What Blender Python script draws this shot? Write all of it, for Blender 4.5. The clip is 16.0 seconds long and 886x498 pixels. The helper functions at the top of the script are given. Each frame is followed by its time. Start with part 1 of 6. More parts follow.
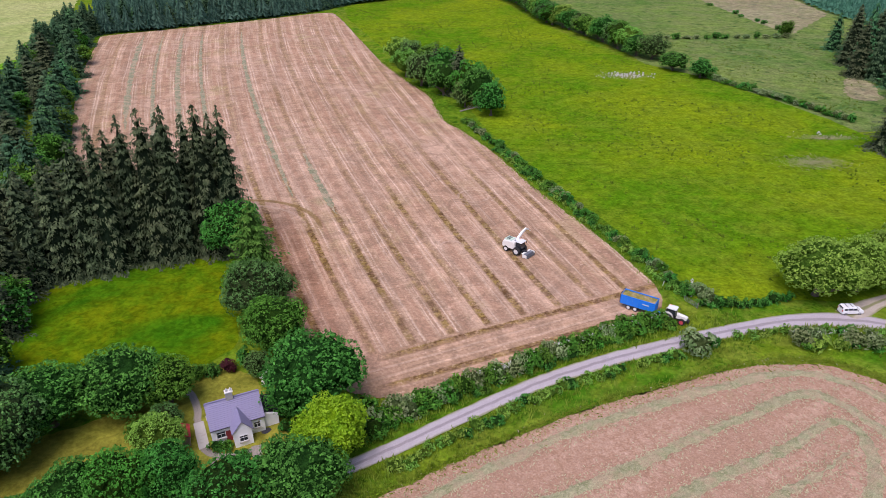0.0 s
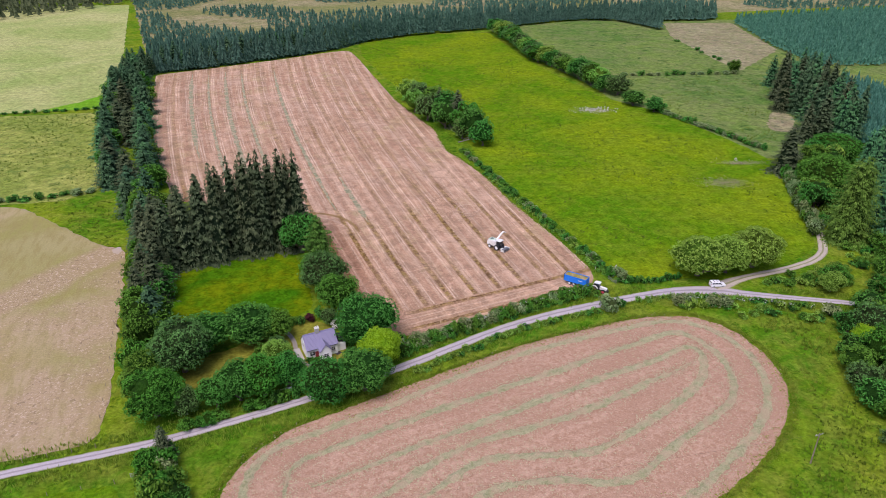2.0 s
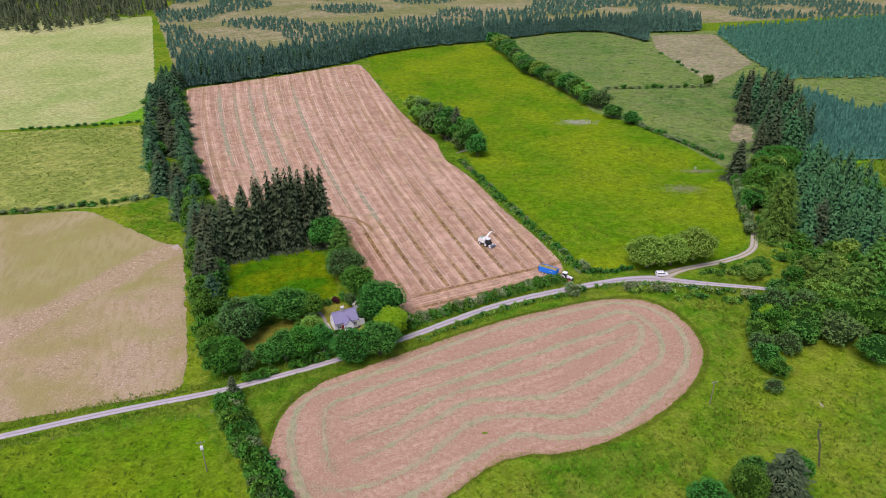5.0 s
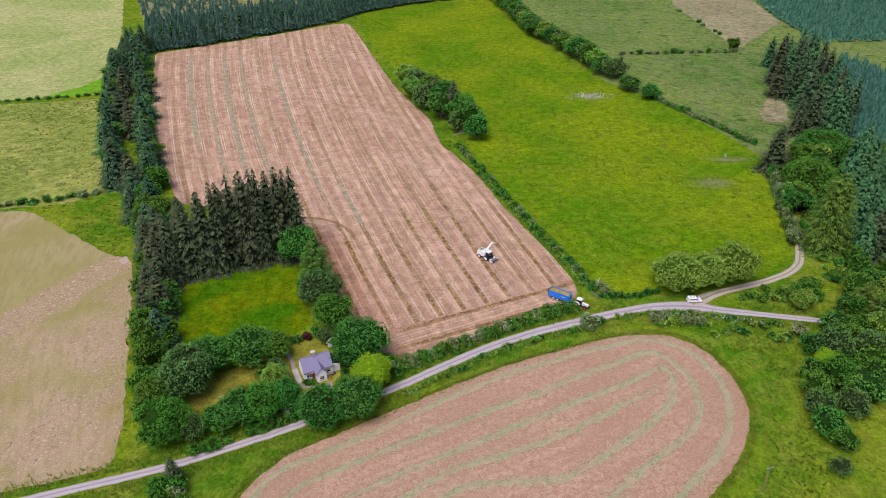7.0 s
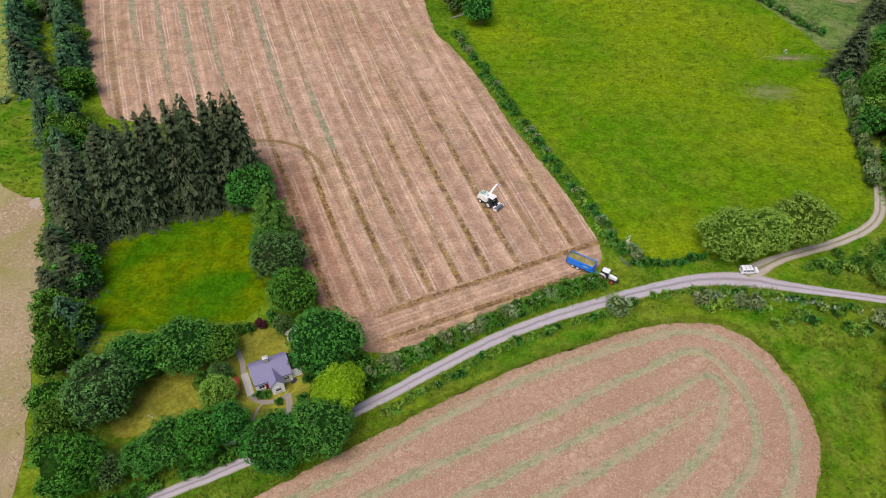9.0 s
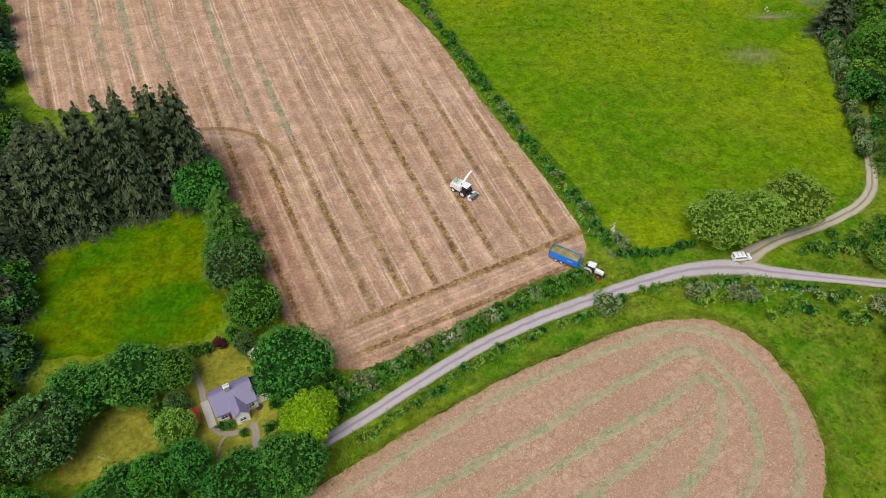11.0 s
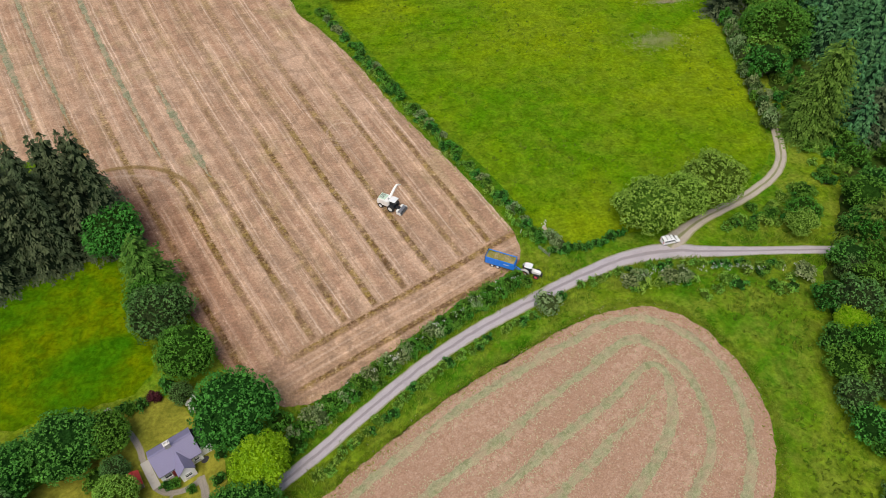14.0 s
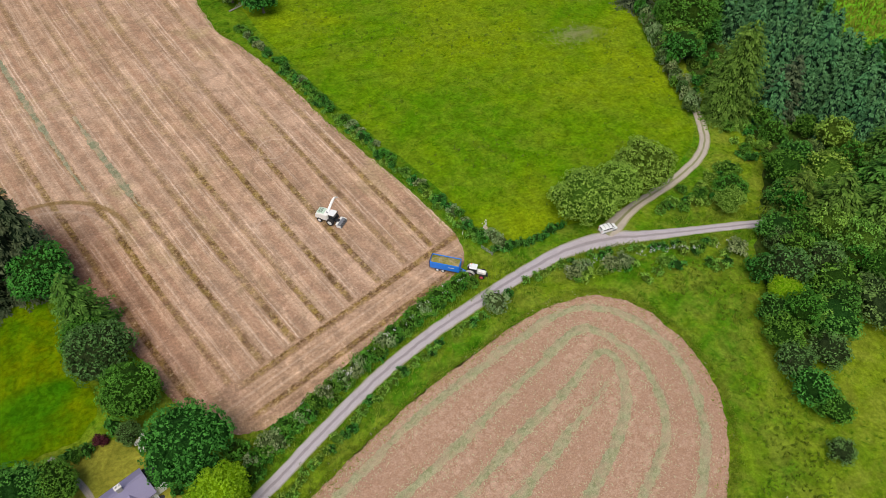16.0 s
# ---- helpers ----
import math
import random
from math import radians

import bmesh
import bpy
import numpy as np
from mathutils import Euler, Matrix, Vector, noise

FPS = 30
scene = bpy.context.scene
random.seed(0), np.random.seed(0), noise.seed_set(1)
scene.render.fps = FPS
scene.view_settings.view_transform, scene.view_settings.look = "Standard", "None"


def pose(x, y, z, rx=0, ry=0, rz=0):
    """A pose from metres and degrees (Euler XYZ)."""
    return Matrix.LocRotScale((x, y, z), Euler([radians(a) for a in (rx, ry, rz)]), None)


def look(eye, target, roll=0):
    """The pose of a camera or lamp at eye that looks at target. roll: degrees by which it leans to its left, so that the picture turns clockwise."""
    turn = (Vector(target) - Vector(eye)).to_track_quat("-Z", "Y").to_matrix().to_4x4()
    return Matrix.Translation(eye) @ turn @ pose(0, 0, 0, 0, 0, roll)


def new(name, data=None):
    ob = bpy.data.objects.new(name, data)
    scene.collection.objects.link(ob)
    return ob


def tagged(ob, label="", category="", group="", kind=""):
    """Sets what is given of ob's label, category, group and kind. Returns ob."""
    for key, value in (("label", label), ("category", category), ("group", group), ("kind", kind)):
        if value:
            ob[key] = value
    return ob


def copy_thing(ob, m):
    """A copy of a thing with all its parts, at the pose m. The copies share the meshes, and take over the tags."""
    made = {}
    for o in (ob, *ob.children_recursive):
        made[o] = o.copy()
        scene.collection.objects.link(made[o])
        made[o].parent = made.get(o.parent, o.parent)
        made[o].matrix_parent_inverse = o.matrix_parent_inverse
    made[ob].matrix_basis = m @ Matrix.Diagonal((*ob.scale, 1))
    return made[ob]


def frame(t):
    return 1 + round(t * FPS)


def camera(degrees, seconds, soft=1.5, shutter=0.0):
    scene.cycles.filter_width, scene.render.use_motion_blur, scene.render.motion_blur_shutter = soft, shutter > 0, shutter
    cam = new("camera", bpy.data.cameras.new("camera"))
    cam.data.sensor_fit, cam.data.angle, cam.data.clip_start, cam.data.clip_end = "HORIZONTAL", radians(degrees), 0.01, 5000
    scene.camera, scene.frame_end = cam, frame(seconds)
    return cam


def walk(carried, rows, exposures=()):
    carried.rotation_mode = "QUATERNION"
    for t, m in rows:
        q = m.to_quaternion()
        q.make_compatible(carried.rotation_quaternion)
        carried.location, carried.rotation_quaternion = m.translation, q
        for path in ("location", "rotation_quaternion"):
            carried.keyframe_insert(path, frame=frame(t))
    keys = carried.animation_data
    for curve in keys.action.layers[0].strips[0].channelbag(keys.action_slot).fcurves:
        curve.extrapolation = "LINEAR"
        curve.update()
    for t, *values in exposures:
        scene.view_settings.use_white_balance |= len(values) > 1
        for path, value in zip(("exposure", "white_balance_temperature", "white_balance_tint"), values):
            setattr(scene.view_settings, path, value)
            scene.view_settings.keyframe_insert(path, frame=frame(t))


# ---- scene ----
cam = camera(65.8, 16.0, soft=0.6)
PATH = [
    (0, (-3.37, -81.17, 72.28), (-3.94, 7.12, 25.33), 0.11),
    (0.5, (-3.43, -96.71, 78.75), (-4.04, -8.26, 32.11), 0.02),
    (1, (-3.45, -113.21, 85.47), (-4.13, -24.51, 39.30), -0.02),
    (1.5, (-3.35, -128.99, 92.36), (-4.13, -40.05, 46.65), -0.13),
    (2, (-3.18, -141.69, 99.14), (-4.05, -52.60, 53.74), -0.20),
    (2.5, (-3.00, -152.77, 103.75), (-4.02, -63.13, 59.45), -0.35),
    (3, (-2.71, -164.32, 105.22), (-3.87, -75.23, 59.82), -0.45),
    (3.5, (-2.28, -173.81, 106.86), (-3.52, -85.94, 59.15), -0.43),
    (4, (-1.73, -179.34, 111.32), (-3.15, -91.47, 63.61), -0.45),
    (4.5, (-1.15, -182.82, 117.86), (-2.67, -94.53, 70.91), -0.43),
    (4.7, (-0.56, -184.67, 120.50), (-2.23, -96.15, 74.01), -0.49),
    (5.3, (0.00, -183.00, 121.50), (-1.65, -94.07, 75.79), -0.45),
    (6, (0.70, -168.00, 122.60), (-0.96, -79.72, 75.65), -0.42),
    (6.8, (1.34, -146.36, 122.91), (-0.30, -60.06, 72.43), -0.39),
    (7, (1.37, -139.55, 122.59), (-0.24, -54.43, 70.12), -0.41),
    (7.5, (1.36, -122.82, 121.41), (-0.08, -40.81, 64.21), -0.34),
    (8, (2.04, -107.42, 120.76), (0.45, -28.80, 58.99), -0.41),
    (8.5, (1.84, -95.85, 119.62), (0.60, -20.66, 53.71), -0.17),
    (8.7, (1.95, -91.13, 119.96), (0.81, -17.83, 51.94), 0.03),
    (9.4, (1.60, -79.50, 119.00), (0.69, -10.04, 47.07), 0.20),
    (10, (1.00, -73.00, 118.30), (0.77, -5.96, 44.10), 0.50),
    (10.8, (0.69, -69.43, 117.82), (3.11, -3.34, 42.82), 0.67),
    (11, (0.69, -68.61, 117.75), (4.32, -2.56, 42.76), 0.65),
    (11.5, (0.60, -67.05, 117.70), (7.11, -1.18, 42.74), 0.66),
    (12, (0.62, -65.97, 117.79), (9.39, -0.38, 42.81), 0.61),
    (12.5, (0.66, -65.30, 117.71), (10.96, 0.12, 42.78), 0.52),
    (13, (0.75, -64.94, 117.70), (12.11, 0.36, 42.82), 0.37),
    (13.5, (0.72, -64.68, 117.70), (13.17, 0.47, 42.86), 0.33),
    (14, (0.69, -64.48, 117.74), (14.16, 0.46, 42.90), 0.26),
    (14.5, (0.81, -64.19, 117.79), (15.38, 0.49, 42.93), 0.21),
    (15, (1.05, -63.96, 117.82), (16.99, 0.44, 43.00), 0.10),
    (15.5, (1.29, -63.98, 117.99), (19.90, -0.07, 43.36), 0.01),
    (16, (1.10, -63.98, 117.92), (22.47, -0.73, 43.47), 0.07),
]
walk(cam, [(t, look(e, a, r)) for t, e, a, r in PATH],
     [(0.0, 0.60, 6000, 26), (4.5, 0.60, 6000, 25), (7.0, 0.55, 6150, 23), (11.0, 0.51, 6500, 10), (16.0, 0.48, 6600, 9)])

# ---- daylight: bright overcast ----
world = bpy.data.worlds.new("sky")
scene.world = world
world.use_nodes = True
SUN_ELEVATION, SUN_AZIMUTH = 63.0, 208.0
_nt = world.node_tree
_sky = _nt.nodes.new("ShaderNodeTexSky")
_sky.sky_type, _sky.sun_disc = "NISHITA", False
_sky.sun_elevation, _sky.sun_rotation = radians(SUN_ELEVATION), radians(SUN_AZIMUTH)
_sky.dust_density, _sky.air_density = 3.0, 1.0
_nt.links.new(_sky.outputs[0], _nt.nodes["Background"].inputs[0])
_nt.nodes["Background"].inputs[1].default_value = 0.098
sun = new("sun", bpy.data.lights.new("sun", "SUN"))
sun.data.energy, sun.data.angle, sun.data.color = 1.72, radians(42), (1.0, 0.95, 0.88)
_a, _e = radians(SUN_AZIMUTH), radians(SUN_ELEVATION)
_d = Vector((math.sin(_a) * math.cos(_e), math.cos(_a) * math.cos(_e), math.sin(_e)))
sun.matrix_world = look(_d * 500, (0, 0, 0))


# ---- node helpers ----
class Net:
    """A short way to write a node material."""

    def __init__(self, name, rough=0.9, spec=0.2):
        self.mat = bpy.data.materials.new(name)
        self.mat.use_nodes = True
        self.t = self.mat.node_tree
        self.bsdf = self.t.nodes["Principled BSDF"]
        self.bsdf.inputs["Roughness"].default_value = rough
        self.bsdf.inputs["Specular IOR Level"].default_value = spec

    def put(self, socket, v):
        if isinstance(v, bpy.types.NodeSocket):
            self.t.links.new(v, socket)
        else:
            socket.default_value = v if not isinstance(v, tuple) or len(v) != 3 or socket.type != "RGBA" else (*v, 1)

    def pos(self):
        return self.t.nodes.new("ShaderNodeTexCoord").outputs["Object"]

    def m(self, op, a, b=0.0, c=0.0, clamp=False):
        n = self.t.nodes.new("ShaderNodeMath")
        n.operation, n.use_clamp = op, clamp
        for s, v in zip(n.inputs, (a, b, c)):
            self.put(s, v)
        return n.outputs[0]

    def split(self, vec):
        n = self.t.nodes.new("ShaderNodeSeparateXYZ")
        self.put(n.inputs[0], vec)
        return n.outputs

    def join(self, x, y, z=0.0):
        n = self.t.nodes.new("ShaderNodeCombineXYZ")
        for s, v in zip(n.inputs, (x, y, z)):
            self.put(s, v)
        return n.outputs[0]

    def noise(self, vec, scale, detail=4.0, rough=0.55, warp=0.0):
        n = self.t.nodes.new("ShaderNodeTexNoise")
        self.put(n.inputs["Vector"], vec)
        for k, v in (("Scale", scale), ("Detail", detail), ("Roughness", rough), ("Distortion", warp)):
            n.inputs[k].default_value = v
        return n.outputs[0]

    def step(self, v, lo, hi, a=0.0, b=1.0):
        n = self.t.nodes.new("ShaderNodeMapRange")
        n.interpolation_type = "SMOOTHSTEP"
        for s, x in zip(n.inputs, (v, lo, hi, a, b)):
            self.put(s, x)
        return n.outputs[0]

    def mix(self, f, a, b, mode="MIX"):
        n = self.t.nodes.new("ShaderNodeMix")
        n.data_type, n.blend_type = "RGBA", mode
        self.put(n.inputs[0], f)
        self.put(n.inputs[6], a)
        self.put(n.inputs[7], b)
        return n.outputs[2]

    def hsv(self, col, h=0.5, s=1.0, v=1.0):
        n = self.t.nodes.new("ShaderNodeHueSaturation")
        for k, x in (("Hue", h), ("Saturation", s), ("Value", v), ("Color", col)):
            self.put(n.inputs[k], x)
        return n.outputs[0]

    def bump(self, h, dist, strength=1.0):
        n = self.t.nodes.new("ShaderNodeBump")
        n.inputs["Strength"].default_value, n.inputs["Distance"].default_value = strength, dist
        self.put(n.inputs["Height"], h)
        self.t.links.new(n.outputs[0], self.bsdf.inputs["Normal"])

    def done(self, col):
        self.put(self.bsdf.inputs["Base Color"], col)
        return self.mat


def plain(name, col, rough=0.5, metal=0.0, wear=0.15, scale=1.5):
    """Paint, plastic or rubber with a little dirt."""
    n = Net(name, rough, 0.4)
    n.bsdf.inputs["Metallic"].default_value = metal
    w = n.noise(n.pos(), scale, 5)
    dirt = tuple(0.55 * c + 0.45 * d for c, d in zip(col, (0.16, 0.12, 0.08)))
    return n.done(n.mix(n.step(w, 0.5, 0.8, 0.0, wear * 3), col, dirt))


def grass_mat(name, a, b, c, patch=0.035, tuft=0.9, dark=0.35, relief=0.25):
    """Grass: two greens in large patches, a third in drifts, tussocks and fine grain."""
    n = Net(name, 1.0, 0.0)
    p = n.pos()
    big = n.step(n.noise(p, patch, 5, 0.6, 0.4), 0.36, 0.64)
    mid = n.step(n.noise(p, patch * 5.3, 5, 0.65, 0.6), 0.38, 0.66)
    col = n.mix(big, a, b)
    col = n.mix(n.m("MULTIPLY", mid, 0.6), col, c)
    drift = n.step(n.noise(p, 0.17, 6, 0.72, 0.8), 0.46, 0.62)
    spots = n.step(n.noise(p, tuft * 0.55, 5, 0.7, 1.0), 0.49, 0.60)
    shade = (0.42 * a[0], 0.56 * a[1], 0.6 * a[2])
    col = n.mix(n.m("MULTIPLY", n.m("MULTIPLY", spots, n.m("ADD", 0.3, n.m("MULTIPLY", drift, 0.7))), dark), col, shade)
    lit = n.step(n.noise(p, tuft * 0.3, 5, 0.7, 0.8), 0.52, 0.68, 0.0, dark * 0.5)
    col = n.mix(lit, col, tuple(1.2 * k for k in b))
    fine = n.noise(p, 1.2, 4, 0.7)
    col = n.hsv(col, 0.5, 1.0, n.m("MULTIPLY", n.step(fine, 0.3, 0.7, 0.78, 1.22), n.step(n.noise(p, 0.3, 5, 0.7, 0.4), 0.32, 0.68, 0.76, 1.22)))
    n.bump(n.noise(p, tuft * 1.3, 6, 0.75), relief, 0.7)
    return n.done(col)


def leaf_mat(name, col, tip, spread=0.05, thin=0.3):
    """Foliage: varies leaf by leaf and tree by tree, and lets some light through."""
    n = Net(name, 0.7, 0.08)
    geo = n.t.nodes.new("ShaderNodeNewGeometry").outputs["Random Per Island"]
    obj = n.t.nodes.new("ShaderNodeObjectInfo").outputs["Random"]
    clump = n.step(n.noise(n.pos(), 0.6, 4, 0.6), 0.36, 0.64)
    tip = tuple(0.9 * k for k in tip)
    c = n.mix(n.m("ADD", n.m("MULTIPLY", geo, 0.34), n.m("MULTIPLY", clump, 0.5)), col, tip)
    c = n.hsv(c, n.m("ADD", 0.5 - spread / 2, n.m("MULTIPLY", obj, spread)), 1.0, n.m("ADD", 0.87, n.m("MULTIPLY", n.m("FRACT", n.m("MULTIPLY", obj, 7.31)), 0.26)))
    n.put(n.bsdf.inputs["Base Color"], c)
    tr = n.t.nodes.new("ShaderNodeBsdfTranslucent")
    n.put(tr.inputs[0], c)
    mx = n.t.nodes.new("ShaderNodeMixShader")
    mx.inputs[0].default_value = thin
    n.t.links.new(n.bsdf.outputs[0], mx.inputs[1])
    n.t.links.new(tr.outputs[0], mx.inputs[2])
    n.t.links.new(mx.outputs[0], n.t.nodes["Material Output"].inputs[0])
    return n.mat


def shaded_core_mat(name, col, tip):
    """Foliage inside a crown; the shade between leaves is put into its colour."""
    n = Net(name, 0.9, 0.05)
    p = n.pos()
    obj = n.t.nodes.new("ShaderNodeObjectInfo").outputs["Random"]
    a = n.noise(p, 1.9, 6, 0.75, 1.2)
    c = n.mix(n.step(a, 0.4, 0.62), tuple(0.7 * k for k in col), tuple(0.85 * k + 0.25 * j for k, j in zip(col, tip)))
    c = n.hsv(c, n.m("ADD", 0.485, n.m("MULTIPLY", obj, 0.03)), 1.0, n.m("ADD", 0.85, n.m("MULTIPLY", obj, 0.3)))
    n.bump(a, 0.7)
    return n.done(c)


# ---- materials ----
# the rows of the long field: row k runs along x = row_x(k, y)
ROW0, ROW_GAP, ROW_A, ROW_B, ROW_C, ROW_D = 3.335, 8.454, -0.36425, 2.322e-4, 0.01072, -9.74e-6


def row_x(k, y):
    v = y - 50.0
    return ROW0 + ROW_GAP * k + ROW_A * v + ROW_B * v * v + k * (ROW_C * v + ROW_D * v * v)


def stubble_mat():
    """Mown ground of the long field: tan, with brown-green lines where the rows lay, wheel tracks between them, and a headland."""
    n = Net("mown_stubble", 1.0, 0.0)
    p = n.pos()
    x, y, _ = n.split(p)
    v = n.m("SUBTRACT", y, 50.0)
    v2 = n.m("MULTIPLY", v, v)
    top = n.m("SUBTRACT", n.m("SUBTRACT", n.m("SUBTRACT", x, ROW0), n.m("MULTIPLY", v, ROW_A)), n.m("MULTIPLY", v2, ROW_B))
    low = n.m("ADD", n.m("ADD", ROW_GAP, n.m("MULTIPLY", v, ROW_C)), n.m("MULTIPLY", v2, ROW_D))
    wob = n.m("MULTIPLY", n.m("SUBTRACT", n.noise(p, 0.025, 3), 0.5), 0.16)
    jit = n.m("MULTIPLY", n.m("SUBTRACT", n.noise(p, 0.8, 4, 0.7), 0.5), 0.10)
    k0 = n.m("ADD", n.m("DIVIDE", top, low), wob)
    k = n.m("ADD", k0, jit)
    f = n.m("ABSOLUTE", n.m("SUBTRACT", n.m("FRACT", n.m("ADD", k, 0.5)), 0.5))
    row = n.m("FLOOR", n.m("ADD", k0, 0.5))
    # distance from the foot of the field, for the two headland rows
    w = n.m("SUBTRACT", y, n.m("MULTIPLY", x, 0.463))
    wj = n.m("ADD", w, n.m("MULTIPLY", jit, 7.0))
    head = n.step(wj, 22.2, 23.4, 1.0, 0.0)
    body = n.m("SUBTRACT", 1.0, head)
    # long streaks along the rows, and across them on the headland
    streak = n.noise(n.join(n.m("MULTIPLY", k0, 6.5), n.m("MULTIPLY", y, 0.014)), 1.0, 5, 0.62)
    streak2 = n.noise(n.join(n.m("MULTIPLY", x, 0.02), n.m("MULTIPLY", w, 0.8)), 1.0, 5, 0.62)
    tone = n.m("ADD", n.m("MULTIPLY", streak, body), n.m("MULTIPLY", streak2, head))
    col = n.mix(n.step(tone, 0.34, 0.66), (0.335, 0.207, 0.125), (0.475, 0.325, 0.214))
    thread = n.noise(n.join(n.m("MULTIPLY", k0, 21.0), n.m("MULTIPLY", y, 0.05)), 1.0, 4, 0.65)
    strip = n.noise(n.join(n.m("MULTIPLY", k0, 1.9), n.m("MULTIPLY", y, 0.006)), 1.0, 3, 0.6)
    col = n.mix(n.m("MULTIPLY", n.step(thread, 0.42, 0.60, 0.0, 0.55), body), col, (0.325, 0.196, 0.122))
    col = n.hsv(col, 0.5, 1.0, n.step(strip, 0.34, 0.66, 0.85, 1.13))
    col = n.mix(n.step(n.noise(p, 0.03, 4, 0.6), 0.42, 0.62, 0.0, 0.5), col, (0.47, 0.318, 0.22))
    col = n.mix(n.step(n.noise(p, 0.05, 5, 0.65, 0.6), 0.52, 0.66, 0.0, 0.45), col, (0.37, 0.27, 0.14))
    # pinkish belt half-way between two rows
    belt = n.m("MULTIPLY", n.step(f, 0.33, 0.42), n.step(n.noise(n.join(n.m("MULTIPLY", row, 3.1), n.m("MULTIPLY", y, 0.03)), 1.0, 3), 0.40, 0.58, 0.0, 0.8))
    col = n.mix(n.m("MULTIPLY", belt, body), col, (0.36, 0.215, 0.135))
    # pale paired wheel tracks
    pale = n.step(n.m("ABSOLUTE", n.m("SUBTRACT", f, 0.175)), 0.008, 0.036, 0.6, 0.0)
    pale = n.m("MAXIMUM", pale, n.step(n.m("ABSOLUTE", n.m("SUBTRACT", f, 0.29)), 0.008, 0.034, 0.5, 0.0))
    pale = n.m("MULTIPLY", n.m("MULTIPLY", pale, body), n.step(n.noise(n.join(n.m("MULTIPLY", k0, 2.3), n.m("MULTIPLY", y, 0.03)), 1.0, 4, 0.65), 0.44, 0.62, 0.05, 1.0))
    col = n.mix(pale, col, (0.66, 0.50, 0.37))
    # brown-green lines of old rows, thick and thin along their length
    thick = n.noise(n.join(n.m("MULTIPLY", row, 5.7), n.m("MULTIPLY", y, 0.022)), 1.0, 3, 0.6)
    line = n.m("MULTIPLY", n.step(f, 0.06, 0.125, 1.0, 0.0), n.step(thick, 0.36, 0.56, 0.4, 1.0))
    line = n.m("MULTIPLY", n.m("MULTIPLY", line, n.step(y, 60.0, 130.0, 1.0, 0.42)), body)
    h1 = n.step(n.m("ABSOLUTE", n.m("SUBTRACT", wj, 21.1)), 0.55, 1.2, 1.0, 0.0)
    h2 = n.step(n.m("ABSOLUTE", n.m("SUBTRACT", wj, 12.9)), 0.45, 1.1, 1.0, 0.0)
    hcut = n.m("MULTIPLY", n.m("MAXIMUM", h1, h2), n.step(x, -17.0, -10.0))
    cut = n.m("MAXIMUM", line, n.m("MULTIPLY", hcut, n.step(streak2, 0.32, 0.6, 0.5, 1.0)))
    cut = n.m("MULTIPLY", cut, n.step(n.noise(p, 0.7, 5, 0.75), 0.34, 0.56, 0.4, 1.0))
    linecol = n.mix(n.step(n.noise(p, 0.4, 4, 0.7), 0.4, 0.6), (0.130, 0.072, 0.028), (0.262, 0.176, 0.05))
    col = n.mix(cut, col, linecol)
    # the turn of the mower at the western corner, and circling wheel marks
    for cx, cy, rad, wide, force, tint in ((-53.5, 60.6, 20.4, 0.8, 0.8, (0.225, 0.142, 0.05)), (-53.5, 60.6, 17.2, 0.5, 0.35, (0.60, 0.44, 0.32)), (-2.2, 56.0, 2.6, 0.3, 0.28, (0.62, 0.47, 0.35)),
                                            (3.6, 84.5, 4.0, 0.35, 0.28, (0.62, 0.47, 0.35)), (3.6, 84.5, 5.6, 0.3, 0.2, (0.62, 0.47, 0.35)), (-1.2, 57.0, 4.2, 0.3, 0.18, (0.62, 0.47, 0.35))):
        dx, dy = n.m("SUBTRACT", x, cx), n.m("SUBTRACT", y, cy)
        away = n.m("SQRT", n.m("ADD", n.m("MULTIPLY", dx, dx), n.m("MULTIPLY", dy, dy)))
        ring = n.step(n.m("ABSOLUTE", n.m("SUBTRACT", n.m("ADD", away, n.m("MULTIPLY", jit, 6.0)), rad)), wide * 0.4, wide * 1.3, force, 0.0)
        if rad < 10:
            ring = n.m("MULTIPLY", ring, n.step(n.noise(p, 0.16, 3, 0.6), 0.42, 0.56))
        else:
            ring = n.m("MULTIPLY", ring, n.step(n.m("ADD", dx, dy), 11.0, 19.0))
            ring = n.m("MULTIPLY", ring, n.step(dy, 2.0, 8.0))
        col = n.mix(ring, col, tint)
    hpale = n.step(n.m("ABSOLUTE", n.m("SUBTRACT", n.m("ABSOLUTE", n.m("SUBTRACT", wj, 16.8)), 1.3)), 0.1, 0.5, 0.35, 0.0)
    col = n.mix(n.m("MULTIPLY", hpale, head), col, (0.62, 0.46, 0.33))
    green = n.m("MULTIPLY", n.step(n.noise(p, 0.045, 4, 0.6), 0.58, 0.74), 0.4)
    col = n.mix(green, col, (0.36, 0.315, 0.13))
    # bare red-brown margin under the western trees
    edge = n.step(n.m("ADD", k0, n.m("MULTIPLY", jit, 4.0)), -5.45, -5.0, 1.0, 0.0)
    edge = n.m("MULTIPLY", edge, n.step(y, 66.0, 78.0, 1.0, 0.0))
    col = n.mix(n.m("MULTIPLY", edge, n.step(n.noise(p, 0.25, 5, 0.7), 0.35, 0.6, 0.35, 0.9)), col, (0.215, 0.11, 0.07))
    west = n.m("MULTIPLY", n.step(n.m("ADD", k0, n.m("MULTIPLY", jit, 6.0)), -5.2, -3.2, 0.5, 0.0), n.step(y, 62.0, 80.0, 1.0, 0.0))
    col = n.mix(n.m("MULTIPLY", west, 1.6), col, (0.74, 0.62, 0.58), "MULTIPLY")
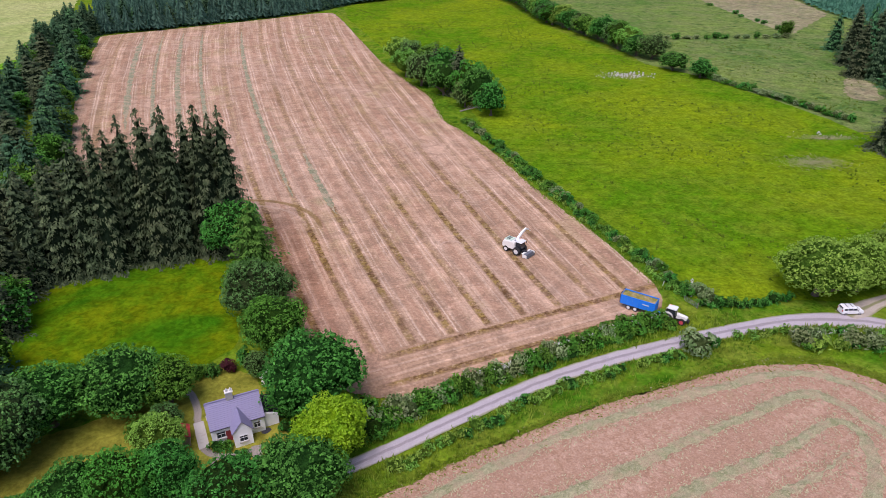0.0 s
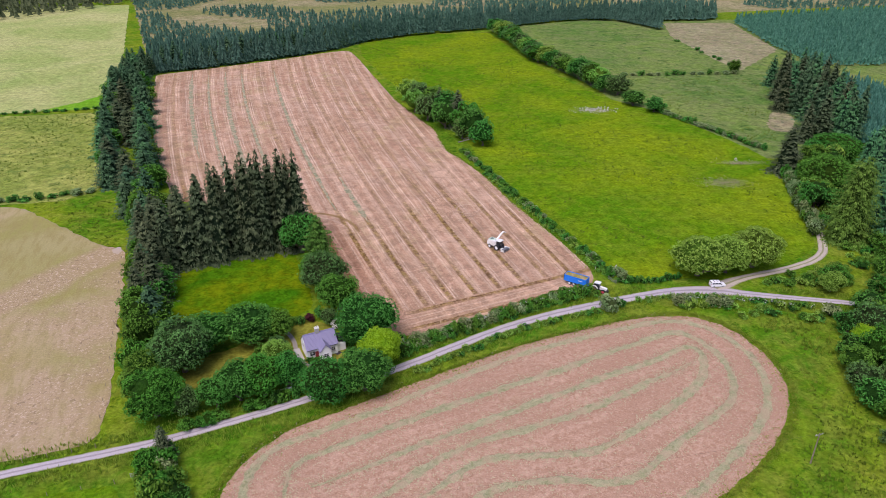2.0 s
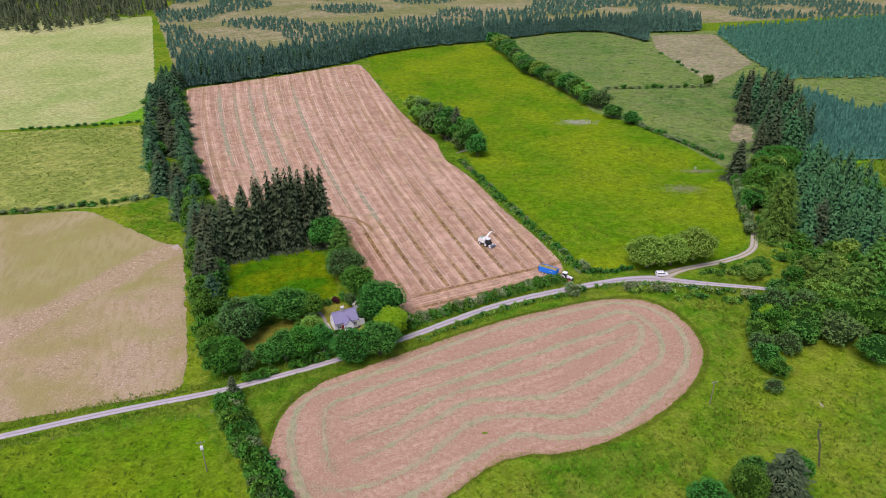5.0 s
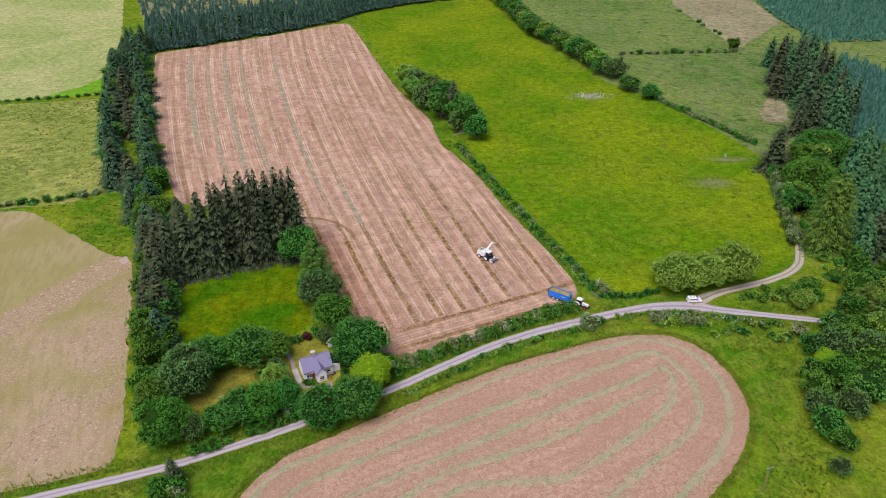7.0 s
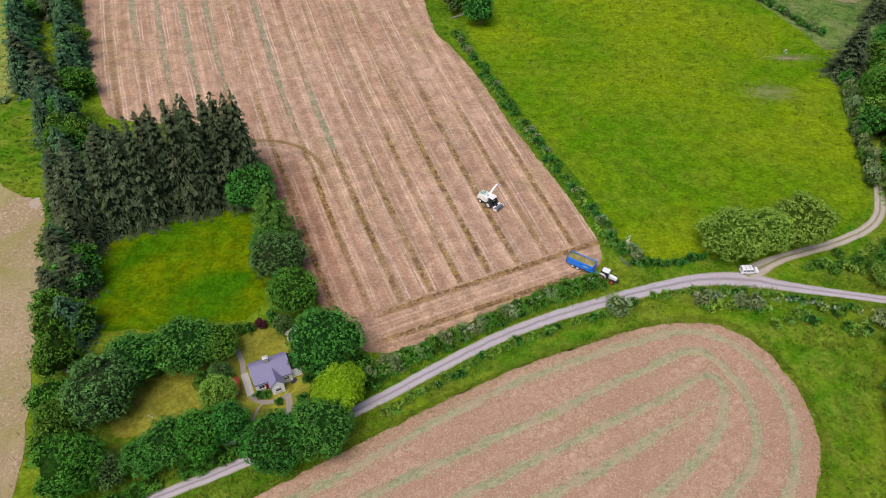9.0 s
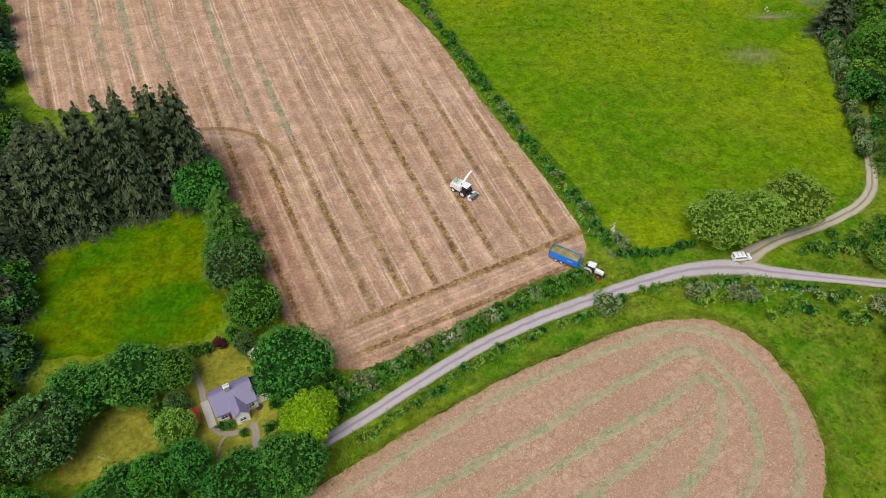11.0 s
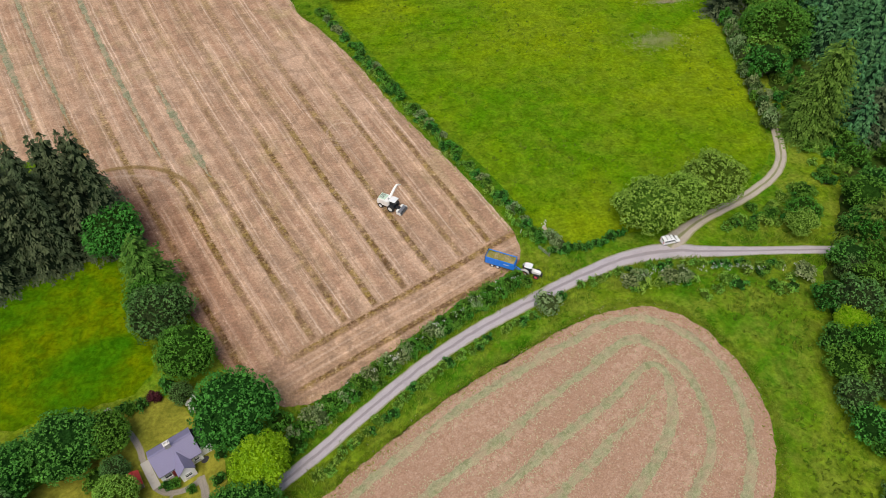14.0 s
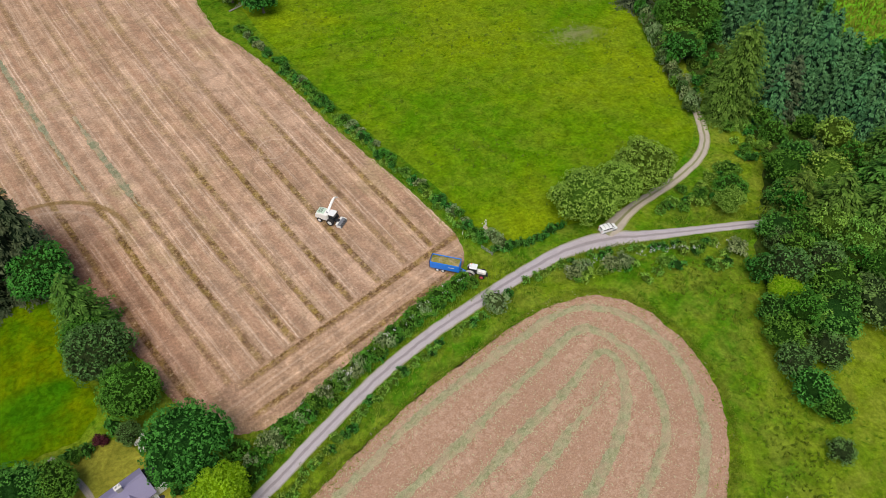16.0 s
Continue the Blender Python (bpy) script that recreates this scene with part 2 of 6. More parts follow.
    col = n.mix(n.m("MULTIPLY", head, n.step(streak2, 0.40, 0.62, 0.3, 1.0)), col, (0.91, 0.87, 0.84), "MULTIPLY")
    grain = n.noise(p, 1.6, 4, 0.7)
    col = n.hsv(col, 0.5, 1.0, n.step(grain, 0.28, 0.72, 0.80, 1.18))
    spots = n.step(n.noise(p, 0.8, 5, 0.72), 0.57, 0.7)
    col = n.mix(n.m("MULTIPLY", spots, 0.28), col, (0.70, 0.55, 0.42))
    blot = n.noise(p, 0.22, 6, 0.72, 0.8)
    col = n.hsv(col, 0.5, 1.0, n.step(blot, 0.32, 0.68, 0.78, 1.20))
    n.bump(n.m("ADD", grain, n.m("MULTIPLY", tone, 1.5)), 0.1)
    return n.done(col)


def aftermath_mat():
    """Mown ground of the rounded field: pinkish tan, finely mottled, with pale stalks and faint mower bands."""
    n = Net("mown_aftermath", 1.0, 0.0)
    p = n.pos()
    x, y, _ = n.split(p)
    a = n.noise(p, 0.75, 6, 0.72, 0.5)
    b = n.noise(p, 1.9, 5, 0.72, 0.4)
    broad = n.noise(p, 0.04, 5, 0.62, 0.4)
    along = n.m("ADD", n.m("MULTIPLY", x, 0.88), n.m("MULTIPLY", y, 0.47))
    across = n.m("SUBTRACT", n.m("MULTIPLY", y, 0.88), n.m("MULTIPLY", x, 0.47))
    band = n.noise(n.join(n.m("MULTIPLY", along, 0.03), n.m("MULTIPLY", across, 0.55)), 1.0, 5, 0.65, 0.3)
    col = n.mix(n.step(a, 0.30, 0.70), (0.315, 0.180, 0.110), (0.495, 0.332, 0.230))
    col = n.mix(n.step(band, 0.42, 0.60, 0.0, 0.6), col, (0.345, 0.205, 0.130))
    col = n.mix(n.step(broad, 0.44, 0.62, 0.0, 0.55), col, (0.345, 0.208, 0.135))
    col = n.mix(n.step(b, 0.53, 0.70, 0.0, 0.5), col, (0.60, 0.445, 0.33))
    col = n.mix(n.step(n.noise(p, 0.3, 5, 0.7, 0.6), 0.56, 0.72, 0.0, 0.3), col, (0.31, 0.245, 0.12))
    fine = n.noise(p, 3.2, 4, 0.8)
    col = n.hsv(col, 0.5, 1.0, n.step(fine, 0.28, 0.72, 0.76, 1.22))
    n.bump(n.m("ADD", b, fine), 0.06)
    return n.done(col)


def cut_mat():
    """The pale, grazed and cut field by the road, straw-coloured with thin green."""
    n = Net("cut_hay_ground", 1.0, 0.0)
    p = n.pos()
    x, y, _ = n.split(p)
    a = n.step(n.noise(p, 0.025, 4, 0.6, 0.5), 0.4, 0.62)
    col = n.mix(a, (0.295, 0.245, 0.095), (0.385, 0.30, 0.17))
    col = n.mix(n.step(n.noise(p, 0.012, 4, 0.6, 0.5), 0.45, 0.65, 0.0, 0.6), col, (0.24, 0.25, 0.065))
    s = n.noise(n.join(n.m("MULTIPLY", n.m("ADD", x, n.m("MULTIPLY", y, 0.3)), 0.5), n.m("MULTIPLY", y, 0.12)), 1.0, 4, 0.6)
    col = n.mix(n.step(s, 0.42, 0.64, 0.0, 0.75), col, (0.265, 0.225, 0.085))
    # a diagonal belt of trampled stalks, thinner litter south-east of it
    v = n.m("SUBTRACT", n.m("MULTIPLY", n.m("ADD", x, 118.9), 0.89), n.m("MULTIPLY", n.m("SUBTRACT", y, 33.3), 0.46))
    wav = n.m("MULTIPLY", n.m("SUBTRACT", n.noise(p, 0.05, 4), 0.5), 12.0)
    belt = n.step(n.m("ABSOLUTE", n.m("ADD", v, wav)), 4.0, 9.0, 1.0, 0.0)
    litter = n.m("MAXIMUM", belt, n.m("MULTIPLY", n.step(v, 2.0, 16.0, 0.06, 0.8), n.step(n.noise(p, 0.05, 5, 0.65), 0.4, 0.58, 0.1, 1.0)))
    col = n.mix(n.m("MULTIPLY", litter, 0.62), col, (0.36, 0.245, 0.165))
    sp = n.step(n.noise(p, 1.2, 5, 0.8, 0.8), 0.53, 0.62)
    col = n.mix(n.m("MULTIPLY", n.m("MULTIPLY", sp, litter), 0.9), col, (0.56, 0.44, 0.32))
    dk = n.step(n.noise(p, 0.6, 5, 0.7, 0.6), 0.55, 0.66)
    col = n.mix(n.m("MULTIPLY", n.m("MULTIPLY", dk, litter), 0.7), col, (0.15, 0.11, 0.055))
    col = n.hsv(col, 0.5, 1.0, n.step(n.noise(p, 2.0, 4, 0.75), 0.28, 0.72, 0.88, 1.12))
    n.bump(n.noise(p, 1.5, 5, 0.7), 0.2)
    return n.done(col)


def road_mat(name, worn, edge, mid):
    """A narrow surfaced road; the wheel tracks are pale, the crown and verges dark or green."""
    n = Net(name, 0.85, 0.3)
    uv = n.t.nodes.new("ShaderNodeTexCoord").outputs["UV"]
    u = n.split(uv)[0]
    p = n.pos()
    wob = n.m("MULTIPLY", n.m("SUBTRACT", n.noise(p, 0.25, 4), 0.5), 0.22)
    d = n.m("ABSOLUTE", n.m("SUBTRACT", n.m("ADD", u, wob), 0.5))
    col = n.mix(n.step(d, 0.05, 0.13), mid, worn)
    col = n.mix(n.step(d, 0.36, 0.47), col, edge)
    col = n.mix(n.step(n.noise(p, 0.3, 5, 0.6), 0.45, 0.7, 0.0, 0.5), col, tuple(0.75 * c for c in worn))
    col = n.hsv(col, 0.5, 1.0, n.step(n.noise(p, 9.0, 3), 0.2, 0.8, 0.8, 1.2))
    n.bump(n.noise(p, 12.0, 3), 0.02)
    return n.done(col)


def windrow_mat(name, a, b):
    n = Net(name, 0.95, 0.1)
    p = n.pos()
    col = n.mix(n.step(n.noise(p, 0.8, 5, 0.7, 1.0), 0.35, 0.65), a, b)
    col = n.mix(n.step(n.noise(p, 0.3, 5, 0.65), 0.42, 0.62, 0.0, 0.75), col, (0.45, 0.33, 0.21))
    col = n.hsv(col, 0.5, 1.0, n.step(n.noise(p, 6.0, 4, 0.8), 0.2, 0.8, 0.6, 1.35))
    n.bump(n.noise(p, 4.0, 5, 0.8), 0.2)
    return n.done(col)


def bark_mat():
    n = Net("bark", 0.9, 0.2)
    x, y, z = n.split(n.pos())
    q = n.join(n.m("MULTIPLY", x, 8.0), n.m("MULTIPLY", y, 8.0), n.m("MULTIPLY", z, 1.2))
    v = n.noise(q, 1.5, 5)
    n.bump(v, 0.05)
    return n.done(n.mix(v, (0.05, 0.035, 0.025), (0.22, 0.17, 0.12)))


M_ROUGH = grass_mat("rough_grass", (0.052, 0.160, 0.005), (0.156, 0.220, 0.010), (0.186, 0.206, 0.026), 0.028, 0.9, 0.75, 0.4)
# leaf litter; the shade under the trees is part of its dark colour
M_FLOOR = grass_mat("woodland_floor", (0.030, 0.070, 0.008), (0.055, 0.095, 0.012), (0.060, 0.055, 0.020), 0.06, 0.8, 0.8, 0.5)
M_VERGE = grass_mat("verge_grass", (0.050, 0.140, 0.006), (0.100, 0.185, 0.008), (0.135, 0.185, 0.012), 0.06, 0.9, 0.9, 0.5)
M_PASTURE = grass_mat("pasture_grass", (0.074, 0.176, 0.003), (0.170, 0.234, 0.005), (0.138, 0.196, 0.012), 0.019, 1.3, 0.62, 0.3)
M_PADDOCK = grass_mat("paddock_grass", (0.034, 0.122, 0.002), (0.135, 0.165, 0.001), (0.058, 0.142, 0.002), 0.05, 0.35, 0.5, 0.2)
M_LAWN = grass_mat("lawn_grass", (0.19, 0.195, 0.024), (0.24, 0.225, 0.03), (0.20, 0.20, 0.024), 0.08, 1.0, 0.2, 0.08)
M_HILL = grass_mat("hill_grass", (0.090, 0.165, 0.032), (0.150, 0.210, 0.045), (0.175, 0.190, 0.075), 0.014, 0.3, 0.9, 0.4)
M_PALE = grass_mat("pale_meadow_grass", (0.24, 0.31, 0.085), (0.40, 0.39, 0.165), (0.32, 0.345, 0.115), 0.012, 0.3, 0.2, 0.2)
M_RUSHY = grass_mat("rushy_grass", (0.20, 0.25, 0.048), (0.29, 0.31, 0.075), (0.14, 0.19, 0.025), 0.03, 0.35, 0.8, 0.5)
M_HEATH = grass_mat("heath_grass", (0.25, 0.21, 0.12), (0.30, 0.265, 0.15), (0.17, 0.20, 0.07), 0.02, 0.3, 0.7, 0.4)
M_BRIGHT = grass_mat("fresh_grass", (0.11, 0.30, 0.012), (0.15, 0.32, 0.02), (0.12, 0.27, 0.012), 0.05, 0.8, 0.2, 0.2)
M_FORESTRY = grass_mat("cleared_forestry", (0.20, 0.20, 0.075), (0.30, 0.25, 0.14), (0.13, 0.16, 0.045), 0.012, 0.2, 0.5, 0.5)
M_STUBBLE, M_AFTER, M_CUT = stubble_mat(), aftermath_mat(), cut_mat()
M_ROAD = road_mat("worn_tarmac", (0.42, 0.372, 0.38), (0.25, 0.25, 0.13), (0.285, 0.245, 0.25))
M_LANE = road_mat("gravel_lane", (0.42, 0.36, 0.29), (0.25, 0.25, 0.10), (0.22, 0.22, 0.10))
M_PATH = road_mat("garden_path_gravel", (0.29, 0.25, 0.21), (0.24, 0.22, 0.10), (0.27, 0.235, 0.19))
M_YARD = plain("near_black_yard", (0.035, 0.033, 0.04), 0.8, 0, 0.15, 1.2)
M_ROW = windrow_mat("cut_grass_row", (0.26, 0.27, 0.13), (0.40, 0.38, 0.22))
M_ROWGREEN = windrow_mat("green_grass_row", (0.195, 0.205, 0.112), (0.30, 0.292, 0.18))
M_BARK = bark_mat()
L_MID = leaf_mat("broad_leaves", (0.02323, 0.08803, 0.005695), (0.2125, 0.519, 0.05903))
L_DARK = leaf_mat("dark_leaves", (0.01863, 0.0908, 0.01007), (0.179, 0.5373, 0.07912), 0.03)
L_LIGHT = leaf_mat("light_leaves", (0.07949, 0.181, 0.01394), (0.4491, 0.7576, 0.1196))
L_LIME = leaf_mat("lime_leaves", (0.165, 0.365, 0.006), (0.40, 0.645, 0.03), 0.02)
L_GREY = leaf_mat("grey_green_leaves", (0.0379, 0.08929, 0.0116), (0.271, 0.4725, 0.1274))
L_THORN = leaf_mat("hawthorn_leaves", (0.085, 0.17, 0.03), (0.52, 0.60, 0.30))
L_SPRUCE = leaf_mat("spruce_needles", (0.032, 0.0528, 0.0208), (0.185, 0.225, 0.105), 0.04, 0.12)
L_PINE = leaf_mat("cypress_needles", (0.0432, 0.1134, 0.0112), (0.2042, 0.3685, 0.0572), 0.05, 0.15)
L_BLUE = leaf_mat("plantation_needles", (0.0256, 0.1, 0.032), (0.165, 0.385, 0.140), 0.03, 0.12)
L_FIR = leaf_mat("fir_needles", (0.024, 0.068, 0.0272), (0.150, 0.270, 0.120), 0.05, 0.12)
L_FAR = leaf_mat("distant_needles", (0.018, 0.056, 0.036), (0.110, 0.210, 0.135), 0.02, 0.05)
L_TEAL = leaf_mat("young_spruce_needles", (0.022, 0.095, 0.058), (0.135, 0.330, 0.215), 0.02, 0.1)
L_GRASS = leaf_mat("long_grass", (0.15, 0.25, 0.012), (0.34, 0.40, 0.05), 0.06, 0.35)
L_RUSH = leaf_mat("rush_blades", (0.065, 0.13, 0.008), (0.14, 0.20, 0.02), 0.05, 0.2)
L_HAY = leaf_mat("loose_cut_grass", (0.34, 0.32, 0.175), (0.48, 0.44, 0.275), 0.02, 0.1)
L_BLOOM = leaf_mat("white_blossom", (0.55, 0.55, 0.47), (0.8, 0.78, 0.72), 0.0, 0.2)
L_RED = leaf_mat("copper_leaves", (0.06, 0.016, 0.02), (0.12, 0.03, 0.035), 0.0, 0.2)
# crown cores: darker than their leaves, shade of the gaps in the colour
F_MID = shaded_core_mat("mid_foliage", (0.022, 0.06256, 0.00493), (0.05687, 0.1138, 0.01517))
F_DARK = shaded_core_mat("dark_foliage", (0.01679, 0.05845, 0.006986), (0.04668, 0.112, 0.01868))
F_LIGHT = shaded_core_mat("light_foliage", (0.06552, 0.131, 0.01048), (0.1376, 0.2162, 0.02752))
F_LIME = shaded_core_mat("lime_foliage", (0.20, 0.40, 0.004), (0.38, 0.56, 0.010))
F_GREY = shaded_core_mat("grey_green_foliage", (0.03195, 0.05643, 0.01506), (0.0865, 0.1166, 0.04139))
F_THORN = shaded_core_mat("hawthorn_foliage", (0.063, 0.098, 0.0245), (0.189, 0.217, 0.098))
F_SPRUCE = shaded_core_mat("spruce_foliage", (0.0168, 0.0308, 0.014), (0.0385, 0.056, 0.028))
F_PINE = shaded_core_mat("cypress_foliage", (0.040, 0.080, 0.012), (0.09, 0.14, 0.024))
F_BLUE = shaded_core_mat("plantation_foliage", (0.01901, 0.05357, 0.02861), (0.05654, 0.1101, 0.05654))
F_FIR = shaded_core_mat("fir_foliage", (0.0182, 0.0455, 0.0208), (0.0455, 0.0845, 0.039))
F_RED = shaded_core_mat("copper_foliage", (0.05, 0.014, 0.018), (0.10, 0.025, 0.03))
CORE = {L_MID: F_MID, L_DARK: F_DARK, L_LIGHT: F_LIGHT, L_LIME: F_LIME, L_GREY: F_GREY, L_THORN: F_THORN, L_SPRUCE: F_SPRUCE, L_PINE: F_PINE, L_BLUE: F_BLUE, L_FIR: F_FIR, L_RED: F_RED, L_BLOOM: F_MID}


# ---- mesh helpers ----
def part(name, bm, mat, parent=None, label=""):
    """Links a bmesh as one mesh object, under a thing if one is given."""
    me = bpy.data.meshes.new(name)
    bm.to_mesh(me)
    bm.free()
    me.materials.append(mat)
    ob = new(name, me)
    if parent:
        ob.parent = parent
    return tagged(ob, label)


def from_arrays(name, verts, faces, mat, parent=None, label=""):
    """Links plain arrays as one mesh object."""
    me = bpy.data.meshes.new(name)
    me.from_pydata(verts, [], faces)
    for k in (mat if isinstance(mat, (list, tuple)) else [mat]):
        me.materials.append(k)
    ob = new(name, me)
    if parent:
        ob.parent = parent
    return tagged(ob, label)


def thing(name, m, label, category, group="", kind=""):
    ob = new(name)
    ob.empty_display_size = 0.3
    ob.matrix_basis = m
    return tagged(ob, label, category, group, kind)


def box(bm, c, s, rot=None, bevel=0.0, taper=1.0):
    """A box about c of size s; its top may taper, its edges may be rounded."""
    r = bmesh.ops.create_cube(bm, size=1.0)["verts"]
    for v in r:
        k = taper if v.co.z > 0 else 1.0
        v.co = Vector((v.co.x * s[0] * k, v.co.y * s[1] * k, v.co.z * s[2]))
    if bevel:
        es = list({e for v in r for e in v.link_edges})
        out = bmesh.ops.bevel(bm, geom=es, offset=bevel, segments=2, affect="EDGES")
        r = list({v for f in out["faces"] for v in f.verts} | {v for v in r if v.is_valid})
    mat = Matrix.Translation(c) @ (rot.to_4x4() if rot else Matrix())
    bmesh.ops.transform(bm, matrix=mat, verts=r)
    return r


def rod(bm, a, b, r0, r1=None, seg=8):
    """A tapered round bar from a to b."""
    a, b = Vector(a), Vector(b)
    q = (b - a).to_track_quat("Z", "Y").to_matrix().to_4x4()
    o = bmesh.ops.create_cone(bm, cap_ends=True, segments=seg, radius1=r0, radius2=r0 if r1 is None else r1, depth=(b - a).length)
    bmesh.ops.transform(bm, matrix=Matrix.Translation((a + b) / 2) @ q, verts=o["verts"])


def prism(bm, outline, y0, y1):
    """An outline in x and z, drawn out along y."""
    a = [bm.verts.new((x, y0, z)) for x, z in outline]
    b = [bm.verts.new((x, y1, z)) for x, z in outline]
    bm.faces.new(a)
    bm.faces.new(b[::-1])
    for i in range(len(a)):
        j = (i + 1) % len(a)
        bm.faces.new((a[j], a[i], b[i], b[j]))
    bmesh.ops.recalc_face_normals(bm, faces=bm.faces)


def smooth_line(pts, step, closed=False):
    """Even points along a Catmull-Rom curve through pts."""
    p = np.array(pts, float)
    n = len(p)
    out = []
    for i in range(n if closed else n - 1):
        if closed:
            a, b, c, d = p[i - 1], p[i], p[(i + 1) % n], p[(i + 2) % n]
        else:
            a, b, c, d = p[max(i - 1, 0)], p[i], p[i + 1], p[min(i + 2, n - 1)]
        for t in np.linspace(0, 1, max(2, int(np.hypot(*(c - b)[:2]) / (step * 0.4))), endpoint=False):
            out.append(0.5 * (2 * b + (c - a) * t + (2 * a - 5 * b + 4 * c - d) * t * t + (3 * b - a - 3 * c + d) * t**3))
    if not closed:
        out.append(p[-1])
    return even(np.array(out), step, closed)


def rounded(pts, step):
    """A closed outline with straight sides and softly rounded corners."""
    q = even(np.array(pts, float), 2.5, True)
    for _ in range(4):
        q = 0.25 * np.roll(q, 1, 0) + 0.5 * q + 0.25 * np.roll(q, -1, 0)
    return even(q, step, True)


def even(q, step, closed=False):
    if closed:
        q = np.vstack([q, q[:1]])
    s = np.concatenate([[0], np.cumsum(np.hypot(*np.diff(q[:, :2], axis=0).T))])
    k = np.linspace(0, s[-1], max(4, int(s[-1] / step)), endpoint=not closed)
    return np.stack([np.interp(k, s, q[:, i]) for i in range(q.shape[1])], -1)


def normals(q, closed=False):
    d = np.roll(q, -1, 0) - np.roll(q, 1, 0) if closed else np.gradient(q, axis=0)
    d = d / np.maximum(np.hypot(*d.T), 1e-6)[:, None]
    return np.stack([-d[:, 1], d[:, 0]], -1)


def ragged(q, amount, closed=True, scale=0.35):
    """The line with a noisy edge."""
    nn = normals(q, closed)
    k = np.array([noise.noise((x * scale, y * scale, 3.7)) + 0.6 * noise.noise((x * scale * 4, y * scale * 4, 9.1)) for x, y in q])
    return q + nn * (k * amount)[:, None]


def patch(name, pts, z, mat, label, category, step=1.0, amount=0.8):
    """A piece of land: an outline with a natural edge, laid on the ground with a thin rim."""
    q = ragged(rounded(pts, step), amount)
    bm = bmesh.new()
    top = [bm.verts.new((x, y, z)) for x, y in q]
    f = bm.faces.new(top)
    if f.normal.z < 0 or sum(q[i - 1][0] * q[i][1] - q[i][0] * q[i - 1][1] for i in range(len(q))) < 0:
        bmesh.ops.reverse_faces(bm, faces=[f])
    bmesh.ops.triangulate(bm, faces=[f])
    bm.normal_update()
    bmesh.ops.reverse_faces(bm, faces=[t for t in bm.faces if t.normal.z < 0])
    return tagged(part(name, bm, mat), label, category, kind="structure")


def ribbon(name, pts, width, z, mat, label, category, step=1.2, crown=0.06):
    """A road: a cambered strip with its own u across; width is one number or one for each point."""
    w = width if isinstance(width, (list, tuple)) else [width] * len(pts)
    q = smooth_line([(x, y, k) for (x, y), k in zip(pts, w)], step)
    nn = normals(q[:, :2])
    cols = np.linspace(-0.5, 0.5, 7)
    vs, fs = [], []
    for i, (x, y, k) in enumerate(q):
        j = 0.18 * noise.noise((x * 0.5, y * 0.5, 1.0))
        for c in cols:
            e = j if abs(c) > 0.4 else 0.0
            vs.append((x + nn[i, 0] * (c * k + e), y + nn[i, 1] * (c * k + e), z + crown * (1 - 4 * c * c)))
    m = len(cols)
    for i in range(len(q) - 1):
        for j in range(m - 1):
            fs.append((i * m + j, i * m + j + 1, i * m + m + j + 1, i * m + m + j)[::-1])
    ob = from_arrays(name, vs, fs, mat)
    uv = ob.data.uv_layers.new(name="across")
    s = {i: (cols[i % m] + 0.5, (i // m) * step) for i in range(len(vs))}
    for loop in ob.data.loops:
        uv.data[loop.index].uv = s[loop.vertex_index]
    for f in ob.data.polygons:
        f.use_smooth = True
    return tagged(ob, label, category, kind="structure")


def windrow(q, width, height, z, mat, label, group, closed=False, seed=0):
    """A raked row of cut grass: a low, lumpy ridge with a torn outline."""
    nn = normals(q, closed)
    prof = [(-0.5, 0.0), (-0.36, 0.55), (-0.14, 0.95), (0.1, 1.0), (0.34, 0.6), (0.5, 0.0)]
    m, n = len(prof), len(q)
    vs, fs = [], []
    for i, (x, y) in enumerate(q):
        for j, (a, b) in enumerate(prof):
            k = (1 if closed else min(1.0, 0.15 + 5.0 * min(i, n - 1 - i) / n)) * 1 + 0.8 * noise.noise((x * 0.8 + seed, y * 0.8, j * 1.7)) + 0.5 * noise.noise((x * 0.15, y * 0.15, seed + 5.0))
            h = max(0.0, b * height * (1 + 0.9 * noise.noise((x * 1.3, y * 1.3, j + 20.0))))
            vs.append((x + nn[i, 0] * a * width * k, y + nn[i, 1] * a * width * k, z - 0.02 + h))
    for i in range(n if closed else n - 1):
        for j in range(m - 1):
            a, b = i * m + j, ((i + 1) % n) * m + j
            fs.append((a, b, b + 1, a + 1)[::-1])
    ob = from_arrays("windrow", vs, fs, mat)
    return tagged(ob, label, "windrow", group)


# ---- the land ----
def ground():
    """One sheet to the horizon, gently rolling far off."""
    ax = np.concatenate([-np.geomspace(4500, 700, 12), np.linspace(-600, 600, 25), np.geomspace(700, 4500, 12)])
    vs = []
    for y in ax:
        for x in ax:
            d = math.hypot(x, y - 150)
            k = max(0.0, (d - 800) / 1500)
            vs.append((x, y, -0.05 + k * k * 30 * (0.6 + noise.noise((x * 0.0012, y * 0.0012, 0))) if d > 800 else -0.05))
    m = len(ax)
    fs = [(j * m + i, j * m + i + 1, j * m + m + i + 1, j * m + m + i) for j in range(m - 1) for i in range(m - 1)]
    return tagged(from_arrays("ground", vs, fs, M_ROUGH), "rough green and yellowish grassland over a whole valley", "ground", kind="structure")


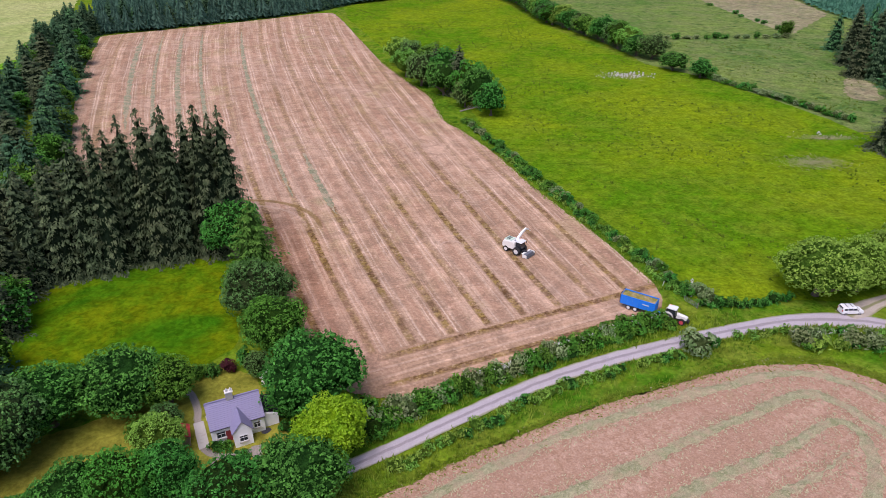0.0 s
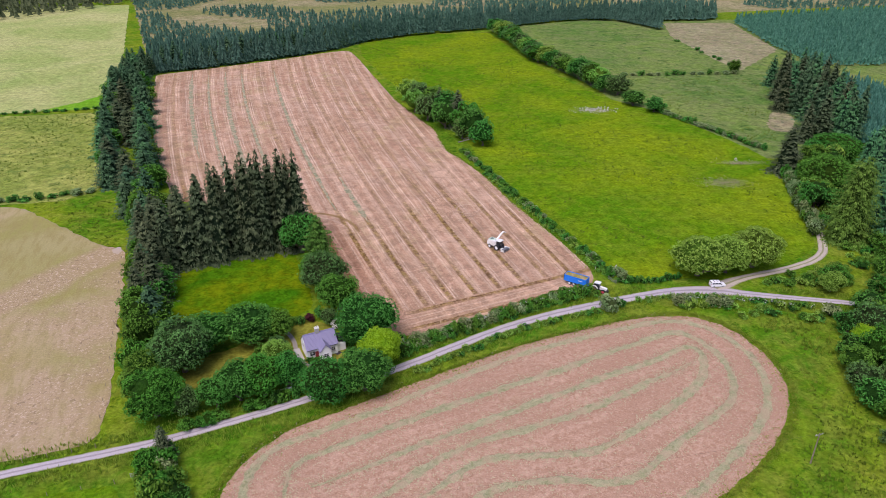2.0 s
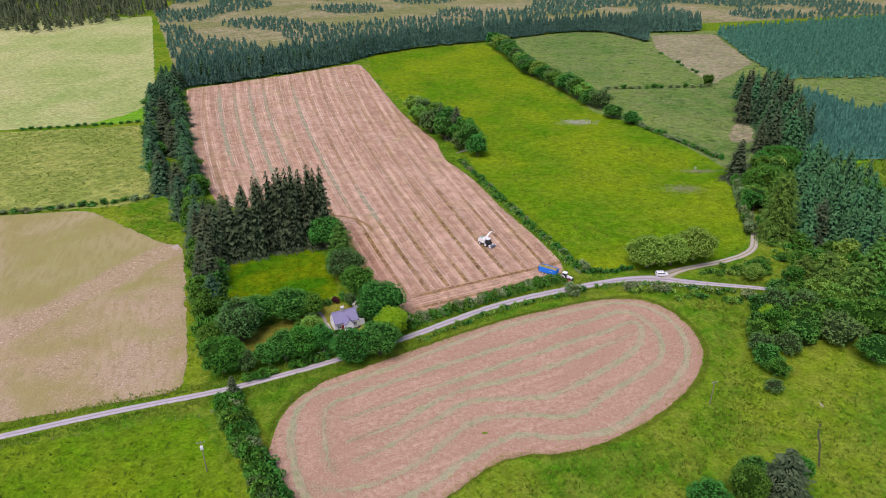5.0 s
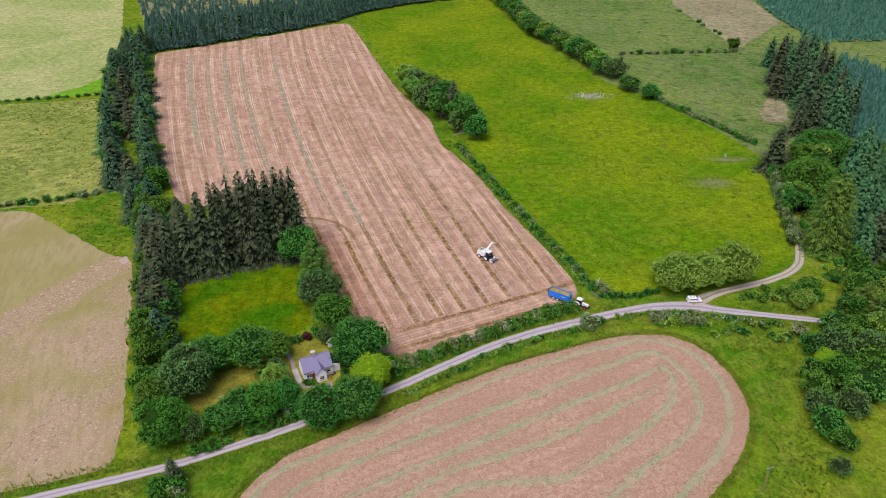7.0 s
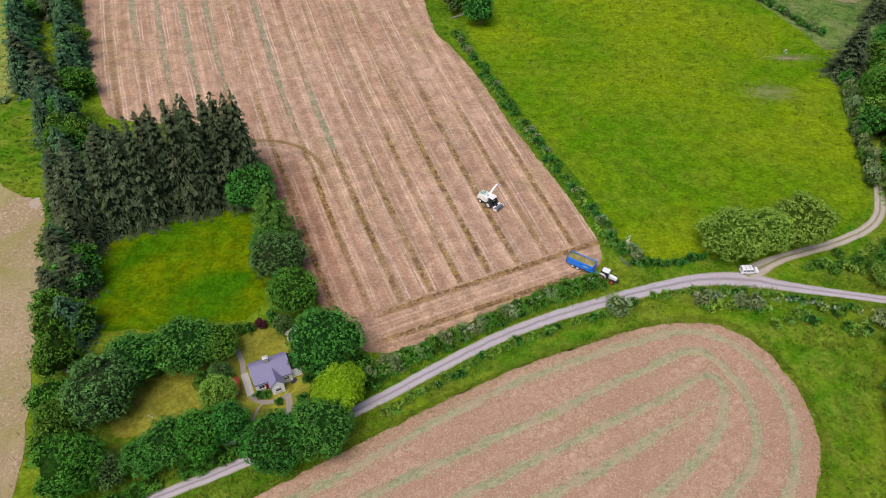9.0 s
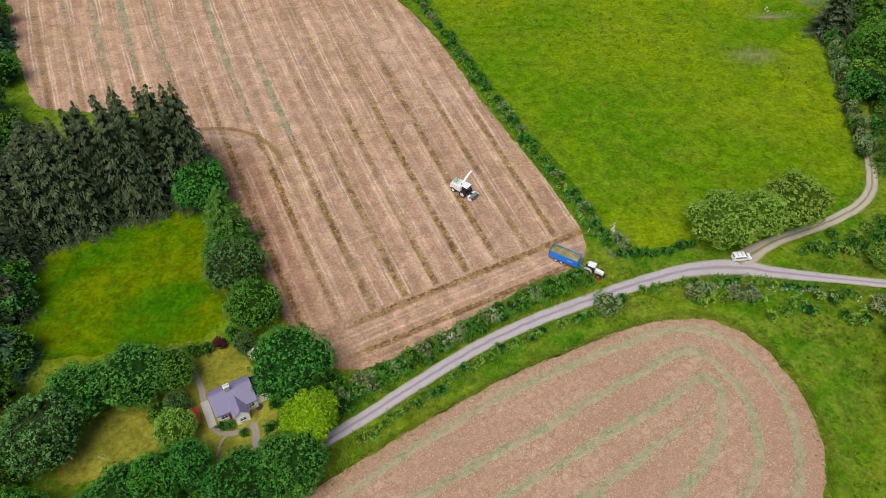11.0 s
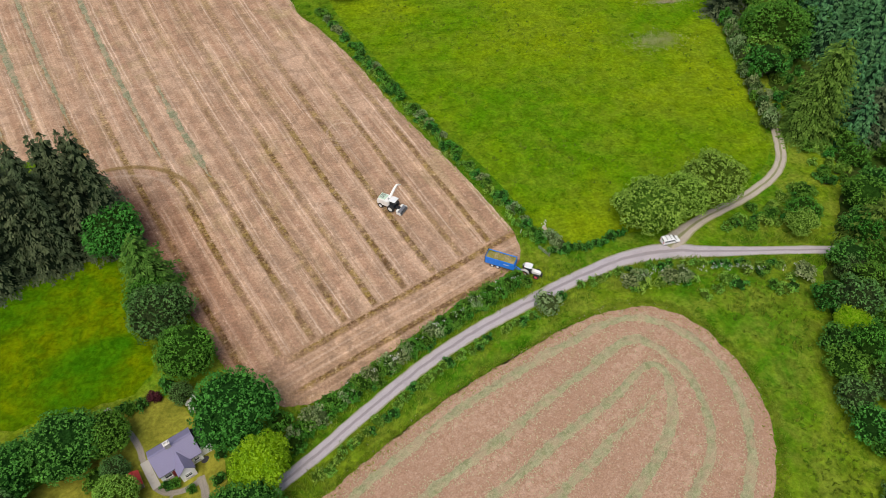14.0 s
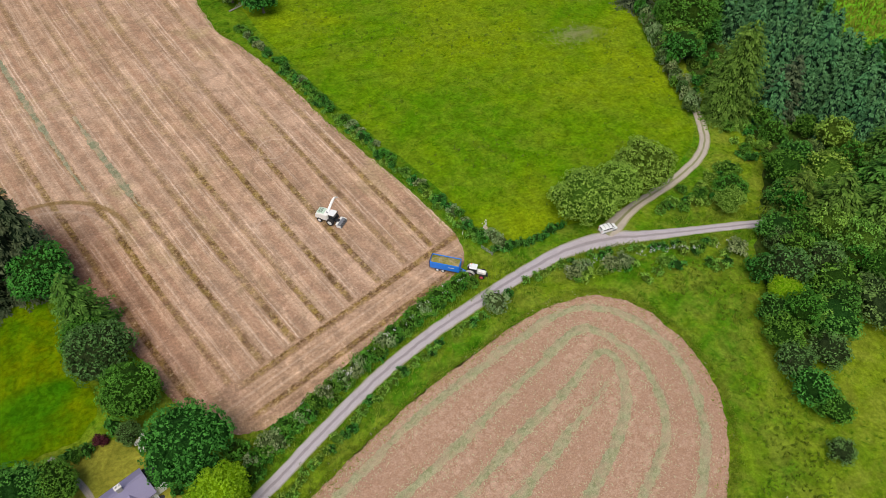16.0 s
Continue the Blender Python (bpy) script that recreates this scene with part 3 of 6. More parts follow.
ground()
LONG_FIELD = [(-190.5, 297), (-158, 318.6), (-124, 343), (-87, 373), (-77, 376), (-68, 350), (-34.4, 239), (-21, 205), (-10, 180), (-7.4, 163), (-4.9, 152),
              (0.2, 141), (6.2, 128.8), (11.5, 116), (20.8, 88), (31, 64), (37.5, 46), (40.5, 35), (38, 28.8), (27, 24.5), (13, 16.5), (0, 8.7), (-10, 3.3), (-19, 4.2), (-27, 15),
              (-35.5, 33), (-42.5, 47), (-54, 71), (-61, 83), (-75, 88), (-104, 91), (-120, 120), (-140, 163), (-157, 202)]
ROUND_FIELD = [(-25.9, -87.2), (-14.9, -84.3), (-3, -73.4), (10, -61.5), (17, -59), (26, -58.7), (37, -55.3), (52.4, -45.3), (66.5, -31.7), (74, -18.3), (74.7, -5),
               (70.5, 7), (61.5, 14), (48.5, 13), (36, 8.6), (17, 0.8), (-0.6, -8.9), (-18.4, -19.8), (-38.2, -31.9), (-45.2, -42.9), (-46.6, -55.4), (-41.8, -72), (-34.1, -82.7)]
PASTURE = [(46, 32), (64, 34.5), (77, 33), (92, 40), (108, 48), (116, 58), (120, 80), (128, 112), (134, 130), (132, 147), (118, 186), (104, 214), (84, 240), (66, 290),
           (52, 340), (40, 400), (30, 452), (-28, 442), (-74, 404), (-64, 352), (-15, 207), (3, 160), (5, 146), (25, 92), (40, 50)]
patch("pasture_field", PASTURE, 0.02, M_PASTURE, "bright green grazed pasture with darker rush tufts", "field", 2.0, 0.6)
ribbon("field_margin", [(44, 33.5), (41.2, 44), (38, 54), (34, 65), (27, 83), (21.5, 97), (13.5, 120), (6, 138), (0.5, 150), (-2, 165), (-7, 185), (-17, 207)], [3.5, 5, 5.5, 5.5, 5, 5, 6, 9, 14, 12, 10, 6], 0.035, M_VERGE, "dark green uncut grass margin along the hedge", "field margin", 1.5, 0.03)
ribbon("road_verge", [(-22, -8), (-12, -3.2), (-1.4, 4.2), (9, 10), (21, 17.2), (33, 22.6), (39, 25)], [8, 6, 4.4, 4.0, 4.0, 4.0, 3.0], 0.03, M_VERGE, "green grass verge under the roadside hedge", "verge", 1.2, 0.03)
patch("long_mown_field", LONG_FIELD, 0.05, M_STUBBLE, "tan mown hay field with brown-green lines along its length", "field", 0.6, 0.4)
patch("rounded_mown_field", ROUND_FIELD, 0.06, M_AFTER, "pinkish tan mown field with a rounded kidney outline", "field", 0.4, 0.4)
patch("cut_field", [(-122, -49.5), (-98, -42.5), (-75, -35.5), (-80, -18), (-90.5, 10), (-104.5, 48), (-108, 53), (-115.7, 54.8), (-128, 63.8), (-143.7, 75.8), (-160, 86.4), (-190, 82), (-330, 60), (-340, -135)], 0.03, M_CUT,
      "pale straw-coloured cut field with scattered stalks", "field", 1.5, 0.8)
patch("rushy_field", [(-190, 84), (-160, 89), (-146, 92), (-137, 104), (-149, 127), (-183, 212), (-252, 200), (-420, 170), (-420, 60)], 0.02, M_RUSHY, "rough rushy grazing field, yellow-green", "field", 2.0, 1.0)
patch("far_meadow", [(-255, 205), (-187, 219), (-200, 262), (-213, 297), (-347, 631), (-720, 560), (-720, 110)], 0.03, M_PALE, "pale green mown meadow", "field", 3.0, 1.0)
patch("fresh_corner", [(-222, 211), (-187, 220), (-200, 262), (-205, 236)], 0.06, M_BRIGHT, "strip of bright fresh grass at a meadow's corner", "field", 1.5, 1.5)
patch("hill_land", [(100, 135), (142, 140), (185, 150), (215, 160), (340, 250), (340, 330), (260, 520), (120, 520), (30, 470), (60, 360), (85, 250)], 0.01, M_HILL, "rough grey-green hill grass", "ground", 4.0, 1.5)
patch("hill_field", [(38, 455), (146, 512), (170, 428), (181, 314), (106, 296), (84, 262), (72, 300), (56, 350), (44, 410)], 0.02, M_HILL, "grey-green hill pasture", "field", 3.0, 1.0)
patch("hedged_field", [(106, 289), (180, 297), (186, 236), (160, 200), (142, 150), (128, 168), (118, 192), (104, 219), (94, 240)], 0.03, M_HILL, "small grey-green pasture between hedges", "field", 2.0, 1.0)
patch("heath", [(176, 428), (189, 500), (250, 502), (239, 376), (184, 306)], 0.03, M_HEATH, "brown heathy rough grazing", "heath", 3.0, 1.5)
patch("bare_slope", [(150, 178), (163, 176), (171, 198), (173, 211), (165, 212), (157, 195)], 0.06, M_HEATH, "bare tan slope below the conifers", "ground", 1.0, 1.5)
patch("clearing", [(243, 309), (330, 312), (330, 268), (247, 228), (241, 262), (236, 290)], 0.03, M_HILL, "grey-green clearing between young conifer plantations", "field", 3.0, 1.0)
patch("bracken_field", [(174, 34), (172, 60), (173, 86), (180, 112), (190, 140), (215, 156), (264, 150), (264, 15), (190, 15)], 0.02, M_BRIGHT, "bright yellow-green bracken-covered field", "field", 2.0, 1.0)
patch("woodland_floor", [(105, 16), (98, 4), (95, -10), (100, -15), (118, -8), (140, -9), (170, -9), (173, 36), (172, 86), (180, 112), (180, 134), (160, 136), (146, 132), (137, 110), (131, 90), (127, 72), (126, 60), (129, 48), (124, 38), (114, 26)], 0.025, M_FLOOR, "leafy floor of the eastern wood, coloured dark for shade", "ground", 2.0, 1.5)
patch("south_pasture", [(-120, -59.5), (-90, -52), (-66, -45.5), (-61, -55), (-47, -78), (-30, -112), (-60, -170), (-280, -180), (-280, -122)], 0.02, M_PASTURE, "green pasture with dark rush tufts", "field", 2.0, 0.8)
patch("paddock", [(-88, 32), (-82, 37), (-67, 48.5), (-58, 53), (-52, 52), (-46, 34), (-40, 20), (-42, 12.5), (-54, 11), (-80, 8)], 0.03, M_PADDOCK, "lush green paddock behind the cottage", "field", 1.0, 0.8)
patch("lawn", [(-53, 10), (-36, 12), (-31, 2), (-25, -6), (-28, -13), (-38, -16), (-48, -13), (-64, -19), (-67, -6), (-54, -1)], 0.035, M_LAWN, "yellowish mown garden lawn", "lawn", 0.8, 0.5)
patch("forestry_ground", [(-215, 345), (-160, 385), (-105, 425), (-60, 470), (20, 515), (140, 565), (245, 560), (560, 640), (600, 1200), (-430, 1200), (-346, 640)], 0.02, M_FORESTRY, "brown and green cleared forestry ground", "ground", 5.0, 2.0)

ROAD = [(-600, -262), (-380, -163), (-170, -76), (-118.7, -55.2), (-93.4, -45.2), (-65.3, -35.5), (-50.8, -29.1), (-36.9, -22.2), (-20.7, -12.9), (-11.3, -7.2), (0, 0.4), (12.2, 8.1), (25.3, 14.5),
        (38.8, 19.7), (46, 22.3), (53.4, 24.6), (60.7, 26.4), (67.6, 27.1), (74, 26.6), (80.5, 25.1), (92, 23.0), (101, 21.4), (112, 19.2), (135, 14), (175, -4)]
WIDTH = [2.5] * 8 + [2.6, 2.8, 3.0, 3.2, 3.3] + [3.4, 3.6, 3.8, 4.1, 4.7, 5.0, 3.6, 2.7, 2.6, 2.6, 2.6, 2.6]
LANE = [(73, 28.0), (77.6, 31.2), (84.5, 34.7), (92, 37.4), (99.5, 40.3), (107.8, 44.7), (114.0, 50.4), (118.0, 58.7), (120.7, 67), (124.5, 84), (132.3, 110.5), (137, 121.5)]
ribbon("road", ROAD, WIDTH, 0.08, M_ROAD, "narrow pale worn tarmac country road", "road")
ribbon("lane", LANE, [5.5, 4.2, 3.0] + [2.9] * 9, 0.09, M_LANE, "narrow gravel lane with a grassy middle", "lane")
ribbon("garden_path", [(-41.4, -1.0), (-40.6, -3.4), (-39.4, -5.8), (-37.8, -7.9), (-35.2, -8.8), (-32.6, -8.3), (-30.8, -6.9)], 1.1, 0.055, M_PATH, "curved gravel path round the cottage front", "path", 0.5, 0.02)
ribbon("garden_path", [(-30.9, -6.6), (-30.2, -9.5), (-30, -12.2), (-31.5, -17.5)], 1.5, 0.05, M_PATH, "straight gravel path from cottage to road", "path", 0.5, 0.02)
ribbon("garden_path", [(-35.4, -9.0), (-36.3, -10.2), (-36.8, -13.2)], 0.5, 0.05, M_PATH, "narrow trodden path across the lawn", "path", 0.5, 0.02)
ribbon("garden_path", [(-49, 10.5), (-46.4, 6.9), (-43.6, 3.7), (-41.8, 0.2), (-41.4, -1.4)], 1.2, 0.045, M_PATH, "worn path along the cottage side to the paddock", "path", 0.5, 0.02)
patch("yard", [(-32.6, -4.2), (-31.2, -1.6), (-28.2, -1.2), (-27.9, -3.3), (-29, -4.7), (-31.4, -6.3)], 0.06, M_YARD, "near-black yard patch at the cottage end", "yard", 0.4, 0.15)

# rows of cut grass: two rings and two open loops in the rounded field
area = sum(ROUND_FIELD[i - 1][0] * ROUND_FIELD[i][1] - ROUND_FIELD[i][0] * ROUND_FIELD[i - 1][1] for i in range(len(ROUND_FIELD)))
inward = 1.0 if area > 0 else -1.0
OUTER_ROW = [(-37.9, -36.3), (-31, -32), (-18, -24.5), (-4, -14.8), (7.4, -8.1), (19.3, -1.6), (34.3, 4.5), (47.7, 9.5), (55.5, 10.9), (61.3, 9.6), (66.6, 4.6), (69.8, -3), (70.3, -9.7), (69, -16.7), (65.4, -25), (57.8, -34.1),
             (44.8, -46.7), (38, -50.9), (27.8, -53.1), (17.1, -52.1), (12, -54.3), (2.1, -61.3), (-3.5, -67.2), (-14.2, -74.8), (-21.9, -78.1), (-28.2, -77.5), (-34.5, -71.6), (-38.9, -61.5), (-41.8, -50.4), (-41.2, -41.8)]
SECOND_ROW = [(-28.5, -66), (-31.5, -58.4), (-34, -47.8), (-33.1, -40.8), (-23.1, -34.5), (-8, -26), (7.1, -18.2), (21.8, -10.8), (34.4, -3.8), (42.4, 0.1), (49.5, 3.9), (54.9, 5.6), (58.8, 3.4), (62.3, -2.9), (63.1, -9.3),
              (61.7, -16.7), (57.4, -23.6), (44, -34.1), (34.2, -42.9), (27.8, -45.4), (18.7, -44.7), (8.4, -46), (2.3, -49.4), (-3.7, -55.9), (-9.3, -62.1), (-17.4, -68), (-27, -70.5), (-33, -69)]
THIRD_ROW = [(-29.2, -47), (-19.4, -41.7), (-4, -32.7), (10, -25.3), (26.8, -16.5), (39.3, -9.9), (51.7, -3.2), (56.7, -0.7), (58.5, -4.2), (57, -10.2), (53.7, -15.5), (46.9, -22.1), (34.8, -31.3), (25.6, -37), (13.9, -38.3),
             (4.5, -39.4), (-1.8, -43.4), (-8.8, -50.3), (-18.2, -57.6), (-24.6, -61.7)]
INNER_ROW = [(-27.2, -55.2), (-17.8, -50.3), (-8, -42), (2.4, -34.6), (13.3, -30.4), (24, -26), (36.7, -18.5), (43.2, -14.5), (50.2, -10.4), (54.7, -7.4)]
ROWS = []
for i, (pts, closed) in enumerate(((OUTER_ROW, True), (SECOND_ROW, False), (THIRD_ROW, False), (INNER_ROW, False))):
    q = ragged(smooth_line(pts, 0.8, closed), 0.35, closed, 0.12)
    ROWS.append(q)
    windrow(q, 1.9, 0.15, 0.06, M_ROW, "long grey-green row of raked cut grass", "rows in the rounded field", closed, i * 3.0)
# unpicked rows in the long field
for i, (k, y0, y1, full) in enumerate(((-9, 138, 300, 1.0), (-8, 99, 299, 0.3), (-7, 106, 306, 1.0), (-6, 102, 305, 0.4), (-4, 83, 312, 0.6), (-3, 73, 117, 0.75))):
    q = np.array([(row_x(k, y), y) for y in np.arange(y0, y1, 0.9)])
    windrow(q, 1.3 + 1.0 * full, 0.04 + 0.05 * full, 0.05, M_ROWGREEN, "straight dull green row of cut grass" if full > 0.6 else "thin faded row of cut grass", "rows in the long field", seed=40 + i)
tagged(patch("weed_patch", [(4.5, -51.6), (7.9, -49.4), (11.2, -50), (10, -52.3), (7, -54), (5, -53.2)], 0.085, M_ROUGH, "", "", 0.4, 0.5), "small uncut green weed patch", "weeds")


# ---- plants ----
rng = np.random.default_rng(7)


def unit(n):
    v = rng.normal(size=(n, 3))
    return v / np.linalg.norm(v, axis=1)[:, None]


def sprays(centre, out, length, width, along=None):
    """A bent four-cornered leaf spray at each centre, lying across its outward direction."""
    n = len(centre)
    side = np.cross(out, unit(n) if along is None else along)
    side /= np.maximum(np.linalg.norm(side, axis=1), 1e-6)[:, None]
    up = np.cross(side, out)
    tilt = rng.uniform(-0.6, 0.6, (n, 1)) * (1.0 if along is None else 0.4)
    up = up + out * tilt
    L, W = length[:, None], width[:, None]
    v = np.stack([centre - up * L * 0.5 - side * W * 0.22, centre - up * L * 0.2 + side * W * 0.5 + out * W * 0.15, centre + up * L * 0.5 + side * W * 0.18, centre + up * L * 0.1 - side * W * 0.5 + out * W * 0.15], 1)
    return v.reshape(-1, 3), (np.arange(n)[:, None] * 4 + np.arange(4)).tolist()


def lumps(k, r, h, low):
    """Centres and sizes of the boughs that make up a crown."""
    d = unit(k * 3)
    d = d[d[:, 2] > -0.55][:k]
    rad = np.where(d[:, 2] < 0, 1.0, np.sqrt(np.maximum(0, 1 - 0.15 * d[:, 2])))
    c = d * np.array([r, r, (h - low) / 2]) * (0.80 * rad * rng.uniform(0.80, 1.08, len(d)))[:, None]
    c[:, 2] += (h + low) / 2 - 0.02 * h
    return c, rng.uniform(0.15, 0.30, len(d)) * r


def spaced(p, n):
    """Indices of n points out of p that lie evenly apart."""
    k = [0]
    far = np.linalg.norm(p - p[0], axis=1)
    while len(k) < n:
        i = int(far.argmax())
        k.append(i)
        far = np.minimum(far, np.linalg.norm(p - p[i], axis=1))
    return np.array(k)


def crown_mesh(r, h, low, boughs, leaves, size, parent, mat, detail=False):
    """Rosettes of leaf sprays over overlapping boughs, round a core coloured dark for shade."""
    c, s = lumps(boughs, r, h, low)
    mid = np.array([0, 0, (h + low) / 2])
    each = 11 if detail else 7
    nc = leaves // each
    weight = s**2 / (s**2).sum()
    pick = rng.choice(len(c), nc * 5, p=weight)
    away = c - mid
    away /= np.linalg.norm(away, axis=1)[:, None]
    d = unit(nc * 5) + 0.7 * away[pick] + np.array([0, 0, 0.6])
    d /= np.linalg.norm(d, axis=1)[:, None]
    centre = c[pick] + d * (s[pick] * rng.uniform(0.85, 1.08, nc * 5))[:, None] * np.array([1, 1, 0.85])
    keep = spaced(centre, nc)
    centre, d, nc = centre[keep], d[keep], len(keep)
    leaves = nc * each
    big = (size * 1.1 + 0.035 * r) * rng.uniform(0.75, 1.2, nc)
    o = unit(leaves) + 0.9 * np.repeat(d, each, 0) + np.array([0, 0, 0.25])
    o /= np.linalg.norm(o, axis=1)[:, None]
    p = np.repeat(centre, each, 0) + o * (np.repeat(big, each) * rng.uniform(0.55, 1.05, leaves))[:, None]
    o = o + 0.3 * unit(leaves)
    o /= np.linalg.norm(o, axis=1)[:, None]
    p[:, 2] = np.maximum(p[:, 2], 0.15)
    v, f = sprays(p, o, rng.uniform(0.7, 1.3, leaves) * size, rng.uniform(0.45, 0.8, leaves) * size)
    crown = from_arrays("crown", v.tolist(), f, mat, parent)
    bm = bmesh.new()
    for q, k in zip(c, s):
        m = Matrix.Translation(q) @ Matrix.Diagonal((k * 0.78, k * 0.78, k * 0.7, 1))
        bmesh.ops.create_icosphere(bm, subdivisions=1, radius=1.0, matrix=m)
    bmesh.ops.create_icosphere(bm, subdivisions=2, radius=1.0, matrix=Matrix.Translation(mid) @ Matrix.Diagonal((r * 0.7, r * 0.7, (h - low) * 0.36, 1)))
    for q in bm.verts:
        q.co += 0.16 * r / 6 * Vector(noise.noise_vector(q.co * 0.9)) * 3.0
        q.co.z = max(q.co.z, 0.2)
    part("inner_crown", bm, CORE[mat], crown, "inner foliage coloured dark for shade")
    return crown


def broad_tree(r, h, low, boughs, leaves, size, mat, label, category="tree", name="tree", detail=False):
    ob = thing(name, Matrix(), label, category)
    bm = bmesh.new()
    top = low + (h - low) * 0.55
    rings = []
    for i in range(8):
        f = i / 7
        rad = (r * 0.07 + 0.05) * (1 - f) + r * 0.025 * f + (0.05 * r if i == 0 else 0)
        rings.append([bm.verts.new((0.1 * f + rad * math.cos(k * 0.7854), 0.05 * f + rad * math.sin(k * 0.7854), -0.3 + (top + 0.3) * f)) for k in range(8)])
    sides = [[bm.faces.new((rings[i][k], rings[i][(k + 1) % 8], rings[i + 1][(k + 1) % 8], rings[i + 1][k])) for k in range(8)] for i in range(7)]
    bm.faces.new(rings[-1])
    for i in range(6):
        k = (i * 3) % 8
        f = bmesh.ops.extrude_discrete_faces(bm, faces=[sides[1 + i % 6][k]])["faces"][0]
        a = (k + 0.5) * 0.7854
        c = f.calc_center_median()
        end = Vector((math.cos(a) * r * 0.6, math.sin(a) * r * 0.6, c.z + (h - low) * 0.2))
        for v in f.verts:
            v.co = end + (v.co - c) * 0.35
    bm.normal_update()
    part("trunk", bm, M_BARK, ob)
    crown_mesh(r, h, low, boughs, leaves, size, ob, mat, detail)
    return ob


def conifer(r, h, low, levels, arms, bits, mat, label, droop=0.35, power=0.75, name="conifer", category="conifer", spray=0.85):
    """Trunk, and uneven tiers of drooping boughs, each a fan of short needle sprays with hanging twigs."""
    ob = thing(name, Matrix(), label, category)
    bm = bmesh.new()
    rod(bm, (0, 0, -0.3), (0, 0, h * 0.985), r * 0.055 + 0.06, 0.025, 8)
    part("trunk", bm, M_BARK, ob)
    P, O, A, Ln, Wd = [], [], [], [], []

    def put(p, o, along, length, width):
        P.append(p), O.append(o), A.append(along), Ln.append(length), Wd.append(width)

    for i in range(levels):
        f = i / (levels - 1)
        z = low + (h - low) * (1 - (1 - f) ** 1.15) * 0.985
        reach = r * (1 - f) ** power * (1 + 0.16 * math.sin(i * 1.9 + r * h)) + 0.12
        n = max(4, int(arms * (0.3 + 0.7 * (1 - f) ** 0.8)))
        for k in range(n):
            a = (k * 2 * math.pi / n + i * 2.4 + rng.uniform(-0.35, 0.35)) % (2 * math.pi)
            ln = reach * rng.uniform(0.62, 1.16)
            dr = droop * rng.uniform(0.6, 1.3)
            d = np.array([math.cos(a), math.sin(a), 0.0])
            s = np.array([-d[1], d[0], 0.0])
            zz = z + rng.normal() * 0.016 * h
            nb = max(1, int(bits * (ln / r) ** 0.7 + 0.7))
            for j in range(nb):
                t = 1.0 - 0.62 * j / max(nb, 2)
                c = d * ln * t + np.array([0, 0, zz - dr * ln * (1.5 * t - 0.65 * t * t)])
                fan = 0.42 * ln * (1 - t) + 0.24 * spray
                for sgn in (-1, 1):
                    dirn = d * 0.8 + s * sgn * rng.uniform(0.3, 0.9) + np.array([0, 0, -0.35 - dr * 0.6 + rng.normal() * 0.15])
                    put(c + s * sgn * fan * rng.uniform(0.5, 1.1), np.array([d[0] * 0.5, d[1] * 0.5, 1.0]) + rng.normal(size=3) * 0.25, dirn, rng.uniform(0.9, 1.5) * spray, rng.uniform(0.32, 0.6) * spray)
                put(c + np.array([0, 0, -0.22 * spray]), d + rng.normal(size=3) * 0.4, np.array([0.25 * d[0], 0.25 * d[1], -1.0]), rng.uniform(0.7, 1.2) * spray, rng.uniform(0.3, 0.5) * spray)
    put(np.array([0, 0, h * 0.985]), np.array([1.0, 0, 0]), np.array([0, 0, 1.0]), 1.1 * spray, 0.3 * spray)
    put(np.array([0, 0, h * 0.985]), np.array([0, 1.0, 0]), np.array([0, 0, 1.0]), 1.1 * spray, 0.3 * spray)
    P, O = np.array(P), np.array(O)
    P[:, 2] = np.maximum(P[:, 2], 0.15)
    O /= np.linalg.norm(O, axis=1)[:, None]
    v, f = sprays(P, O, np.array(Ln), np.array(Wd), np.array(A))
    crown = from_arrays("crown", v.tolist(), f, mat, ob)
    # the core's dark colour stands in for shade between the boughs
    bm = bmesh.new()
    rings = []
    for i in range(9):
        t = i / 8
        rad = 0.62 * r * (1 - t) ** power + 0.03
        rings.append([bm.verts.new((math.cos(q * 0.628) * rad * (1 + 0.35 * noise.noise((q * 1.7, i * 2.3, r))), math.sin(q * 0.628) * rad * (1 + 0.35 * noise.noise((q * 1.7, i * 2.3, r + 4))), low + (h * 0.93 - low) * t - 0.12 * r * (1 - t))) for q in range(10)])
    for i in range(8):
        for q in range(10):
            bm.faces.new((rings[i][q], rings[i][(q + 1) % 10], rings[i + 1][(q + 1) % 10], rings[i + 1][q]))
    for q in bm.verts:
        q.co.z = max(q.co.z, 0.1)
    part("inner_crown", bm, CORE[mat], crown, "inner boughs coloured dark for shade")
    return ob


def tuft_mesh(name, spots, height, width, blades, mat, label, category):
    """Grass or rushes, too many to count: small fans of upright blades at the spots (x, y, scale)."""
    s = np.repeat(np.asarray(spots, float), blades, 0)
    n = len(s)
    a = rng.uniform(0, 2 * math.pi, n)
    k = s[:, 2] * rng.uniform(0.6, 1.3, n)
    lean = rng.uniform(0.1, 0.7, n) * height * k
    off = rng.normal(size=(n, 2)) * (width * 0.9 * s[:, 2])[:, None]
    x, y = s[:, 0] + off[:, 0], s[:, 1] + off[:, 1]
    c, d = np.cos(a), np.sin(a)
    w = width * k * 0.5
    z0 = np.zeros(n)
    v = np.stack([np.stack([x - d * w, y + c * w, z0], -1), np.stack([x + d * w, y - c * w, z0], -1),
                  np.stack([x + c * lean + d * w * 0.3, y + d * lean - c * w * 0.3, height * k], -1), np.stack([x + c * lean - d * w * 0.3, y + d * lean + c * w * 0.3, height * k], -1)], 1)
    ob = from_arrays(name, v.reshape(-1, 3).tolist(), (np.arange(n)[:, None] * 4 + np.arange(4)).tolist(), mat)
    return tagged(ob, label, category, kind="stuff")


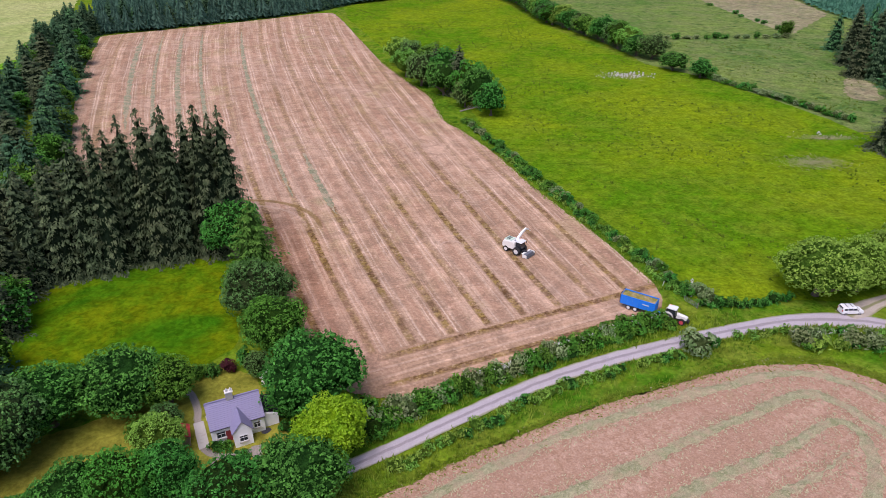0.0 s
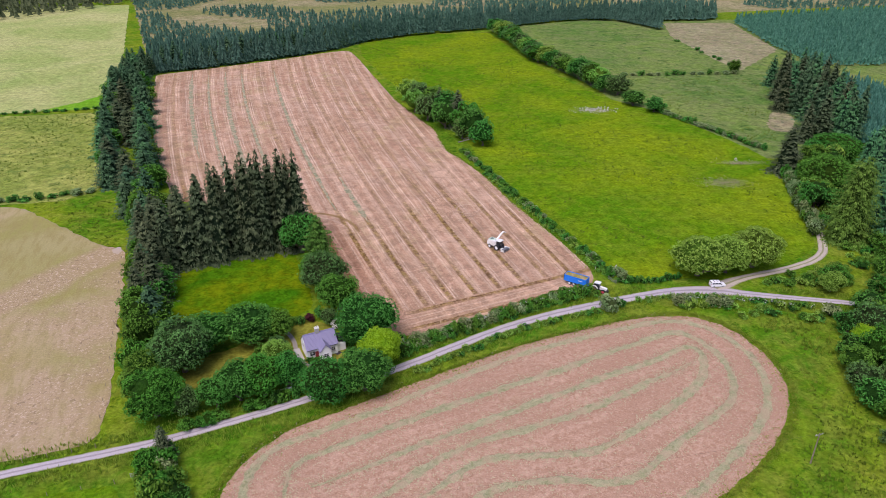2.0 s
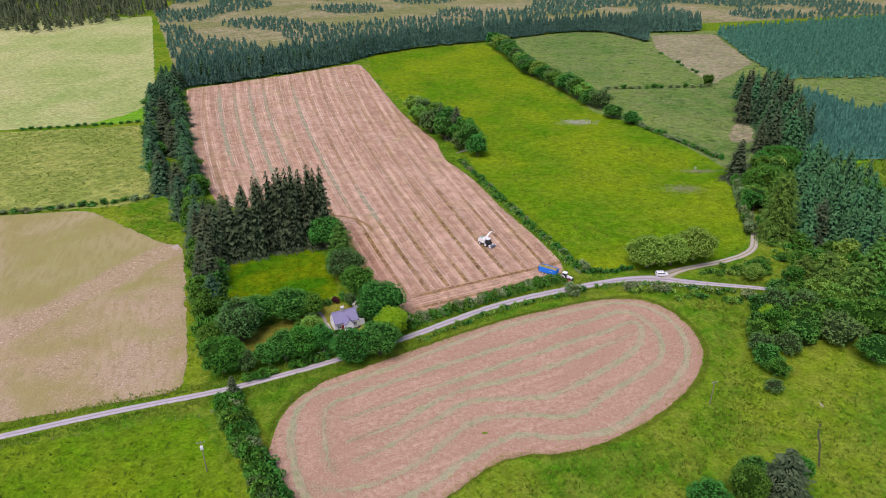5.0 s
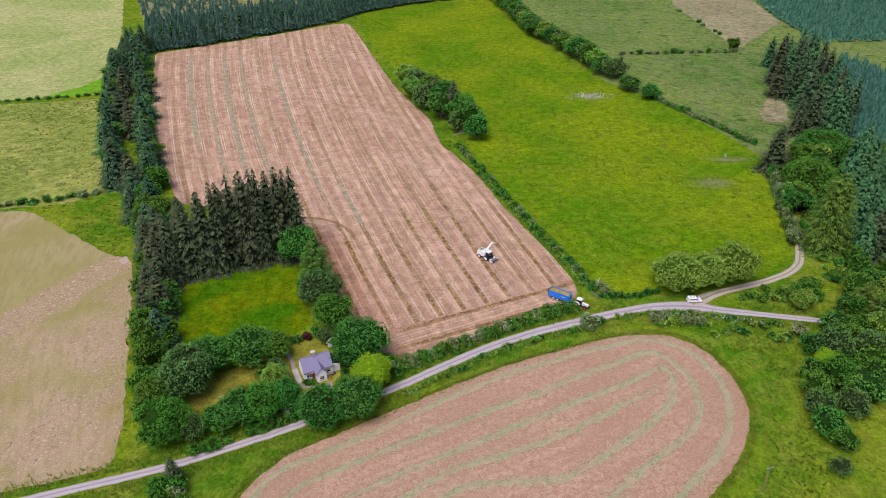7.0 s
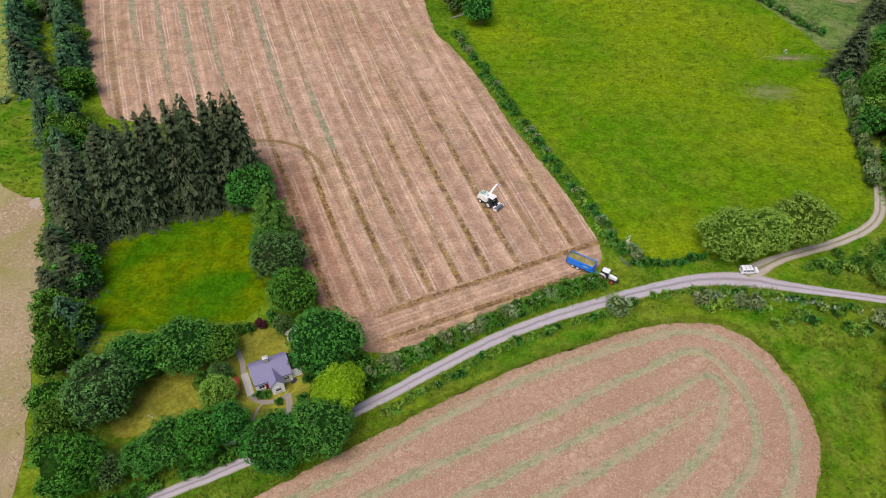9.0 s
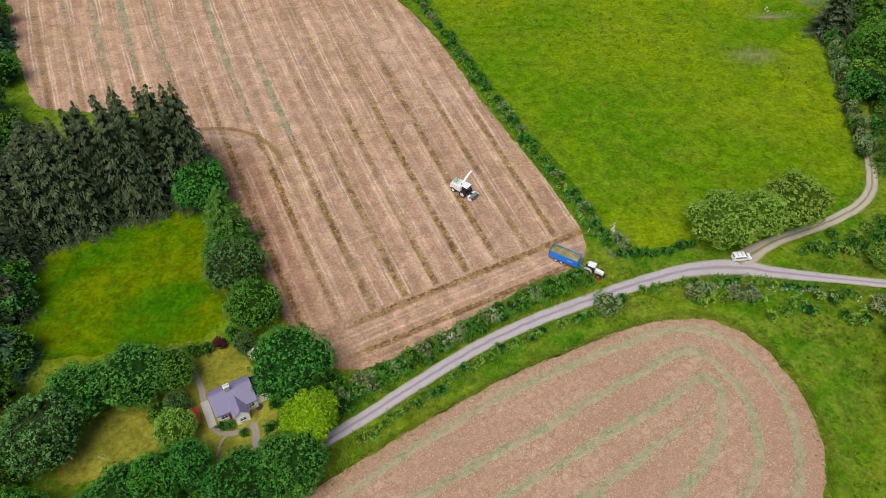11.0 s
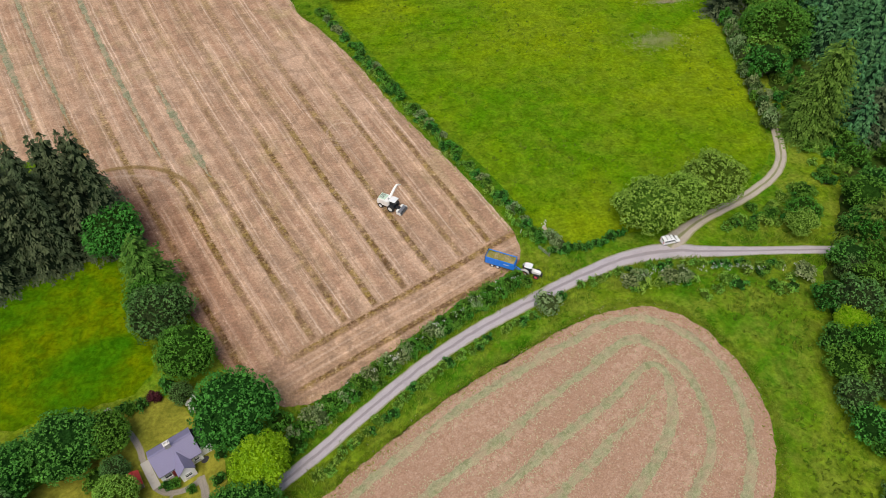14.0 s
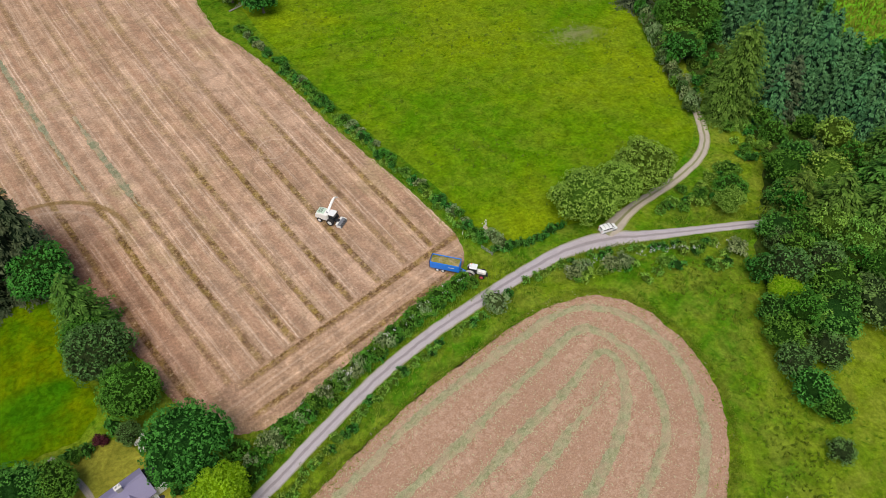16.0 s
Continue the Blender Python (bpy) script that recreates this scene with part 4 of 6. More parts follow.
def inside(pts, poly):
    """Which points lie in a polygon."""
    p, q = np.asarray(pts), np.asarray(poly)
    res = np.zeros(len(p), bool)
    for i in range(len(q)):
        (x0, y0), (x1, y1) = q[i - 1], q[i]
        c = ((y0 > p[:, 1]) != (y1 > p[:, 1])) & (p[:, 0] < (x1 - x0) * (p[:, 1] - y0) / (y1 - y0 + 1e-12) + x0)
        res ^= c
    return res


def scatter(poly, spacing, jitter=0.45):
    q = np.asarray(poly)
    lo, hi = q.min(0), q.max(0)
    g = np.stack(np.meshgrid(np.arange(lo[0], hi[0], spacing), np.arange(lo[1], hi[1], spacing)), -1).reshape(-1, 2)
    g = g + rng.uniform(-jitter, jitter, g.shape) * spacing
    return g[inside(g, poly)]


def wood_mesh(name, spots, h, r, tiers, sides, mat, label):
    """A far wood, too many trees to count: stacked ragged skirts with a pointed top for each tree."""
    n = len(spots)
    k = rng.uniform(0.75, 1.2, n)
    vs, fs, base = [], [], 0
    for t in range(tiers):
        z0, z1 = h * (0.08 + 0.84 * t / tiers), h * (0.08 + 0.84 * (t + 1) / tiers + 0.14)
        z1 = min(z1, h)
        rr = r * (1 - t / tiers) ** 0.8
        a = np.arange(sides) * 2 * math.pi / sides + t * 0.7
        ang = a[None, :] + rng.uniform(0, 6.3, (n, 1))
        dent = np.where(np.arange(sides) % 2, 0.5, 1.0)[None, :]
        rad = rr * k[:, None] * rng.uniform(0.75, 1.25, (n, sides)) * dent
        ringv = np.stack([spots[:, 0:1] + np.cos(ang) * rad, spots[:, 1:2] + np.sin(ang) * rad, (z0 + 0.35 * rr * (1 - dent)) * k[:, None] * rng.uniform(0.9, 1.08, (n, sides))], -1)
        tip = np.stack([spots[:, 0] + rng.normal(size=n) * 0.15, spots[:, 1] + rng.normal(size=n) * 0.15, z1 * k], -1)
        v = np.concatenate([ringv, tip[:, None]], 1)
        vs.append(v.reshape(-1, 3))
        idx = base + np.arange(n)[:, None] * (sides + 1)
        for j in range(sides):
            fs.append(np.stack([idx[:, 0] + j, idx[:, 0] + (j + 1) % sides, idx[:, 0] + sides], -1))
        base += n * (sides + 1)
    ob = from_arrays(name, np.concatenate(vs).tolist(), np.concatenate(fs).tolist(), mat)
    return tagged(ob, label, "forest", kind="stuff")


class Stock:
    """Plants of one kind, a few shapes in turn: the first use of a shape sets it out, later ones copy it."""

    def __init__(self, shapes, r, h):
        self.shapes, self.used, self.r, self.h, self.n = shapes, [False] * len(shapes), r, h, 0

    def at(self, x, y, h, r, label="", group=""):
        i = self.n % len(self.shapes)
        self.n += 1
        ob = self.shapes[i]
        s = Vector((r / self.r, r / self.r, h / self.h))
        turn = Euler((0, 0, (self.n * 2.399) % 6.283))
        if self.used[i]:
            k = ob.scale
            ob = copy_thing(ob, Matrix.LocRotScale((x, y, 0), turn, Vector((s[0] / k[0], s[1] / k[1], s[2] / k[2]))))
        else:
            self.used[i] = True
            ob.matrix_basis = Matrix.LocRotScale((x, y, 0), turn, s)
        return tagged(ob, label, "", group)


# ---- trees ----
BROAD_L = "broadleaf tree with a dense rounded mid-green crown"
DARK_L, LIGHT_L, GREY_L = "broadleaf tree with a dense dark green crown", "broadleaf tree with a light olive-green crown", "broadleaf tree with a grey-green crown"


def stock(n, mat, label, fine, low=1.0):
    leaves, size, boughs = (6200, 0.395, 84) if fine else (1350, 0.65, 38)
    return Stock([broad_tree(6.0, 12.0, low, boughs, leaves, size, mat, label, detail=fine) for _ in range(n)], 6.0, 12.0)


mid, dark, light, grey = stock(2, L_MID, BROAD_L, True), stock(2, L_DARK, DARK_L, True), stock(2, L_LIGHT, LIGHT_L, True), stock(2, L_GREY, GREY_L, True, 0.5)
fmid, fdark, flight, fgrey = stock(3, L_MID, BROAD_L, False, 0.5), stock(3, L_DARK, DARK_L, False, 0.5), stock(2, L_LIGHT, LIGHT_L, False, 0.5), stock(2, L_GREY, GREY_L, False, 0.3)
lime = Stock([broad_tree(5.0, 10.5, 0.8, 70, 5600, 0.36, L_LIME, "round lime-yellow-green tree beside the road", detail=True)], 5.0, 10.5)
spruce = Stock([conifer(5.6, 24.0, 0.3, 38, 12, 5, L_SPRUCE, "tall dark spruce with drooping boughs", 0.5, 0.72, spray=0.78) for _ in range(4)], 5.6, 24.0)
cypress = Stock([conifer(7.6, 26.0, 0.2, 58, 20, 6, L_PINE, "tall olive-green conifer with drooping feathery boughs", 0.4, 0.34, spray=0.72)], 7.6, 26.0)
shrub = Stock([broad_tree(2.0, 3.0, 0.05, 16, 420, 0.47, L_MID, "leafy green hedge shrub", "shrub", "shrub") for _ in range(3)], 2.0, 3.0)
thorn = Stock([broad_tree(2.0, 3.0, 0.05, 16, 420, 0.43, L_THORN, "grey-green hawthorn bush with pale blossom", "shrub", "hawthorn_bush") for _ in range(3)], 2.0, 3.0)
bramble = Stock([broad_tree(1.5, 1.1, 0.0, 9, 200, 0.37, L_LIGHT, "low yellow-green bramble clump on the verge", "shrub", "bramble") for _ in range(2)], 1.5, 1.1)
lowshrub = Stock([broad_tree(1.6, 1.5, 0.0, 11, 240, 0.4, L_DARK, "low dark green hedge shrub", "shrub", "shrub") for _ in range(2)], 1.6, 1.5)

far_spruce = Stock([conifer(5.4, 18.0, 0.4, 23, 10, 3, L_FIR, "green fir with dense drooping boughs", 0.4, 0.66, spray=1.2) for _ in range(3)], 5.4, 18.0)
olive_fir = Stock([conifer(6.0, 18.0, 0.5, 28, 13, 5, L_PINE, "olive-green fir with layered spreading boughs", 0.25, 0.6, spray=0.85) for _ in range(2)], 6.0, 18.0)
young_fir = Stock([conifer(4.2, 14.0, 0.3, 22, 10, 3, L_BLUE, "bluish green plantation conifer with dense boughs", 0.3, 0.7, spray=0.95) for _ in range(3)], 4.2, 14.0)

# spruces behind the paddock, in uneven rows
SPRUCES = [(-51, 56, 32), (-55.2, 54.3, 33), (-60.7, 51.2, 34), (-65, 50.3, 33.5), (-69.5, 50.5, 31.5), (-73.5, 46, 31.5), (-78, 45.5, 28.5), (-82.5, 42.5, 26), (-87, 40, 23), (-91, 42, 21),
           (-54.3, 59, 30), (-59.5, 58, 30), (-64.5, 57.5, 30), (-69, 58, 28), (-74.5, 53.5, 28), (-80, 51, 26), (-86, 48, 23), (-92, 49, 20), (-97, 56, 18),
           (-57, 67, 22), (-63, 67, 22), (-70, 66, 22), (-77, 62, 22), (-84, 59, 20), (-90, 57, 19), (-93, 65, 17)]
for i, (x, y, h) in enumerate(SPRUCES):
    spruce.at(x, y, h, 5.5 + 0.7 * math.sin(i * 2.3), group="spruces behind the paddock")

# western boundary of the long field
for x, y, h, r in [(-171, 207, 19, 7), (-159, 173, 17, 7), (-148, 160, 18, 7), (-136, 112, 19, 7), (-124, 100, 18, 6.4), (-97, 47, 18, 5.6), (-92, 38, 17, 5.4), (-88, 33, 16, 5.2), (-84, 21, 15, 5), (-86, 15, 14, 4.8), (-89, 26, 15, 5), (-101, 55, 16, 5.4)]:
    spruce.at(x, y, h, r, group="conifers along the field's western side")
for x, y, h, r in [(-106, 68, 13, 5.6), (-110, 78, 11, 5), (-91.5, 30, 11, 4.6), (-85.5, 12, 10, 4.2), (-78.5, -2, 11, 4.6), (-82.5, 6, 10, 4.2), (-97, 44, 9, 3.6), (-75.5, -12, 10, 4.2), (-71.5, -22, 9, 4.0)]:
    fmid.at(x, y, h, r)
for i, (x, y) in enumerate(np.vstack([smooth_line([(-194, 284), (-179, 246), (-163, 208), (-146, 167), (-128, 125), (-117, 104)], 8.0), smooth_line([(-200, 262), (-184, 222), (-167, 180), (-150, 140), (-135, 108)], 7.0)])):
    k = (far_spruce, young_fir, far_spruce, fmid)[i % 4]
    k.at(x + rng.normal(), y + rng.normal() * 1.5, rng.uniform(7, 11) if k is fmid else rng.uniform(12, 19), rng.uniform(4.6, 6.4), group="trees along the field's western side")
for i, (x, y) in enumerate(scatter([(-130, 112), (-118, 92), (-104, 80), (-94, 52), (-84, 24), (-76, 0), (-80, 0), (-91, 30), (-101, 54), (-120, 84)], 5.5)):
    k = (far_spruce, fmid, fdark)[i % 3]
    k.at(x, y, rng.uniform(12, 17) if k is far_spruce else rng.uniform(7, 11), rng.uniform(4.4, 5.6), group="trees along the field's western side")
# garden trees
grey.at(-65.5, -11, 14, 6.8)
mid.at(-66.2, -26.5, 11.5, 6.0)
mid.at(-72.5, -15.5, 9, 4.6)
grey.at(-60, -26, 7.0, 3.2)
dark.at(-62.6, -2.6, 10, 6.2)
dark.at(-53, 1.4, 10.5, 6.3)
mid.at(-46.8, 2.6, 8.5, 4.2)
light.at(-44.0, -9.3, 7.2, 3.7)
grey.at(-45.2, -3.4, 4.6, 2.4)
dark.at(-54, -23.6, 8, 3.8)
dark.at(-49.5, -21.2, 10, 4.6)
mid.at(-44.5, -19.6, 10.5, 4.8)
dark.at(-39.8, -16.6, 9.3, 4.0)
dark.at(-30.2, -20.6, 9.8, 5.6, "dark green broadleaf tree overhanging the road")
dark.at(-22.2, -17.6, 10.5, 6.0, "dark green broadleaf tree overhanging the road")
dark.at(-23.8, 1.8, 13.0, 7.2)
lime.at(-19.5, -9.2, 10.5, 5.2)
mid.at(-32.8, 16.8, 11.0, 5.6)
grey.at(-38.6, 27.4, 12, 6.3)
mid.at(-41.5, 32.5, 9, 4.6)
olive_fir.at(-41.4, 37.5, 18.5, 6.4, "broad grey-green conifer by the paddock", "conifers by the paddock")
dark.at(-49.5, 50.8, 13.3, 6.3)
grey.at(-34.6, 9.8, 4.5, 2.2, "small tree with white blossom by the cottage")
# trees at the road fork
light.at(70.2, 35.9, 12.5, 7.4)
light.at(79.2, 37.6, 11.5, 5.6)
light.at(88.4, 41.2, 13.0, 7.4)
# copse beside the long field
for k, x, y, h, r in [(flight, -25, 231, 13, 7), (fgrey, -18, 221, 14, 7), (flight, -21, 211, 12, 6.5), (fmid, -11, 206, 15, 7), (fgrey, -14, 196, 14, 6.5), (fdark, -4, 194, 16, 7), (spruce, 1, 183, 19, 6.5), (fdark, -5, 183, 14, 6.5), (fmid, 5, 175, 16, 6.8), (fdark, 8, 165, 16, 7),
                      (spruce, -8, 200, 16, 5.6), (fdark, 12, 156, 12, 5.6), (fgrey, 3, 166, 10, 5)]:
    k.at(x, y, h, r, group="copse beside the long field")
# hedgerow trees beyond the pasture
for i, (x, y) in enumerate(smooth_line([(36, 452), (44, 416), (53, 362), (61, 330), (70, 308), (80, 281), (87, 258), (92, 246)], 8.0)):
    (fdark, fgrey, fmid, flight)[i % 4].at(x + rng.normal(), y + rng.normal(), rng.uniform(10, 14.5), rng.uniform(6.0, 8.2), group="hedgerow beyond the pasture")
for x, y, h, r in [(96, 224, 8.5, 6.2), (104, 211.5, 8, 5.6)]:
    fdark.at(x, y, h, r, group="hedgerow beyond the pasture")
fmid.at(178.4, 300, 9, 3.7)
# eastern woods
for x, y in scatter([(167, 158), (174, 204), (180, 236), (188, 272), (208, 270), (200, 215), (191, 168), (178, 155)], 7.5):
    (far_spruce if rng.uniform() < 0.6 else young_fir).at(x, y, rng.uniform(15, 24), rng.uniform(5.0, 6.6), group="conifers of the eastern wood")
for x, y, h, r in [(179, 236, 26, 6.5), (186, 230, 26, 6.5), (182, 199, 27, 6.5), (195, 214, 26, 6.5), (166, 162, 24, 6.5), (178, 170, 24, 6.5), (159, 161, 18, 4.9), (172, 182, 25, 6), (189, 188, 24, 6), (133.5, 122, 20, 7.4), (138.5, 53.5, 20, 6.8), (171, 214, 24, 6), (200, 232, 25, 6), (187, 250, 24, 6)]:
    spruce.at(x, y, h, r, group="conifers of the eastern wood")
for x, y, h, r in [(126.0, 59.5, 28.5, 7.8), (118.5, 21, 13, 6.2), (123, 14.5, 17, 8), (130, 8, 18, 8.5), (140, 17, 20, 8), (147, 26, 19, 7)]:
    (cypress if y > 50 else olive_fir).at(x, y, h, r)
mid.at(161, 136, 11.5, 11, "wide green tree with a flat-topped crown")
mid.at(137, 99.5, 15, 9.2, "large round green tree above the lane")
for i, (x, y, h, r) in enumerate([(144, 118, 12, 7.5), (168, 118, 11, 9.5), (131, 26, 12, 6.5), (123, 31, 10.5, 6), (117.5, 24.5, 8, 4.4), (142, 36, 13, 6), (150, 100, 14, 7), (153, 125, 13, 7.5), (176, 90, 16, 8), (178, 60, 16, 8), (160, 30, 14, 7), (165, 5, 15, 8), (150, 0, 14, 8)]):
    ((fmid, flight, fdark)[(i * 2) % 3] if x < 150 else fdark).at(x, y, h * 0.85, r * 0.85, group="eastern wood")
for i, (x, y, h, r) in enumerate([(109.5, 14.5, 7, 4.6), (107, 30, 6, 4), (108, 11, 6.5, 4), (94.5, -5, 6.5, 3.8), (92.5, -10.5, 7, 4.2), (90.5, -16.5, 6.5, 4.0), (90.2, -22.5, 6.5, 4.0), (91, -27.5, 5.5, 3.4), (87.2, -34.5, 3.6, 2.6), (104, -10, 8, 5.5), (110, -3, 9, 6), (116, -12, 9, 6), (99, 6, 6.5, 3.6), (128, -6, 12, 7), (98, -17, 7, 4), (122, -20, 8, 5)]):
    (fdark, fmid, fgrey)[i % 3].at(x, y, h, r, group="scrub by the stream")
lime.at(100, -0.5, 6.5, 3.8, "small lime-green tree among scrub")
for x, y, h in [(133, 52, 7), (131, 46, 6), (141, 45, 6), (137, 70, 8)]:
    fmid.at(x, y, h, h * 0.55)
# lane-side shrubs
for i, (x, y) in enumerate(smooth_line([(117.5, 63), (119.5, 71), (123.2, 86), (128, 104), (132.5, 120)], 2.0)):
    k = (fgrey, thorn, shrub, thorn)[i % 4]
    h = rng.uniform(2.8, 5.5)
    k.at(x + rng.normal() * 0.7, y + rng.normal() * 0.5, h, rng.uniform(1.6, 2.5), group="shrubs along the lane")
# southern edge
spruce.at(73.5, -71.5, 14, 6.8, "broad dark spruce standing alone in rough grass")
for k, x, y, h, r in [(mid, 65, -73, 10, 4.2), (dark, 68, -68, 8, 3.2), (dark, 55, -77, 9, 4.6), (grey, 58, -84, 10, 5), (mid, 80, -66, 6, 3)]:
    k.at(x, y, h, r, group="trees by the stream")

# hedges: along the road, round the fields
def hedge(pts, spacing, kinds, h, r, group, gap=0.0):
    for x, y in smooth_line(pts, spacing):
        if rng.uniform() < gap:
            continue
        k = kinds[int(rng.integers(0, len(kinds)))]
        s = rng.uniform(0.7, 1.3)
        k.at(x + rng.normal() * 0.35, y + rng.normal() * 0.35, h * s, r * rng.uniform(0.8, 1.2), group=group)


hedge([(-58.5, -30.6), (-50, -26.2), (-42, -22), (-34, -17.6)], 2.0, (lowshrub, shrub), 2.2, 1.7, "garden hedge by the road", 0.1)
hedge([(-14, -2.2), (-1.6, 5.2), (8.7, 10.7), (20.4, 17.6), (33, 23.8), (37.5, 24.6)], 1.35, (shrub, shrub, thorn), 2.7, 1.75, "roadside hedge")
hedge([(-15.5, -4.3), (-2.5, 3.1), (8.5, 9.7), (20.6, 16.7), (32.7, 22.2), (37.8, 24)], 2.2, (lowshrub, shrub), 1.3, 1.1, "roadside hedge", 0.15)
shrub.at(-16.5, 0.3, 3.2, 2.2)
shrub.at(-14, -4.5, 3, 2)
shrub.at(-11.5, 0.0, 2.4, 1.8)
hedge([(45, 34.5), (39.9, 49.7), (34.8, 62.7), (27.3, 82.6), (22, 95.4), (13.5, 120), (7, 137), (3, 148)], 2.1, (thorn, shrub, lowshrub, shrub), 1.7, 1.5, "hedge between field and pasture", 0.12)
hedge([(43.2, 36), (38.4, 49.5), (33.4, 62.5), (26, 82), (20.6, 95), (12.2, 119)], 2.3, (bramble, lowshrub, bramble), 1.0, 1.3, "hedge between field and pasture", 0.2)
hedge([(46, 31.6), (55.2, 31.8), (63.4, 34.0)], 1.3, (lowshrub,), 1.5, 1.1, "low roadside hedge")
hedge([(-11.6, -11.3), (0.9, -3.3), (12.4, 4.5), (25.9, 11.2), (37.3, 15.5)], 1.5, (bramble, bramble, lowshrub), 1.0, 1.1, "brambles on the southern verge", 0.1)
hedge([(50, 21.0), (60, 23.2), (70, 22.8), (82, 20.8), (95, 17.5)], 1.8, (bramble, lowshrub), 1.0, 1.1, "brambles on the southern verge", 0.25)
thorn.at(40.3, 16.8, 4.0, 2.7, "grey hawthorn bush at the road's edge opposite the gateway")
lowshrub.at(43.8, 18.4, 2.0, 1.2)
for x, y in [(47, 35.5), (48.2, 33)]:
    thorn.at(x, y, 2.4, 1.8)
for x, y, k in [(60, 19.7, 1.0), (62.8, 20.3, 0.9), (69.5, 19.2, 1.0), (72, 18.9, 0.95), (98.7, 14.1, 1.15)]:
    thorn.at(x, y, 2.8 * k, 2.2 * k, "pale hawthorn bush in flower by the road")
light.at(104.8, 26.8, 6.0, 3.6, "round olive-green bush beside the lane")
for x, y, h in [(109.7, 31, 3.6), (101, 32.5, 2.2), (95, 30, 1.8), (91, 32, 1.6), (110, 34, 3), (113, 38, 3)]:
    shrub.at(x, y, h, h * 0.8)
hedge([(-61, -42.5), (-55, -53.5), (-48, -65.5), (-41.5, -76), (-34, -87), (-26, -101)], 2.2, (shrub, fmid, shrub, fgrey), 4.6, 2.5, "overgrown hedge by the rounded field")
hedge([(-59, -40.5), (-52, -53), (-44.5, -65), (-38, -75.5), (-31, -87)], 2.6, (shrub, thorn, fdark, lowshrub), 3.4, 2.2, "overgrown hedge by the rounded field", 0.1)
spruce.at(-59.5, -39.5, 8.5, 2.6)
hedge([(107, 293), (128, 294), (150, 296), (178, 298)], 5, (lowshrub, thorn), 2.2, 2.0, "hill hedge", 0.2)
hedge([(106, 214), (112, 200), (119, 187), (128, 168), (136, 150)], 2.0, (lowshrub, shrub, thorn), 2.0, 1.9, "hill hedge", 0.05)
hedge([(172, 428), (178, 380), (184, 330), (180, 304)], 8, (lowshrub,), 1.8, 1.8, "hill hedge", 0.3)
hedge([(-255, 203), (-222, 210), (-187, 218)], 4.5, (lowshrub,), 1.3, 1.6, "field boundary hedge", 0.1)
hedge([(-195, 83), (-176, 88), (-158, 93), (-140, 100)], 4.0, (lowshrub, thorn), 1.8, 2.0, "field boundary hedge", 0.15)
hedge([(-112, 85), (-118, 94), (-124, 92), (-118, 82), (-112, 74)], 3.5, (shrub, thorn), 3.0, 2.2, "scrub at the field corner")
# undergrowth by the fork and along the lane
for i, (x, y) in enumerate(np.vstack([scatter([(84, 30.5), (100, 27), (112, 28), (114, 42), (104, 38.5), (92, 34.5)], 3.3), scatter([(119, 38), (130, 36), (140, 48), (136, 58), (125, 64), (121.5, 52)], 3.3), scatter([(80, 20), (98, 16), (96, 8), (86, 14)], 3.0), scatter([(50, 19), (62, 20.5), (78, 18.5), (86, 14), (78, 11), (66, 17)], 3.2), scatter([(123, 68), (135, 66), (142, 92), (132, 102), (128, 90)], 3.8)])):
    (bramble, lowshrub, shrub, bramble)[i % 4].at(x, y, rng.uniform(0.9, 2.4), rng.uniform(1.1, 1.9), group="undergrowth by the lane")
# cottage garden shrubs
for x, y, h, k in [(-45.8, 9.6, 1.6, lowshrub), (-44.2, 9.2, 1.8, shrub), (-42.3, 9.4, 1.9, lowshrub), (-46.6, 8.6, 1.5, shrub), (-37.3, 12.6, 2.4, lowshrub), (-36.6, -7.4, 1.4, lowshrub), (-35.2, -7.4, 1.3, shrub), (-32.3, -8.9, 1.1, shrub), (-27.6, -8.2, 1.6, lowshrub), (-48.2, -4.5, 3.0, shrub), (-27.8, 2.5, 2.2, lowshrub), (-28.0, -0.6, 1.8, lowshrub), (-27.2, -3.4, 1.5, lowshrub)]:
    k.at(x, y, h, h * 0.75, group="cottage garden shrubs")
tagged(broad_tree(1.3, 2.0, 0.05, 12, 420, 0.35, L_RED, "dark purple-leaved garden shrub", "shrub", "shrub"), "", "").matrix_basis = Matrix.Translation((-39.9, 10.7, 0))
tagged(broad_tree(1.4, 2.6, 0.4, 14, 380, 0.32, L_BLOOM, "garden shrub covered in white blossom", "shrub", "shrub"), "", "").matrix_basis = Matrix.Translation((-32.2, 7.4, 0))

# dense mixed growth of the eastern wood
for x, y in scatter([(130, 56), (139, 44), (142, 34), (154, 28), (168, 42), (172, 56), (174, 74), (181, 92), (184, 118), (172, 128), (158, 116), (150, 100), (148, 86), (140, 76)], 5.2):
    young_fir.at(x, y, rng.uniform(12, 20), rng.uniform(3.8, 5.0), group="eastern conifer wood")
for i, (x, y) in enumerate(scatter([(110, 13), (103, 5), (96, -5), (100, -13), (118, -8), (140, -8), (170, -10), (172, 24), (152, 26), (138, 31), (128, 40), (121, 28), (115, 20)], 6.2)):
    (fmid, flight, fdark, fgrey, fmid)[i % 5].at(x, y, rng.uniform(6, 11), rng.uniform(3.4, 5.0), group="eastern wood")
for i, (x, y) in enumerate(scatter([(126, 78), (134, 80), (146, 100), (160, 130), (150, 142), (142, 128), (132, 102)], 7.5)):
    (fdark, fmid, flight)[i % 3].at(x, y, rng.uniform(9, 13), rng.uniform(4.5, 6.0), group="eastern wood")

